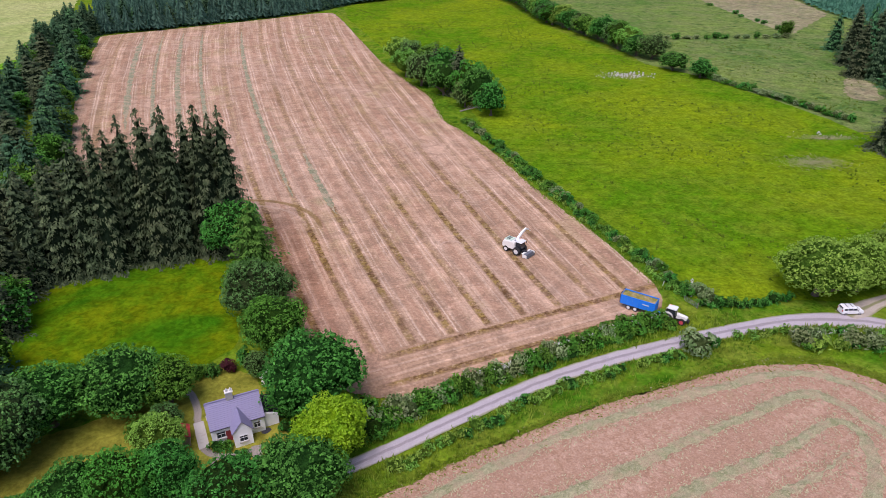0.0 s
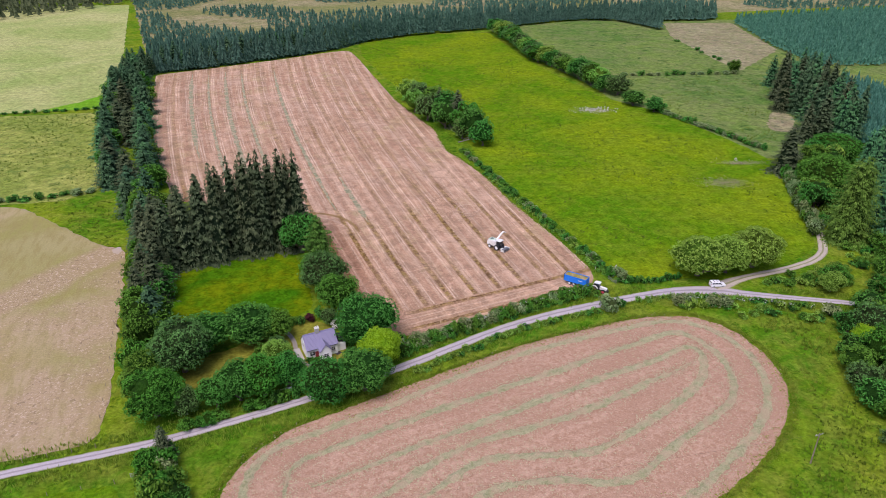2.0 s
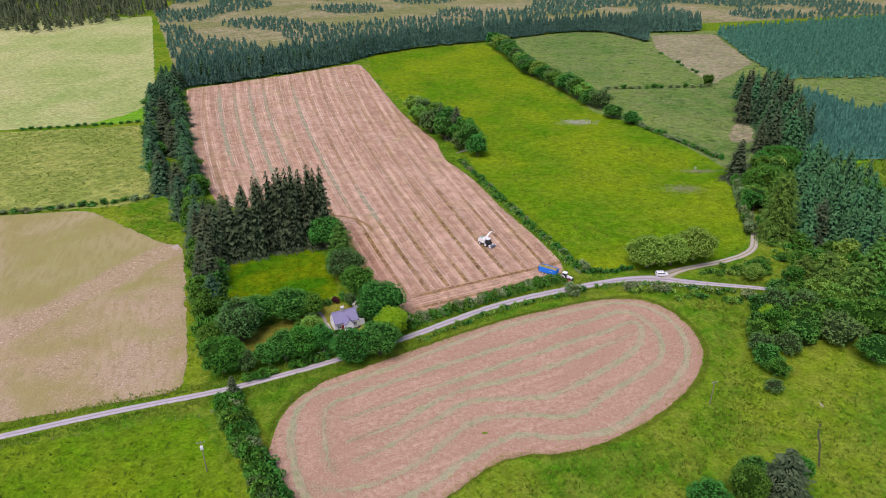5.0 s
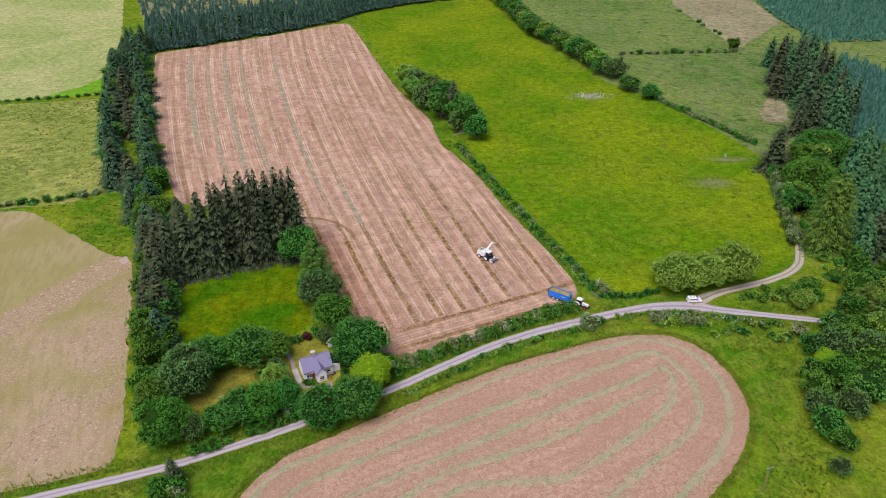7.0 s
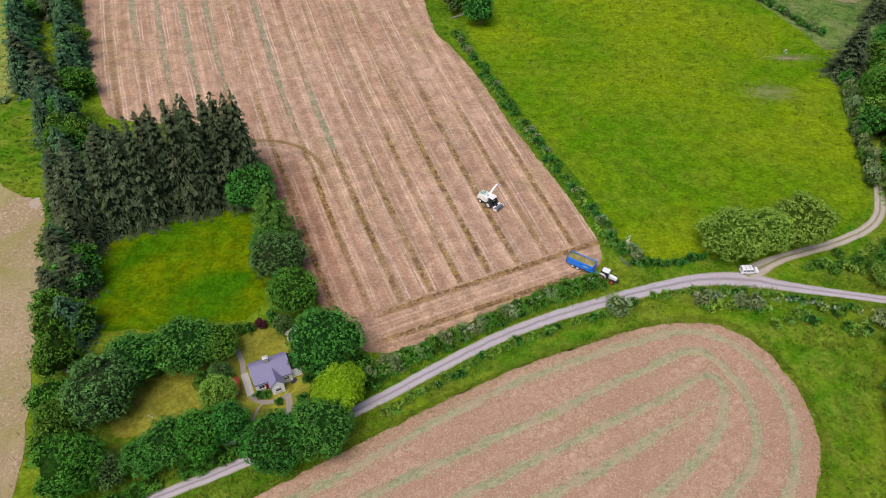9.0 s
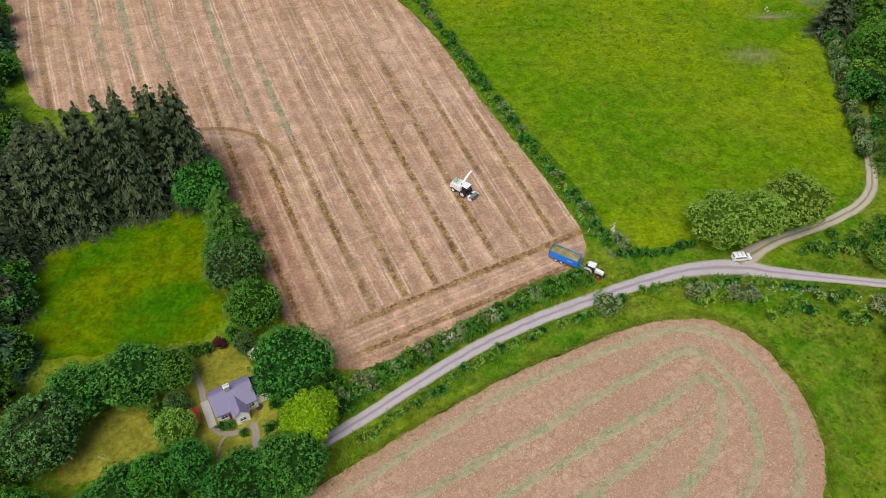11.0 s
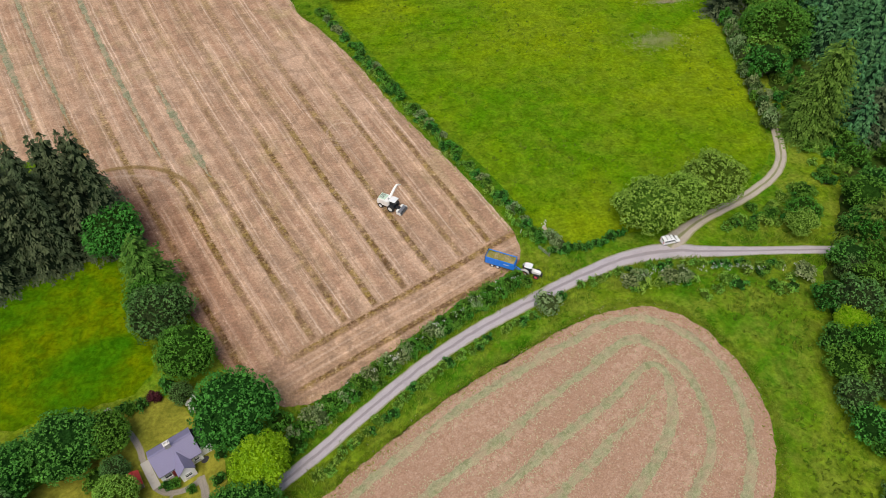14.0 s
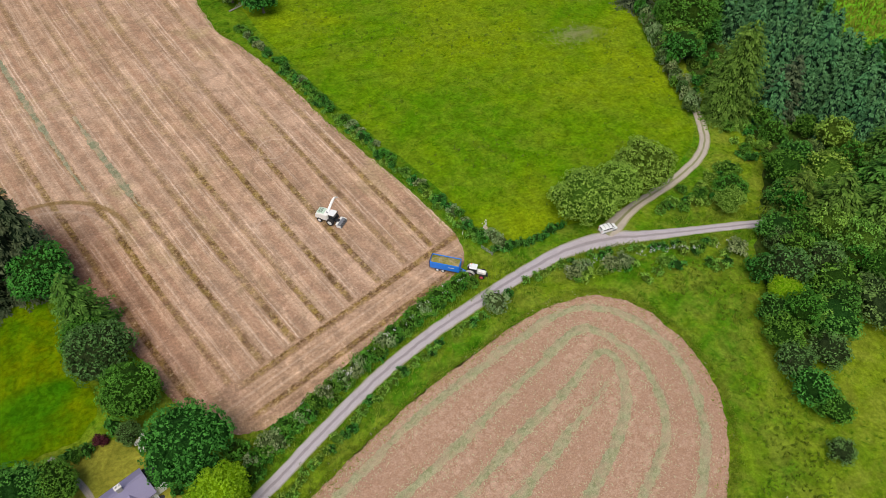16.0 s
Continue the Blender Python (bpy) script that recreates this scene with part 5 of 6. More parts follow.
# forests beyond
for x, y in scatter([(-190, 238), (-183, 240), (-192, 282), (-194, 303), (-206, 305), (-202, 270)], 5.5):
    far_spruce.at(x, y, rng.uniform(13, 18), rng.uniform(4.2, 5.0), group="conifers along the field's western side")
EDGE = [(-194, 303), (-158, 326), (-145, 338), (-124, 352), (-105, 368), (-88, 386), (-74, 409), (-31, 445), (26, 471), (100, 514), (146, 517), (176, 470)]
for x, y in smooth_line([(-193, 306), (-158, 328), (-145, 340), (-124, 354), (-105, 370), (-88, 388), (-74, 411)], 5.6):
    (far_spruce if rng.uniform() < 0.7 else young_fir).at(x + rng.normal() * 0.7, y + rng.normal() * 0.8, rng.uniform(12, 19), rng.uniform(4.4, 5.6), group="firs at the far wood's edge")
rim_of_wood = np.vstack([smooth_line(EDGE, 5.5), smooth_line(EDGE, 6.5) + (1.5, 5.0)])
wood_mesh("spruce_wood", rim_of_wood + rng.normal(size=rim_of_wood.shape) - (0, 3), 18.0, 4.6, 10, 14, L_FAR, "edge of a dense dark spruce forest")
back = [(-194, 308), (-158, 332), (-105, 375), (-74, 416), (-31, 452), (26, 478), (100, 521), (146, 524), (180, 508), (240, 515), (245, 535), (140, 540), (20, 495), (-60, 455), (-110, 412), (-165, 372), (-212, 342)]
patch("forest_floor", back, 0.06, M_FLOOR, "needle-covered floor of the spruce forest, coloured dark for shade", "ground", 4.0, 1.5)
wood_mesh("spruce_wood", scatter(back, 4.4), 16.0, 4.0, 5, 8, L_FAR, "dense dark spruce forest")
young = [(-215, 345), (-165, 380), (-110, 425), (-60, 475), (20, 520), (140, 575), (245, 560), (520, 620), (560, 1150), (-420, 1150), (-345, 640)]
sp = scatter(young, 6.6)
sp = sp[np.array([noise.noise((x * 0.012, y * 0.012, 2.0)) > 0.0 for x, y in sp])]
wood_mesh("young_plantation", sp, 5.5, 2.2, 2, 8, L_FAR, "young conifer plantation in open rows")
east = [(240, 375), (252, 505), (560, 610), (700, 420), (420, 320), (300, 322), (238, 318), (240, 340)]
wood_mesh("young_plantation", scatter(east, 4.6, 0.3), 9.0, 2.6, 3, 8, L_TEAL, "dense blue-green conifer plantation")
rows_east = [(190, 180), (202, 206), (214, 236), (234, 279), (243, 250), (246, 226), (300, 250), (330, 220), (300, 150), (264, 146), (207, 148), (184, 148), (183, 160)]
wood_mesh("young_plantation", scatter(rows_east, 2.9, 0.2), 8.5, 1.9, 4, 8, L_TEAL, "blue-green young spruces in close rows")
near_east = [(330, 262), (420, 200), (420, -60), (300, -60), (266, 20), (266, 150), (300, 150), (330, 220), (302, 256)]
wood_mesh("young_plantation", scatter(near_east, 6.5), 11.0, 3.0, 3, 6, L_FAR, "dense blue-green conifer plantation")
far_west = [(-420, 520), (-345, 640), (-420, 1150), (-1000, 1100), (-1000, 560), (-720, 565)]
wood_mesh("spruce_wood", scatter(far_west, 11.0), 17.0, 3.8, 3, 6, L_SPRUCE, "distant dark forest beyond the meadow")
ring_far = [(-420, 1150), (560, 1150), (900, 600), (1700, 700), (1500, 2000), (-1500, 2000), (-1000, 1110)]
wood_mesh("distant_forest", scatter(ring_far, 22.0), 17.0, 11.0, 2, 5, L_FAR, "distant blue-green forest")

# loose cut grass beside the rows
loose = np.vstack(ROWS)
loose = np.repeat(loose, 26, 0)
nn = len(loose)
loose = loose + rng.normal(size=(nn, 2)) * np.where(rng.uniform(size=(nn, 1)) < 0.6, 0.95, 1.7)
v, f = sprays(np.column_stack([loose, rng.uniform(0.08, 0.22, nn)]), np.column_stack([rng.normal(size=(nn, 2)) * 0.35, np.ones(nn)]), rng.uniform(0.2, 0.55, nn), rng.uniform(0.08, 0.22, nn))
tagged(from_arrays("loose_hay", v.tolist(), f, L_HAY), "loose grey-green cut grass beside the rows", "hay", kind="stuff")

# elder and cow parsley in flower along the roadside hedge and the southern verge
heads = np.vstack([np.repeat(smooth_line(pts, 0.9), 2, 0) for pts in ([(-2, 5.4), (9, 11.0), (20.6, 17.6), (33, 23.6), (37.5, 25)], [(58, 20), (64, 20.6), (71, 19.3), (82, 19), (100, 14)])])
heads = heads + rng.normal(size=heads.shape) * (0.7, 0.55)
heads = heads[rng.uniform(size=len(heads)) < 0.5]
heads = np.column_stack([heads, rng.uniform(2.1, 3.0, len(heads)) * np.where(heads[:, 0] > 45, 0.75, 1.0)])
heads = np.repeat(heads, 6, 0) + rng.normal(size=(6 * len(heads), 3)) * (0.22, 0.22, 0.1)
nn = len(heads)
v, f = sprays(heads, np.column_stack([rng.normal(size=(nn, 2)) * 0.35, np.ones(nn)]), rng.uniform(0.16, 0.3, nn), rng.uniform(0.12, 0.22, nn))
tagged(from_arrays("hedge_blossom", v.tolist(), f, L_BLOOM), "flat white flower heads over the roadside hedge", "blossom", kind="stuff")

# long grass, rushes, weeds
def verge(pts, off, spread, spacing):
    q = smooth_line(pts, spacing)
    nn = normals(q)
    k = rng.normal(size=len(q)) * spread + off
    return np.column_stack([q + nn * k[:, None], rng.uniform(0.5, 1.5, len(q))])


R2 = ROAD[2:24]
VERGES = np.vstack([verge(R2, s * d, w, 0.16) for s in (-1, 1) for d, w in ((2.6, 0.4), (4.2, 0.9))])
VERGES = VERGES[(VERGES[:, 0] < 52) | (VERGES[:, 0] > 90) | (VERGES[:, 1] < 25)]
rim = np.repeat(smooth_line(ROUND_FIELD, 0.3, True), 4, 0)
rim = np.column_stack([rim - inward * np.repeat(normals(smooth_line(ROUND_FIELD, 0.3, True), True), 4, 0) * (rng.normal(size=len(rim)) * 0.7 + 0.6)[:, None], rng.uniform(0.35, 0.8, len(rim))])
rim2 = np.repeat(smooth_line(LONG_FIELD[6:26], 0.3), 3, 0) + rng.normal(size=(3 * len(smooth_line(LONG_FIELD[6:26], 0.3)), 2)) * 0.5
rim2 = np.column_stack([rim2, rng.uniform(0.3, 0.9, len(rim2))])
fringe = np.repeat(smooth_line(ROUND_FIELD, 0.3, True), 5, 0)
fringe = fringe + inward * np.repeat(normals(smooth_line(ROUND_FIELD, 0.3, True), True), 5, 0) * (rng.exponential(1.0, len(fringe)) - 0.8)[:, None]
tuft_mesh("regrowth", np.column_stack([fringe, rng.uniform(0.5, 1.3, len(fringe))]), 0.16, 0.42, 3, L_GRASS, "thin green regrowth along the mown field's edge", "grass")
tuft_mesh("long_grass", np.vstack([VERGES, rim, rim2]), 0.55, 0.16, 3, L_GRASS, "long green and yellow verge grass", "grass")
spots = np.vstack([scatter(p, s) for p, s in (([(75, 12), (84, -20), (86, -50), (60, -60), (76, -32), (80, -5)], 1.5), ([(20, -64), (50, -52), (62, -60), (50, -76), (20, -90), (-10, -95), (-5, -76)], 1.7),
                                           ([(86, -50), (110, -20), (120, -40), (100, -75), (80, -85)], 1.8), ([(55, 20), (90, 20), (98, 10), (88, -8), (78, 12), (66, 18)], 1.5))])
tuft_mesh("meadow_grass", np.column_stack([spots, rng.uniform(0.5, 1.6, len(spots))]), 0.5, 0.2, 6, L_GRASS, "rough meadow grass in uneven tussocks", "grass")


def clumps(poly, spacing, keep):
    s = scatter(poly, spacing, 0.8)
    k = np.array([noise.noise((x * 0.045, y * 0.045, 4.0)) + 0.5 * noise.noise((x * 0.2, y * 0.2, 8.0)) for x, y in s])
    s = s[k > keep]
    return np.column_stack([s, rng.uniform(0.5, 1.5, len(s))])


R = np.vstack([clumps(PASTURE, 2.6, 0.05), clumps([(76, 14), (90, 14), (90, -8), (88, -30), (70, -58), (50, -52), (74, -32), (80, -8)], 1.4, -0.15), clumps([(20, -64), (60, -60), (70, -90), (0, -110), (-10, -90)], 1.6, 0.0), clumps([(-69, 399), (-43, 352), (-16, 300), (-4, 212), (6, 240), (-2, 262), (-16, 320)], 1.8, -0.4),
               clumps([(-120, -60), (-66, -47), (-47, -78), (-60, -150), (-200, -140)], 1.9, 0.0), clumps([(-190, 86), (-158, 98), (-140, 112), (-150, 127), (-183, 210), (-300, 190), (-300, 70)], 2.2, -0.1),
               clumps([(106, 289), (180, 297), (186, 236), (142, 152), (118, 192)], 2.6, 0.1), clumps([(-158, 90), (-112, 53), (-116, 84), (-140, 100)], 1.8, -0.2)])
bracken = scatter([(176, 36), (174, 60), (175, 86), (182, 112), (192, 138), (215, 152), (262, 146), (262, 18), (192, 18)], 1.7)
tuft_mesh("bracken", np.column_stack([bracken, rng.uniform(0.6, 1.4, len(bracken))]), 1.0, 0.5, 6, L_GRASS, "yellow-green bracken in dense clumps", "bracken")
dry = np.vstack([rng.normal(size=(1500, 2)) * (4.2, 2.4) + (105.4, 110.5), rng.normal(size=(900, 2)) * (4.5, 2.6) + (73, 214.5), rng.normal(size=(700, 2)) * (5.0, 1.2) + (120, 133)])
tuft_mesh("dry_grass", np.column_stack([dry, rng.uniform(0.5, 1.2, len(dry))]), 0.10, 0.26, 4, L_HAY, "short dry grey-yellow grass on worn ground", "grass")
tuft_mesh("rushes", R, 0.34, 0.22, 6, L_RUSH, "dark green rush tufts in the pastures", "rushes")


# ---- built things: materials ----
M_WHITEWASH = plain("whitewashed_render", (0.93, 0.92, 0.92), 0.85, 0, 0.08, 0.8)
M_STONE = plain("grey_stone", (0.42, 0.39, 0.35), 0.9, 0, 0.2, 2.0)
M_PALESTONE = plain("pale_stone", (0.62, 0.59, 0.54), 0.9, 0, 0.15, 2.0)
M_SLATE = plain("blue_grey_slate", (0.225, 0.205, 0.315), 0.6, 0, 0.06, 1.2)
M_DARKROOF = plain("near_black_roof", (0.035, 0.033, 0.045), 0.8)
M_GLASS = plain("window_glass", (0.03, 0.035, 0.04), 0.08, 0, 0.0)
M_FRAME = plain("white_window_paint", (0.75, 0.75, 0.74), 0.5)
M_DOOR = plain("dark_red_door_paint", (0.22, 0.03, 0.03), 0.5)
M_REDROOF = plain("red_metal_sheet", (0.62, 0.07, 0.06), 0.5)
M_BLUE = plain("blue_trailer_paint", (0.02, 0.22, 0.80), 0.4, 0, 0.08)
M_CREAM = plain("off_white_paint", (0.78, 0.76, 0.70), 0.35, 0, 0.08)
M_SAGE = plain("pale_green_paint", (0.50, 0.62, 0.48), 0.4, 0, 0.1)
M_TYRE = plain("black_rubber", (0.022, 0.021, 0.020), 0.85, 0, 0.2)
M_REDRIM = plain("red_rim_paint", (0.60, 0.07, 0.09), 0.45)
M_WHITERIM = plain("white_rim_paint", (0.72, 0.72, 0.70), 0.45)
M_STEEL = plain("grey_steel", (0.30, 0.30, 0.31), 0.45, 0.6)
M_BLACK = plain("black_plastic", (0.02, 0.02, 0.022), 0.6)
M_CAB = plain("tinted_cab_glass", (0.025, 0.03, 0.035), 0.1, 0, 0.0)
M_WOOD = plain("weathered_timber", (0.27, 0.21, 0.15), 0.85, 0, 0.2)
M_LAMP = plain("amber_lens", (0.8, 0.25, 0.02), 0.3)
M_REDLENS = plain("red_lens", (0.5, 0.02, 0.02), 0.3)
M_SILAGE = windrow_mat("chopped_grass", (0.17, 0.17, 0.02), (0.27, 0.24, 0.035))


def turned(x, y, deg, z=0.0):
    return Matrix.LocRotScale((x, y, z), Euler((0, 0, radians(deg))), None)


def one(name, mat, parent, label, maker, *args, **kw):
    """A part made of a single shape."""
    bm = bmesh.new()
    maker(bm, *args, **kw)
    return part(name, bm, mat, parent, label)


def wheel(parent, x, y, r, w, rim, label="", side=1):
    """A tyre with lugs, and a dished rim with its hub."""
    bm = bmesh.new()
    prof = [(0.62, 0.5), (0.86, 0.52), (0.97, 0.44), (1.0, 0.2), (1.0, -0.2), (0.97, -0.44), (0.86, -0.52), (0.62, -0.5)]
    seg = 24
    rings = []
    for i in range(seg):
        a = 2 * math.pi * i / seg
        lug = 1.0 if i % 2 else 0.965
        rings.append([bm.verts.new((x + math.cos(a) * r * k * (lug if k > 0.9 else 1), y + q * w, r + math.sin(a) * r * k * (lug if k > 0.9 else 1))) for k, q in prof])
    for i in range(seg):
        for j in range(len(prof)):
            k = (j + 1) % len(prof)
            bm.faces.new((rings[i][j], rings[i][k], rings[(i + 1) % seg][k], rings[(i + 1) % seg][j]))
    bmesh.ops.recalc_face_normals(bm, faces=bm.faces)
    t = part("wheel", bm, M_TYRE, parent, label or "black treaded tyre")
    bm = bmesh.new()
    rod(bm, (x, y - 0.42 * w, r), (x, y + 0.42 * w, r), r * 0.63, None, 20)
    rod(bm, (x, y + side * 0.40 * w, r), (x, y + side * 0.52 * w, r), r * 0.24, r * 0.18, 12)
    part("rim", bm, rim, t)
    return t


# ---- cottage ----
def window(parent, x, y, z, w, h, face):
    """A white framed window with glazing bars, four panes and a sill; face: -1 front, +1 back (along y), 2 for the gable (along -x)."""
    t, bar, high = 0.07, 0.045, h * 0.12

    def at(dx, dz, dy):
        return (x + dx, y + dy * face, z + dz) if face in (-1, 1) else (x - dy, y + dx, z + dz)

    def put(name, mat, owner, label, dx, dz, sx, sz, dy=0.0, sy=0.1):
        bm = bmesh.new()
        box(bm, at(dx, dz, dy), (sx, sy, sz) if face in (-1, 1) else (sy, sx, sz))
        return part(name, bm, mat, owner, label)

    bm = bmesh.new()
    loops = [[bm.verts.new(at(a * (w / 2 - m), b * (h / 2 - m), d)) for a, b in ((-1, -1), (1, -1), (1, 1), (-1, 1))] for m, d in ((0, -0.05), (0, 0.05), (t, 0.05), (t, -0.05))]
    for n in range(4):
        for k in range(4):
            bm.faces.new((loops[n][k], loops[n][(k + 1) % 4], loops[(n + 1) % 4][(k + 1) % 4], loops[(n + 1) % 4][k]))
    bmesh.ops.recalc_face_normals(bm, faces=bm.faces)
    f = part("window", bm, M_FRAME, parent, "white painted window frame")
    put("glazing_bar", M_FRAME, f, "", 0, high, w - 2 * t, bar)
    put("glazing_bar", M_FRAME, f, "", 0, 0, bar, h - 2 * t, 0.0, 0.09)
    for sx in (-1, 1):
        for lo, hi in ((-h / 2 + t, high), (high, h / 2 - t)):
            put("pane", M_GLASS, f, "dark window glass", sx * (w / 2 - t) / 2, (lo + hi) / 2, w / 2 - t, hi - lo, -0.02, 0.03)
    put("sill", M_STONE, f, "grey stone sill", 0, -h / 2 - 0.05, w + 0.2, 0.09, 0.1, 0.22)


def course(parent, rows, ends, along_x):
    """One overlapping course of slates, a thin wedge."""
    bm = bmesh.new()
    vs = [(e, y, z) if along_x else (y, e, z) for e in ends for y, z in rows]
    q = [bm.verts.new(v) for v in vs] + [bm.verts.new((x, y, z - 0.07)) for x, y, z in vs]
    for f in ((0, 1, 3, 2), (4, 6, 7, 5), (0, 4, 5, 1), (2, 3, 7, 6), (0, 2, 6, 4), (1, 5, 7, 3)):
        bm.faces.new([q[k] for k in f])
    bmesh.ops.recalc_face_normals(bm, faces=bm.faces)
    part("slate_course", bm, M_SLATE, parent)


def roof_slope(parent, ends, top, eave, n, along_x, label):
    """A boarded slope with slate courses on it; top and eave are (across, height)."""
    bm = bmesh.new()
    vs = [(e, y, z - 0.08) if along_x else (y, e, z - 0.08) for e in ends for y, z in (top, eave)]
    q = [bm.verts.new(v) for v in vs]
    f = bm.faces.new((q[0], q[1], q[3], q[2]))
    bmesh.ops.solidify(bm, geom=[f], thickness=0.05)
    slope = part("roof_slope", bm, M_WOOD, parent, label)
    for i in range(n):
        a, b = i / n, min((i + 1.12) / n, 1.03)
        course(slope, [(top[0] + (eave[0] - top[0]) * t, top[1] + (eave[1] - top[1]) * t + k) for t, k in ((a, 0.015), (b, 0.07))], ends, along_x)


def cottage():
    ob = thing("cottage", turned(-35.0, -2.6, 26.0), "small white rendered cottage with a blue-grey slate roof and stone chimney", "house")
    L, D, H, T = 7.6, 5.4, 3.1, 5.6
    bm = bmesh.new()
    prism(bm, [(-D / 2, 0), (D / 2, 0), (D / 2, H), (0, T - 0.1), (-D / 2, H)], -L / 2, L / 2)
    bmesh.ops.rotate(bm, verts=bm.verts, cent=(0, 0, 0), matrix=Matrix.Rotation(radians(90), 3, "Z"))
    part("wall", bm, M_WHITEWASH, ob, "white rendered walls with gables")
    for k, side in ((-1, "front"), (1, "back")):
        roof_slope(ob, (-L / 2 - 0.15, L / 2 + 0.15), (0, T), (k * (D / 2 + 0.3), H - 0.2), 14, True, side + " slate roof slope")
    one("ridge_tile", M_SLATE, ob, "grey ridge tiles", box, (0, 0, T + 0.06), (L + 0.3, 0.3, 0.14), None, 0.04)
    # front wing with a roof at right angles
    wx, wd = 0.35, 1.95
    bm = bmesh.new()
    prism(bm, [(wx - 1.3, 0), (wx + 1.3, 0), (wx + 1.3, 2.9), (wx, 4.5), (wx - 1.3, 2.9)], -D / 2 - wd, -D / 2 + 0.05)
    part("wing_wall", bm, M_WHITEWASH, ob, "white gabled front wing")
    for k in (-1, 1):
        roof_slope(ob, (-D / 2 - wd - 0.2, -0.3), (wx, 4.62), (wx + k * 1.55, 2.72), 9, False, "slate roof slope of the front wing")
    ch = one("chimney", M_STONE, ob, "square stone chimney with two pots", box, (-0.3, 0, T + 0.5), (1.0, 0.7, 1.4), None, 0.05)
    one("cap", M_PALESTONE, ch, "", box, (-0.3, 0, T + 1.24), (1.2, 0.9, 0.14), None, 0.03)
    for s in (-0.28, 0.28):
        one("pot", M_PALESTONE, ch, "pale chimney pot", rod, (-0.3 + s, 0, T + 1.28), (-0.3 + s, 0, T + 1.75), 0.16, 0.13, 10)
    y = -D / 2 - 0.03
    window(ob, -2.5, y, 1.6, 1.3, 1.2, -1)
    window(ob, wx, -D / 2 - wd - 0.03, 1.5, 1.2, 1.1, -1)
    window(ob, 2.7, y, 1.6, 1.0, 1.1, -1)
    window(ob, -L / 2 - 0.03, 0.2, 3.4, 0.8, 0.9, 2)
    d = one("door", M_DOOR, ob, "dark red front door", box, (-1.42, y, 1.0), (0.85, 0.1, 2.0), None, 0.02)
    one("handle", M_STEEL, d, "", box, (-1.12, y - 0.08, 1.0), (0.05, 0.06, 0.16))
    for s in (-1, 1):
        one("gutter", M_BLACK, ob, "black gutter", rod, (-L / 2 - 0.1, s * (D / 2 + 0.36), H - 0.27), (L / 2 + 0.1, s * (D / 2 + 0.36), H - 0.27), 0.06)
    # dark lean-to on the end, with a white end wall
    bm = bmesh.new()
    prism(bm, [(L / 2, 0), (L / 2 + 2.2, 0), (L / 2 + 2.2, 2.0), (L / 2, 2.7)], -2.1, 2.4)
    lean = part("lean_to", bm, M_WHITEWASH, ob, "white lean-to shed at the gable")
    bm = bmesh.new()
    q = [bm.verts.new(v) for v in ((L / 2, -1.85, 2.78), (L / 2 + 2.45, -1.85, 2.02), (L / 2 + 2.45, 2.6, 2.02), (L / 2, 2.6, 2.78))]
    f = bm.faces.new(q)
    bmesh.ops.solidify(bm, geom=[f], thickness=0.09)
    part("shed_roof", bm, M_DARKROOF, lean, "near-black lean-to roof")
    return ob


cottage()
one("patio", M_STONE, None, "", box, (-39.7, -4.6, 0.06), (1.5, 6.0, 0.16), Euler((0, 0, radians(26))).to_matrix(), 0.03)
tagged(bpy.data.objects["patio"], "grey stone paving along the cottage gable", "paving", kind="structure")


def garden_shed():
    ob = thing("garden_shed", turned(-41.9, -5.9, 22), "small garden shed with a red pitched metal roof", "shed")
    one("wall", M_WOOD, ob, "timber board walls", box, (0, 0, 0.9), (2.0, 2.6, 1.8))
    for s in (-1, 1):
        bm = bmesh.new()
        q = [bm.verts.new(v) for v in ((0, -1.5, 2.35), (s * 1.2, -1.5, 1.75), (s * 1.2, 1.5, 1.75), (0, 1.5, 2.35))]
        f = bm.faces.new(q)
        bmesh.ops.solidify(bm, geom=[f], thickness=0.06)
        part("roof", bm, M_REDROOF, ob, "red metal roof sheet")
    one("door", M_WOOD, ob, "", box, (0, -1.33, 0.85), (0.8, 0.06, 1.6))


garden_shed()


def gate_wall():
    ob = thing("garden_wall", turned(-37.3, -17.2, 25), "short white rendered wall with gate pillars by the road", "wall")
    for x in (-1.4, 1.6):
        p = one("pillar", M_WHITEWASH, ob, "", box, (x, 0, 0.75), (0.5, 0.5, 1.5), None, 0.03)
        one("cap", M_PALESTONE, p, "", box, (x, 0, 1.55), (0.62, 0.62, 0.12), None, 0.03)
    one("wall_panel", M_WHITEWASH, ob, "", box, (-2.9, 0, 0.5), (2.6, 0.3, 1.0), None, 0.03)


gate_wall()


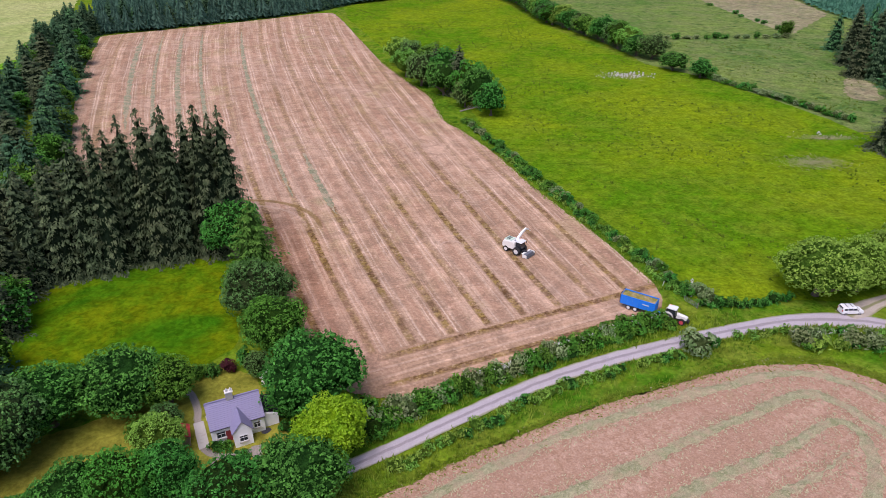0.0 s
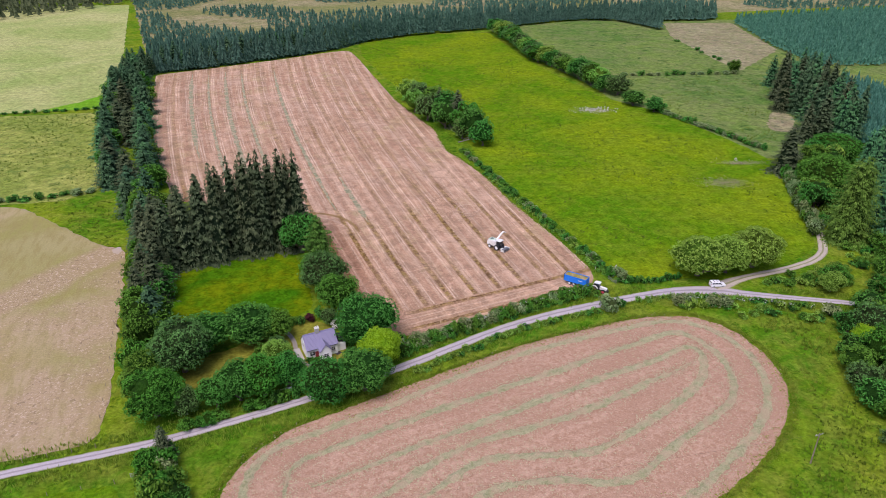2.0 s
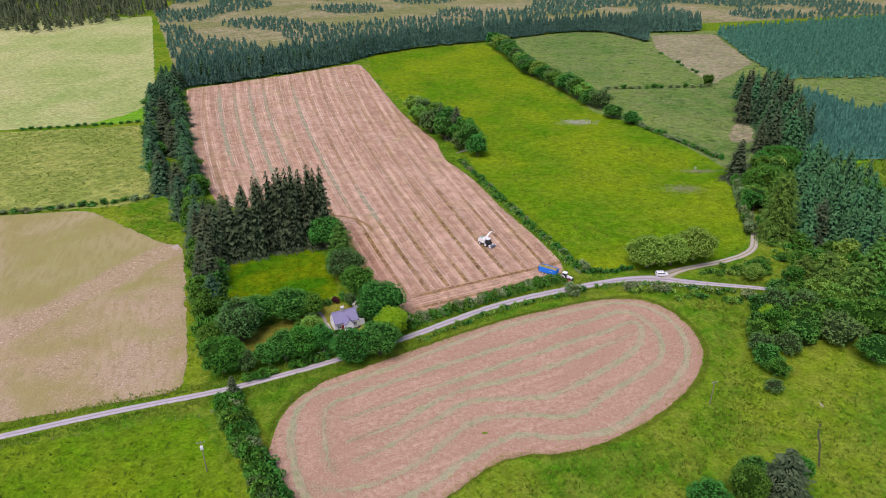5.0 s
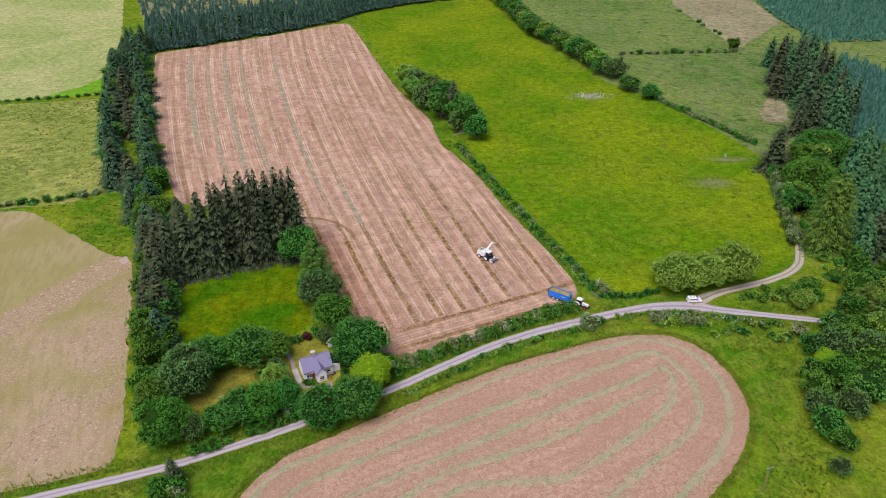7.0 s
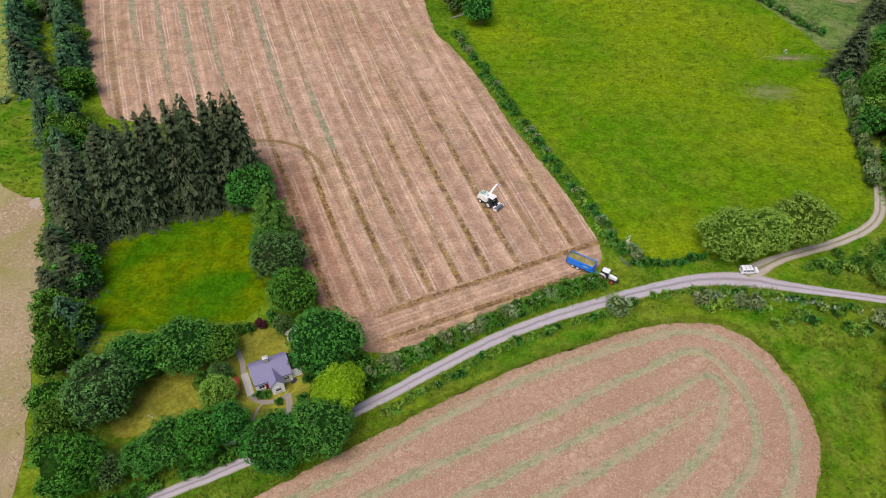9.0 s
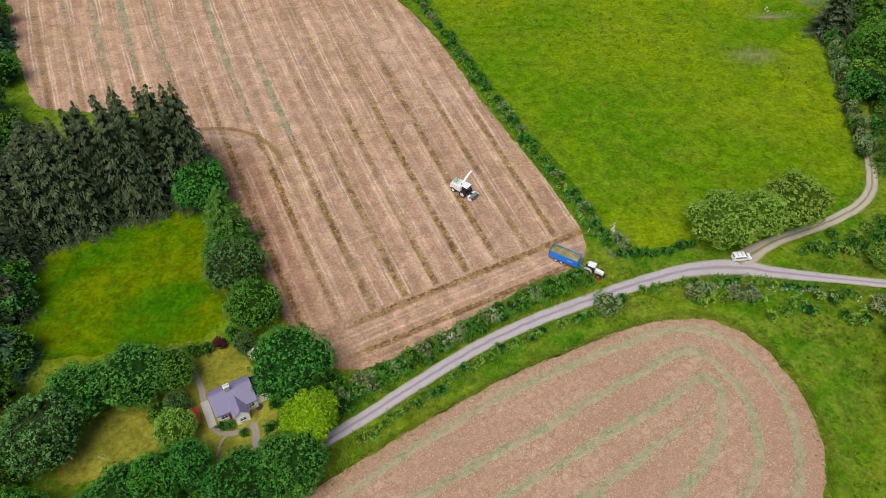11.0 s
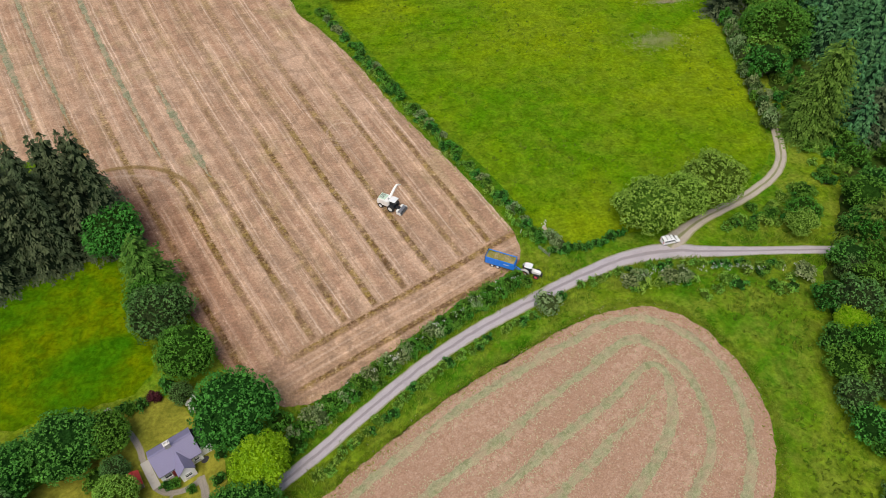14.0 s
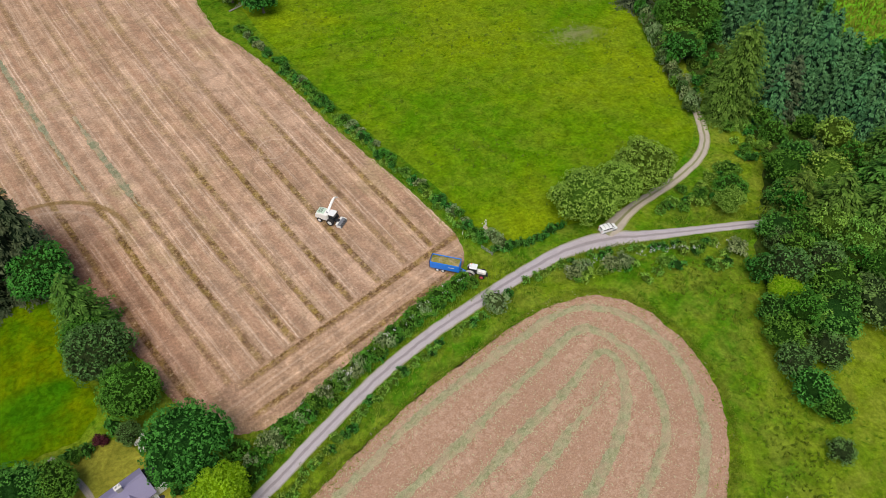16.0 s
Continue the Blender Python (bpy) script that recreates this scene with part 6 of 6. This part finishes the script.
# ---- tractor, trailer, harvester, van ----
def tractor(x, y, deg):
    ob = thing("tractor", turned(x, y, deg), "off-white farm tractor with red wheels and a white cab roof", "tractor")
    for s in (-1, 1):
        wheel(ob, -0.9, s * 0.95, 0.92, 0.62, M_REDRIM, "large rear tyre", s)
        wheel(ob, 1.75, s * 0.88, 0.66, 0.46, M_REDRIM, "front tyre", s)
        bm = bmesh.new()
        n = 9
        vs = []
        for i in range(n):
            a = radians(15 + 150 * i / (n - 1))
            vs.append([bm.verts.new((-0.9 + math.cos(a) * 1.05, s * q, 0.92 + math.sin(a) * 1.05)) for q in (0.62, 1.3)])
        fs = [bm.faces.new((vs[i][0], vs[i][1], vs[i + 1][1], vs[i + 1][0])) for i in range(n - 1)]
        bmesh.ops.solidify(bm, geom=fs, thickness=0.05)
        part("mudguard", bm, M_CREAM, ob, "off-white rear mudguard")
        one("mirror", M_BLACK, ob, "", box, (0.75, s * 1.2, 2.1), (0.06, 0.2, 0.35))
        one("headlight", M_WHITERIM, ob, "", box, (2.56, s * 0.28, 1.32), (0.06, 0.22, 0.14))
    bm = bmesh.new()
    prism(bm, [(0.5, 0.85), (2.5, 0.85), (2.55, 1.35), (2.3, 1.55), (0.5, 1.75)], -0.42, 0.42)
    bmesh.ops.bevel(bm, geom=bm.edges[:], offset=0.06, segments=2, affect="EDGES")
    part("bonnet", bm, M_CREAM, ob, "off-white sloping bonnet")
    one("grille", M_BLACK, ob, "black front grille", box, (2.55, 0, 1.08), (0.06, 0.6, 0.4))
    one("chassis", M_BLACK, ob, "", box, (0.5, 0, 0.72), (3.8, 0.55, 0.4), None, 0.04)
    one("front_weight", M_BLACK, ob, "", box, (2.78, 0, 0.72), (0.4, 0.9, 0.45), None, 0.05)
    one("cab_glass", M_CAB, ob, "tinted cab windows", box, (-0.35, 0, 1.95), (1.5, 1.4, 1.25), None, 0.05, 0.9)
    for sx in (-1.06, 0.36):
        for s in (-1, 1):
            one("cab_post", M_BLACK, ob, "", rod, (sx, s * 0.69, 1.35), (-0.35 + (sx + 0.35) * 0.92, s * 0.64, 2.6), 0.05)
    one("roof", M_WHITERIM, ob, "white cab roof", box, (-0.35, 0, 2.68), (1.75, 1.6, 0.22), None, 0.09)
    one("exhaust", M_STEEL, ob, "", rod, (0.6, -0.45, 1.6), (0.6, -0.45, 2.75), 0.06)
    one("beacon", M_LAMP, ob, "amber beacon", rod, (-0.9, 0.5, 2.78), (-0.9, 0.5, 2.98), 0.08)
    one("drawbar", M_STEEL, ob, "", box, (-1.9, 0, 0.6), (0.9, 0.2, 0.12))


def trailer(x, y, deg):
    ob = thing("silage_trailer", turned(x, y, deg), "tall bright blue silage trailer heaped with chopped green grass", "trailer")
    L, W, z0, z1 = 6.6, 2.4, 1.05, 2.9
    one("floor", M_BLUE, ob, "", box, (0, 0, z0 + 0.05), (L, W, 0.1))
    for s in (-1, 1):
        bm = bmesh.new()
        box(bm, (0, s * W / 2, (z0 + z1) / 2), (L, 0.07, z1 - z0))
        p = part("side_panel", bm, M_BLUE, ob, "blue steel side panel")
        for i in range(7):
            one("rib", M_BLUE, p, "", box, (-L / 2 + 0.25 + i * (L - 0.5) / 6, s * (W / 2 + 0.06), (z0 + z1) / 2), (0.1, 0.09, z1 - z0 - 0.05))
        one("top_rail", M_BLUE, p, "", box, (0, s * (W / 2 + 0.02), z1 + 0.03), (L + 0.1, 0.16, 0.1), None, 0.02)
        one("label_bar", M_WHITERIM, p, "pale lettering bar", box, (1.6, s * (W / 2 + 0.115), 2.2), (1.3, 0.012, 0.2))
        for wx in (-1.65, -0.35):
            wheel(ob, wx, s * 0.98, 0.56, 0.46, M_WHITERIM, "trailer tyre", s)
        one("tail_light", M_REDLENS, ob, "", box, (-L / 2 - 0.06, s * 1.0, 0.95), (0.05, 0.25, 0.12))
    one("front_panel", M_BLUE, ob, "blue front panel", box, (L / 2, 0, (z0 + z1) / 2 + 0.1), (0.07, W, z1 - z0 + 0.2))
    g = one("tailgate", M_BLUE, ob, "blue tailgate with dark frame", box, (-L / 2 - 0.05, 0, (z0 + z1) / 2), (0.08, W, z1 - z0))
    for s in (-1, 1):
        one("arm", M_BLACK, g, "", rod, (-L / 2 - 0.12, s * W / 2, z0 + 0.1), (-L / 2 - 0.12, s * W / 2, z1 + 0.25), 0.06)
    one("cross_bar", M_BLACK, g, "", rod, (-L / 2 - 0.12, -W / 2, z1 + 0.25), (-L / 2 - 0.12, W / 2, z1 + 0.25), 0.06)
    bm = bmesh.new()
    n, m = 22, 9
    grid = [[bm.verts.new((-L / 2 + 0.06 + (L - 0.12) * i / n, -W / 2 + 0.05 + (W - 0.1) * j / m, z1 - 0.12 + 0.34 * math.sin(math.pi * j / m) * math.sin(math.pi * (i + 1) / (n + 2)) ** 0.5 + 0.16 * noise.noise((i * 0.7, j * 0.9, 2.0)))) for j in range(m + 1)] for i in range(n + 1)]
    for i in range(n):
        for j in range(m):
            bm.faces.new((grid[i][j], grid[i + 1][j], grid[i + 1][j + 1], grid[i][j + 1]))
    part("load", bm, M_SILAGE, ob, "heaped chopped green grass")
    one("chassis", M_BLUE, ob, "", box, (0.3, 0, 0.85), (6.2, 0.9, 0.28), None, 0.03)
    one("axle", M_STEEL, ob, "", rod, (-1.65, -0.9, 0.56), (-1.65, 0.9, 0.56), 0.08)
    one("axle", M_STEEL, ob, "", rod, (-0.35, -0.9, 0.56), (-0.35, 0.9, 0.56), 0.08)
    bm = bmesh.new()
    for s in (-1, 1):
        rod(bm, (L / 2 - 0.2, s * 0.5, 0.8), (L / 2 + 1.3, 0, 0.65), 0.08)
    part("drawbar", bm, M_BLUE, ob)


def harvester(x, y, deg, spout):
    ob = thing("forage_harvester", turned(x, y, deg), "white self-propelled forage harvester with a raised curved spout", "harvester")
    for s in (-1, 1):
        wheel(ob, 1.0, s * 1.2, 0.95, 0.7, M_WHITERIM, "large front tyre", s)
        wheel(ob, -1.9, s * 1.1, 0.7, 0.5, M_WHITERIM, "rear tyre", s)
        one("mirror", M_BLACK, ob, "", box, (1.95, s * 1.15, 2.7), (0.06, 0.22, 0.4))
    bm = bmesh.new()
    prism(bm, [(-3.0, 1.0), (0.4, 1.0), (0.4, 2.75), (-1.2, 2.85), (-2.7, 2.6), (-3.05, 1.9)], -1.2, 1.2)
    bmesh.ops.bevel(bm, geom=bm.edges[:], offset=0.14, segments=2, affect="EDGES")
    part("body", bm, M_CREAM, ob, "off-white engine housing")
    lid = one("engine_cover", M_SAGE, ob, "pale green engine cover", box, (-1.7, 0, 2.8), (1.9, 1.9, 0.2), None, 0.07)
    for i in range(5):
        one("louvre", M_BLACK, lid, "", box, (-2.3 + i * 0.22, 0, 2.92), (0.08, 1.4, 0.03))
    one("chassis", M_BLACK, ob, "", box, (-0.5, 0, 0.95), (4.4, 1.5, 0.4), None, 0.04)
    one("cab_glass", M_CAB, ob, "tinted cab windows", box, (1.15, 0, 2.2), (1.4, 1.75, 1.5), None, 0.08, 0.92)
    one("roof", M_WHITERIM, ob, "white rounded cab roof", box, (1.15, 0, 3.08), (1.8, 2.0, 0.26), None, 0.11)
    one("beacon", M_LAMP, ob, "amber beacon", rod, (0.6, 0.7, 3.2), (0.6, 0.7, 3.4), 0.08)
    # pick-up head
    head = one("pickup_head", M_STEEL, ob, "grey pick-up head", box, (3.25, 0, 0.62), (0.8, 3.0, 0.5), None, 0.06)
    one("hood", M_CREAM, head, "pale guard", box, (2.75, 0, 1.0), (0.5, 2.9, 0.12), None, 0.03)
    one("reel", M_BLACK, head, "dark toothed reel", rod, (3.75, -1.4, 0.42), (3.75, 1.4, 0.42), 0.26, None, 10)
    for i in range(14):
        one("tine", M_STEEL, head, "", box, (3.78, -1.3 + i * 0.2, 0.42), (0.62, 0.03, 0.62), Euler((0, radians(i * 23), 0)).to_matrix())
    for s in (-1, 1):
        one("end_plate", M_CREAM, head, "white end plate", box, (3.4, s * 1.52, 0.62), (1.2, 0.08, 0.75), None, 0.03)
    one("feeder", M_BLACK, head, "", box, (2.4, 0, 0.85), (1.1, 0.9, 0.6), None, 0.05)
    # the spout swings out over the side
    bm = bmesh.new()
    a = radians(spout)
    base = Vector((0.0, 0.0, 2.75))
    pts = []
    for i in range(11):
        t = i / 10
        d = 4.2 * t
        pts.append(base + Vector((math.cos(a) * d, math.sin(a) * d, 1.9 * math.sin(min(1.0, t * 1.15) * math.pi / 2) - 0.55 * max(0, t - 0.8) / 0.2)))
    side = Vector((-math.sin(a), math.cos(a), 0))
    rings = []
    for i, p in enumerate(pts):
        w, h = 0.30 - 0.010 * i, 0.26 - 0.010 * i
        rings.append([bm.verts.new(p + side * u * w + Vector((0, 0, v * h))) for u, v in ((-1, -1), (1, -1), (1, 1), (-1, 1))])
    for i in range(10):
        for j in range(4):
            bm.faces.new((rings[i][j], rings[i][(j + 1) % 4], rings[i + 1][(j + 1) % 4], rings[i + 1][j]))
    bm.faces.new(rings[0])
    bm.faces.new(rings[-1][::-1])
    bmesh.ops.recalc_face_normals(bm, faces=bm.faces)
    sp = part("spout", bm, M_CREAM, ob, "long off-white discharge spout")
    tip = pts[-1] + Vector((math.cos(a) * 0.3, math.sin(a) * 0.3, -0.25))
    one("flap", M_CREAM, sp, "", box, tip, (0.7, 0.4, 0.08), Euler((0, radians(35), a)).to_matrix())
    one("turntable", M_STEEL, ob, "", rod, (0, 0, 2.6), (0, 0, 2.95), 0.42, None, 14)


M_VANWHITE = plain("white_van_paint", (0.86, 0.86, 0.85), 0.35, 0, 0.05)


def van(x, y, deg):
    ob = thing("parked_van", turned(x, y, deg), "small white van parked at the road fork", "van")
    bm = bmesh.new()
    prism(bm, [(-2.15, 0.35), (2.15, 0.35), (2.2, 0.75), (2.05, 0.98), (1.25, 1.1), (0.55, 1.72), (-1.9, 1.78), (-2.15, 1.5)], -0.85, 0.85)
    bmesh.ops.bevel(bm, geom=bm.edges[:], offset=0.08, segments=2, affect="EDGES")
    part("body", bm, M_VANWHITE, ob, "white painted body")
    for s in (-1, 1):
        for wx in (-1.35, 1.38):
            wheel(ob, wx, s * 0.76, 0.33, 0.2, M_STEEL, "car tyre", s)
        one("side_window", M_CAB, ob, "dark side window", box, (0.25, s * 0.855, 1.34), (0.75, 0.02, 0.42))
        one("side_window", M_CAB, ob, "dark side window", box, (-0.65, s * 0.855, 1.36), (0.8, 0.02, 0.42))
        one("side_window", M_CAB, ob, "dark side window", box, (-1.5, s * 0.855, 1.36), (0.6, 0.02, 0.40))
        one("headlight", M_WHITERIM, ob, "", box, (2.13, s * 0.6, 0.82), (0.1, 0.3, 0.16))
        one("tail_light", M_REDLENS, ob, "", box, (-2.16, s * 0.72, 1.1), (0.05, 0.16, 0.4))
        one("mirror", M_BLACK, ob, "", box, (0.75, s * 0.98, 1.15), (0.12, 0.18, 0.14))
    one("windscreen", M_CAB, ob, "dark windscreen", box, (0.93, 0, 1.44), (0.9, 1.42, 0.03), Euler((0, radians(41.5), 0)).to_matrix())
    one("rear_window", M_CAB, ob, "dark rear window", box, (-2.10, 0, 1.5), (0.03, 1.2, 0.4), Euler((0, radians(12), 0)).to_matrix())
    one("bumper", M_BLACK, ob, "", box, (2.16, 0, 0.45), (0.12, 1.6, 0.2), None, 0.04)
    one("roof_bar", M_BLACK, ob, "", box, (-0.2, 0, 1.83), (0.06, 1.4, 0.05))
    one("roof_bar", M_BLACK, ob, "", box, (-1.2, 0, 1.83), (0.06, 1.4, 0.05))


trailer(33.6, 30.3, -33)
tractor(39.2, 26.7, -33)
harvester(12.0, 53.6, -41, 88)
van(73.8, 29.4, 4)


# ---- poles and wires ----
def pole(x, y, h, deg, label, transformer=False):
    ob = thing("utility_pole", turned(x, y, deg), label, "utility pole", "overhead line")
    one("post", M_WOOD, ob, "weathered timber post", rod, (0, 0, -0.3), (0, 0, h), 0.15, 0.1, 10)
    arm = one("cross_arm", M_STEEL, ob, "", box, (0, 0, h - 0.3), (1.9, 0.12, 0.12))
    for k in (-0.8, 0, 0.8):
        one("insulator", M_PALESTONE, arm, "", rod, (k, 0, h - 0.24), (k, 0, h), 0.06, 0.04, 8)
    if transformer:
        one("transformer", M_WHITERIM, ob, "pale grey transformer", box, (0, -0.4, h - 1.6), (0.7, 0.55, 1.0), None, 0.06)
        one("bracket", M_STEEL, ob, "", box, (0, -0.2, h - 2.1), (0.9, 0.6, 0.08))


pole(-58.9, -65.0, 9.3, 20, "timber utility pole with a pale transformer, in pasture", True)
pole(68.1, -40.0, 7.6, 20, "slender timber utility pole in rough grass")


def wire(a, b, sag):
    bm = bmesh.new()
    p = [Vector(a).lerp(Vector(b), i / 12) - Vector((0, 0, sag * (1 - (i / 6 - 1) ** 2))) for i in range(13)]
    for i in range(12):
        rod(bm, p[i], p[i + 1], 0.012, None, 4)
    tagged(part("overhead_wire", bm, M_BLACK), "thin dark overhead electric wire between poles", "wire", "overhead line")


wire((-58.9, -65.0, 9.28), (68.1, -40.0, 7.58), 1.6)


# ---- fences, gate, stones, dead wood ----
def post(x, y, h, mat=None, lean=0.0):
    bm = bmesh.new()
    rod(bm, (0, 0, -0.2), (lean, 0, h), 0.07, 0.06, 7)
    ob = tagged(part("fence_post", bm, mat or M_WOOD), "weathered round timber fence post", "fence post", "field fence posts")
    ob.matrix_basis = Matrix.Translation((x, y, 0))


for x, y in smooth_line([(-122, -50.6), (-98, -43.8), (-75, -36.4)], 4.0):
    post(x, y, 1.1)
for x, y in smooth_line([(-76.5, -33), (-82, -16), (-91.5, 10), (-105, 46)], 5.0):
    post(x, y, 1.15, None, 0.05)
for x, y in smooth_line([(-118, -59.5), (-90, -52.2), (-67, -46)], 5.0):
    post(x, y, 1.0)
post(40.6, 39.0, 1.3, M_PALESTONE, 0.25)
post(45.2, 30.8, 1.3)
post(38.8, 25.6, 1.3)


def field_gate(x, y, deg, swing):
    ob = thing("field_gate", turned(x, y, deg), "grey tubular steel field gate standing open", "gate")
    for i in range(5):
        one("bar", M_STEEL, ob, "", rod, (0, 0, 0.25 + i * 0.22), (3.4, 0, 0.25 + i * 0.22), 0.025)
    for k in (0.03, 1.7, 3.37):
        one("upright", M_STEEL, ob, "", rod, (k, 0, 0.2), (k, 0, 1.2), 0.03)


field_gate(45.0, 30.6, 118, 0)
field_gate(-64.5, -44.6, 20, 0)


def stone(mesh, x, y, s, group, label):
    ob = new("stone", mesh)
    ob.matrix_basis = Matrix.LocRotScale((x, y, s * 0.22), Euler(tuple(rng.uniform(0, 6.28, 3))), Vector((s, s * rng.uniform(0.6, 1.0), s * rng.uniform(0.5, 0.8))))
    tagged(ob, label, "stone", group)


M_FIELDSTONE = plain("weathered_field_stone", (0.50, 0.47, 0.41), 0.95, 0, 0.25, 2.0)


def stone_mesh(k):
    bm = bmesh.new()
    bmesh.ops.create_icosphere(bm, subdivisions=1, radius=0.5)
    for v in bm.verts:
        v.co *= 1 + 0.45 * noise.noise(v.co * 2.2 + Vector((k * 7.0, 0, 0)))
    me = bpy.data.meshes.new("stone")
    bm.to_mesh(me)
    bm.free()
    me.materials.append(M_FIELDSTONE)
    return me


STONES = [stone_mesh(k) for k in range(4)]
for i in range(110):
    x, y = 73 + rng.normal() * 5.0, 214.5 + rng.normal() * 3.0
    stone(STONES[i % 4], x, y, rng.uniform(0.35, 1.15), "scattered pale stones in the pasture", "pale weathered stone lying in pasture grass")
for i in range(22):
    stone(STONES[i % 4], 46.3 + rng.normal() * 0.5 + 0.35 * (i % 5), 39.0 + rng.normal() * 1.6, rng.uniform(0.25, 0.75), "stone heap by the hedge", "pale stone in a small heap by a hedge")
for i in range(8):
    stone(STONES[i % 4], -57.5 + rng.normal() * 0.7, -12.5 + rng.normal() * 0.5, rng.uniform(0.2, 0.45), "garden stones", "pale stone on the lawn")
for i in range(9):
    stone(STONES[i % 4], 117 + rng.normal() * 2.6, 136 + rng.normal() * 2.0, rng.uniform(0.3, 0.8), "stones in the pasture corner", "pale stone in a pasture corner")
M_EARTH = plain("bare_earth_soil", (0.40, 0.32, 0.24), 0.95, 0, 0.2, 1.0)
patch("bare_earth", [(45.2, 36.2), (47, 36.5), (48, 40), (47.4, 42.5), (46, 41.5), (45.6, 39)], 0.07, M_EARTH, "small patch of bare trodden earth", "ground", 0.4, 0.4)
patch("bare_earth", [(-113.5, 52.5), (-110, 55), (-106.5, 54.5), (-105.5, 50), (-107, 46), (-108.5, 49.5)], 0.06, M_EARTH, "bare trodden earth at a field corner", "ground", 0.6, 0.9)
patch("bare_earth", [(112, 134), (122, 133), (124, 131), (113, 131.5)], 0.06, M_HEATH, "bare earth track at the pasture corner", "ground", 0.6, 0.5)
patch("bare_earth", [(96.5, -36), (99, -36.5), (99, -41), (97.5, -44), (96.5, -41)], 0.05, M_HEATH, "bare muddy streamside", "ground", 0.6, 0.6)
patch("bare_earth", [(66, -80), (70, -77.5), (73, -79.5), (69, -83)], 0.05, M_HEATH, "bare muddy ground by a tree", "ground", 0.5, 0.6)


M_DEADWOOD = plain("dead_wood", (0.24, 0.205, 0.17), 0.9, 0, 0.2)
M_MUD = plain("wet_mud", (0.05, 0.05, 0.02), 0.9, 0, 0.2)
ribbon("stream", [(94, -47.5), (91.4, -51.5), (90.2, -55), (87.4, -60.5), (86.6, -62.5)], 0.45, 0.03, M_MUD, "narrow dark stream ditch through rough grass", "stream", 0.8, 0.0)


def dead_tree():
    ob = thing("fallen_tree", turned(4.0, 160.5, 10), "fallen grey dead tree with bare branches", "dead tree")
    bm = bmesh.new()
    rod(bm, (-3.0, 0, 0.3), (4.5, 0.6, 1.6), 0.28, 0.1, 8)
    part("trunk", bm, M_DEADWOOD, ob, "grey fallen trunk")
    for i in range(7):
        bm = bmesh.new()
        a = rng.uniform(-1.3, 1.3)
        x = -1 + i * 0.75
        rod(bm, (x, 0.2, 0.6 + i * 0.12), (x + 1.2, 0.2 + 1.8 * math.sin(a), 0.8 + 1.8 * abs(math.cos(a))), 0.09, 0.025, 6)
        part("branch", bm, M_DEADWOOD, ob)


dead_tree()
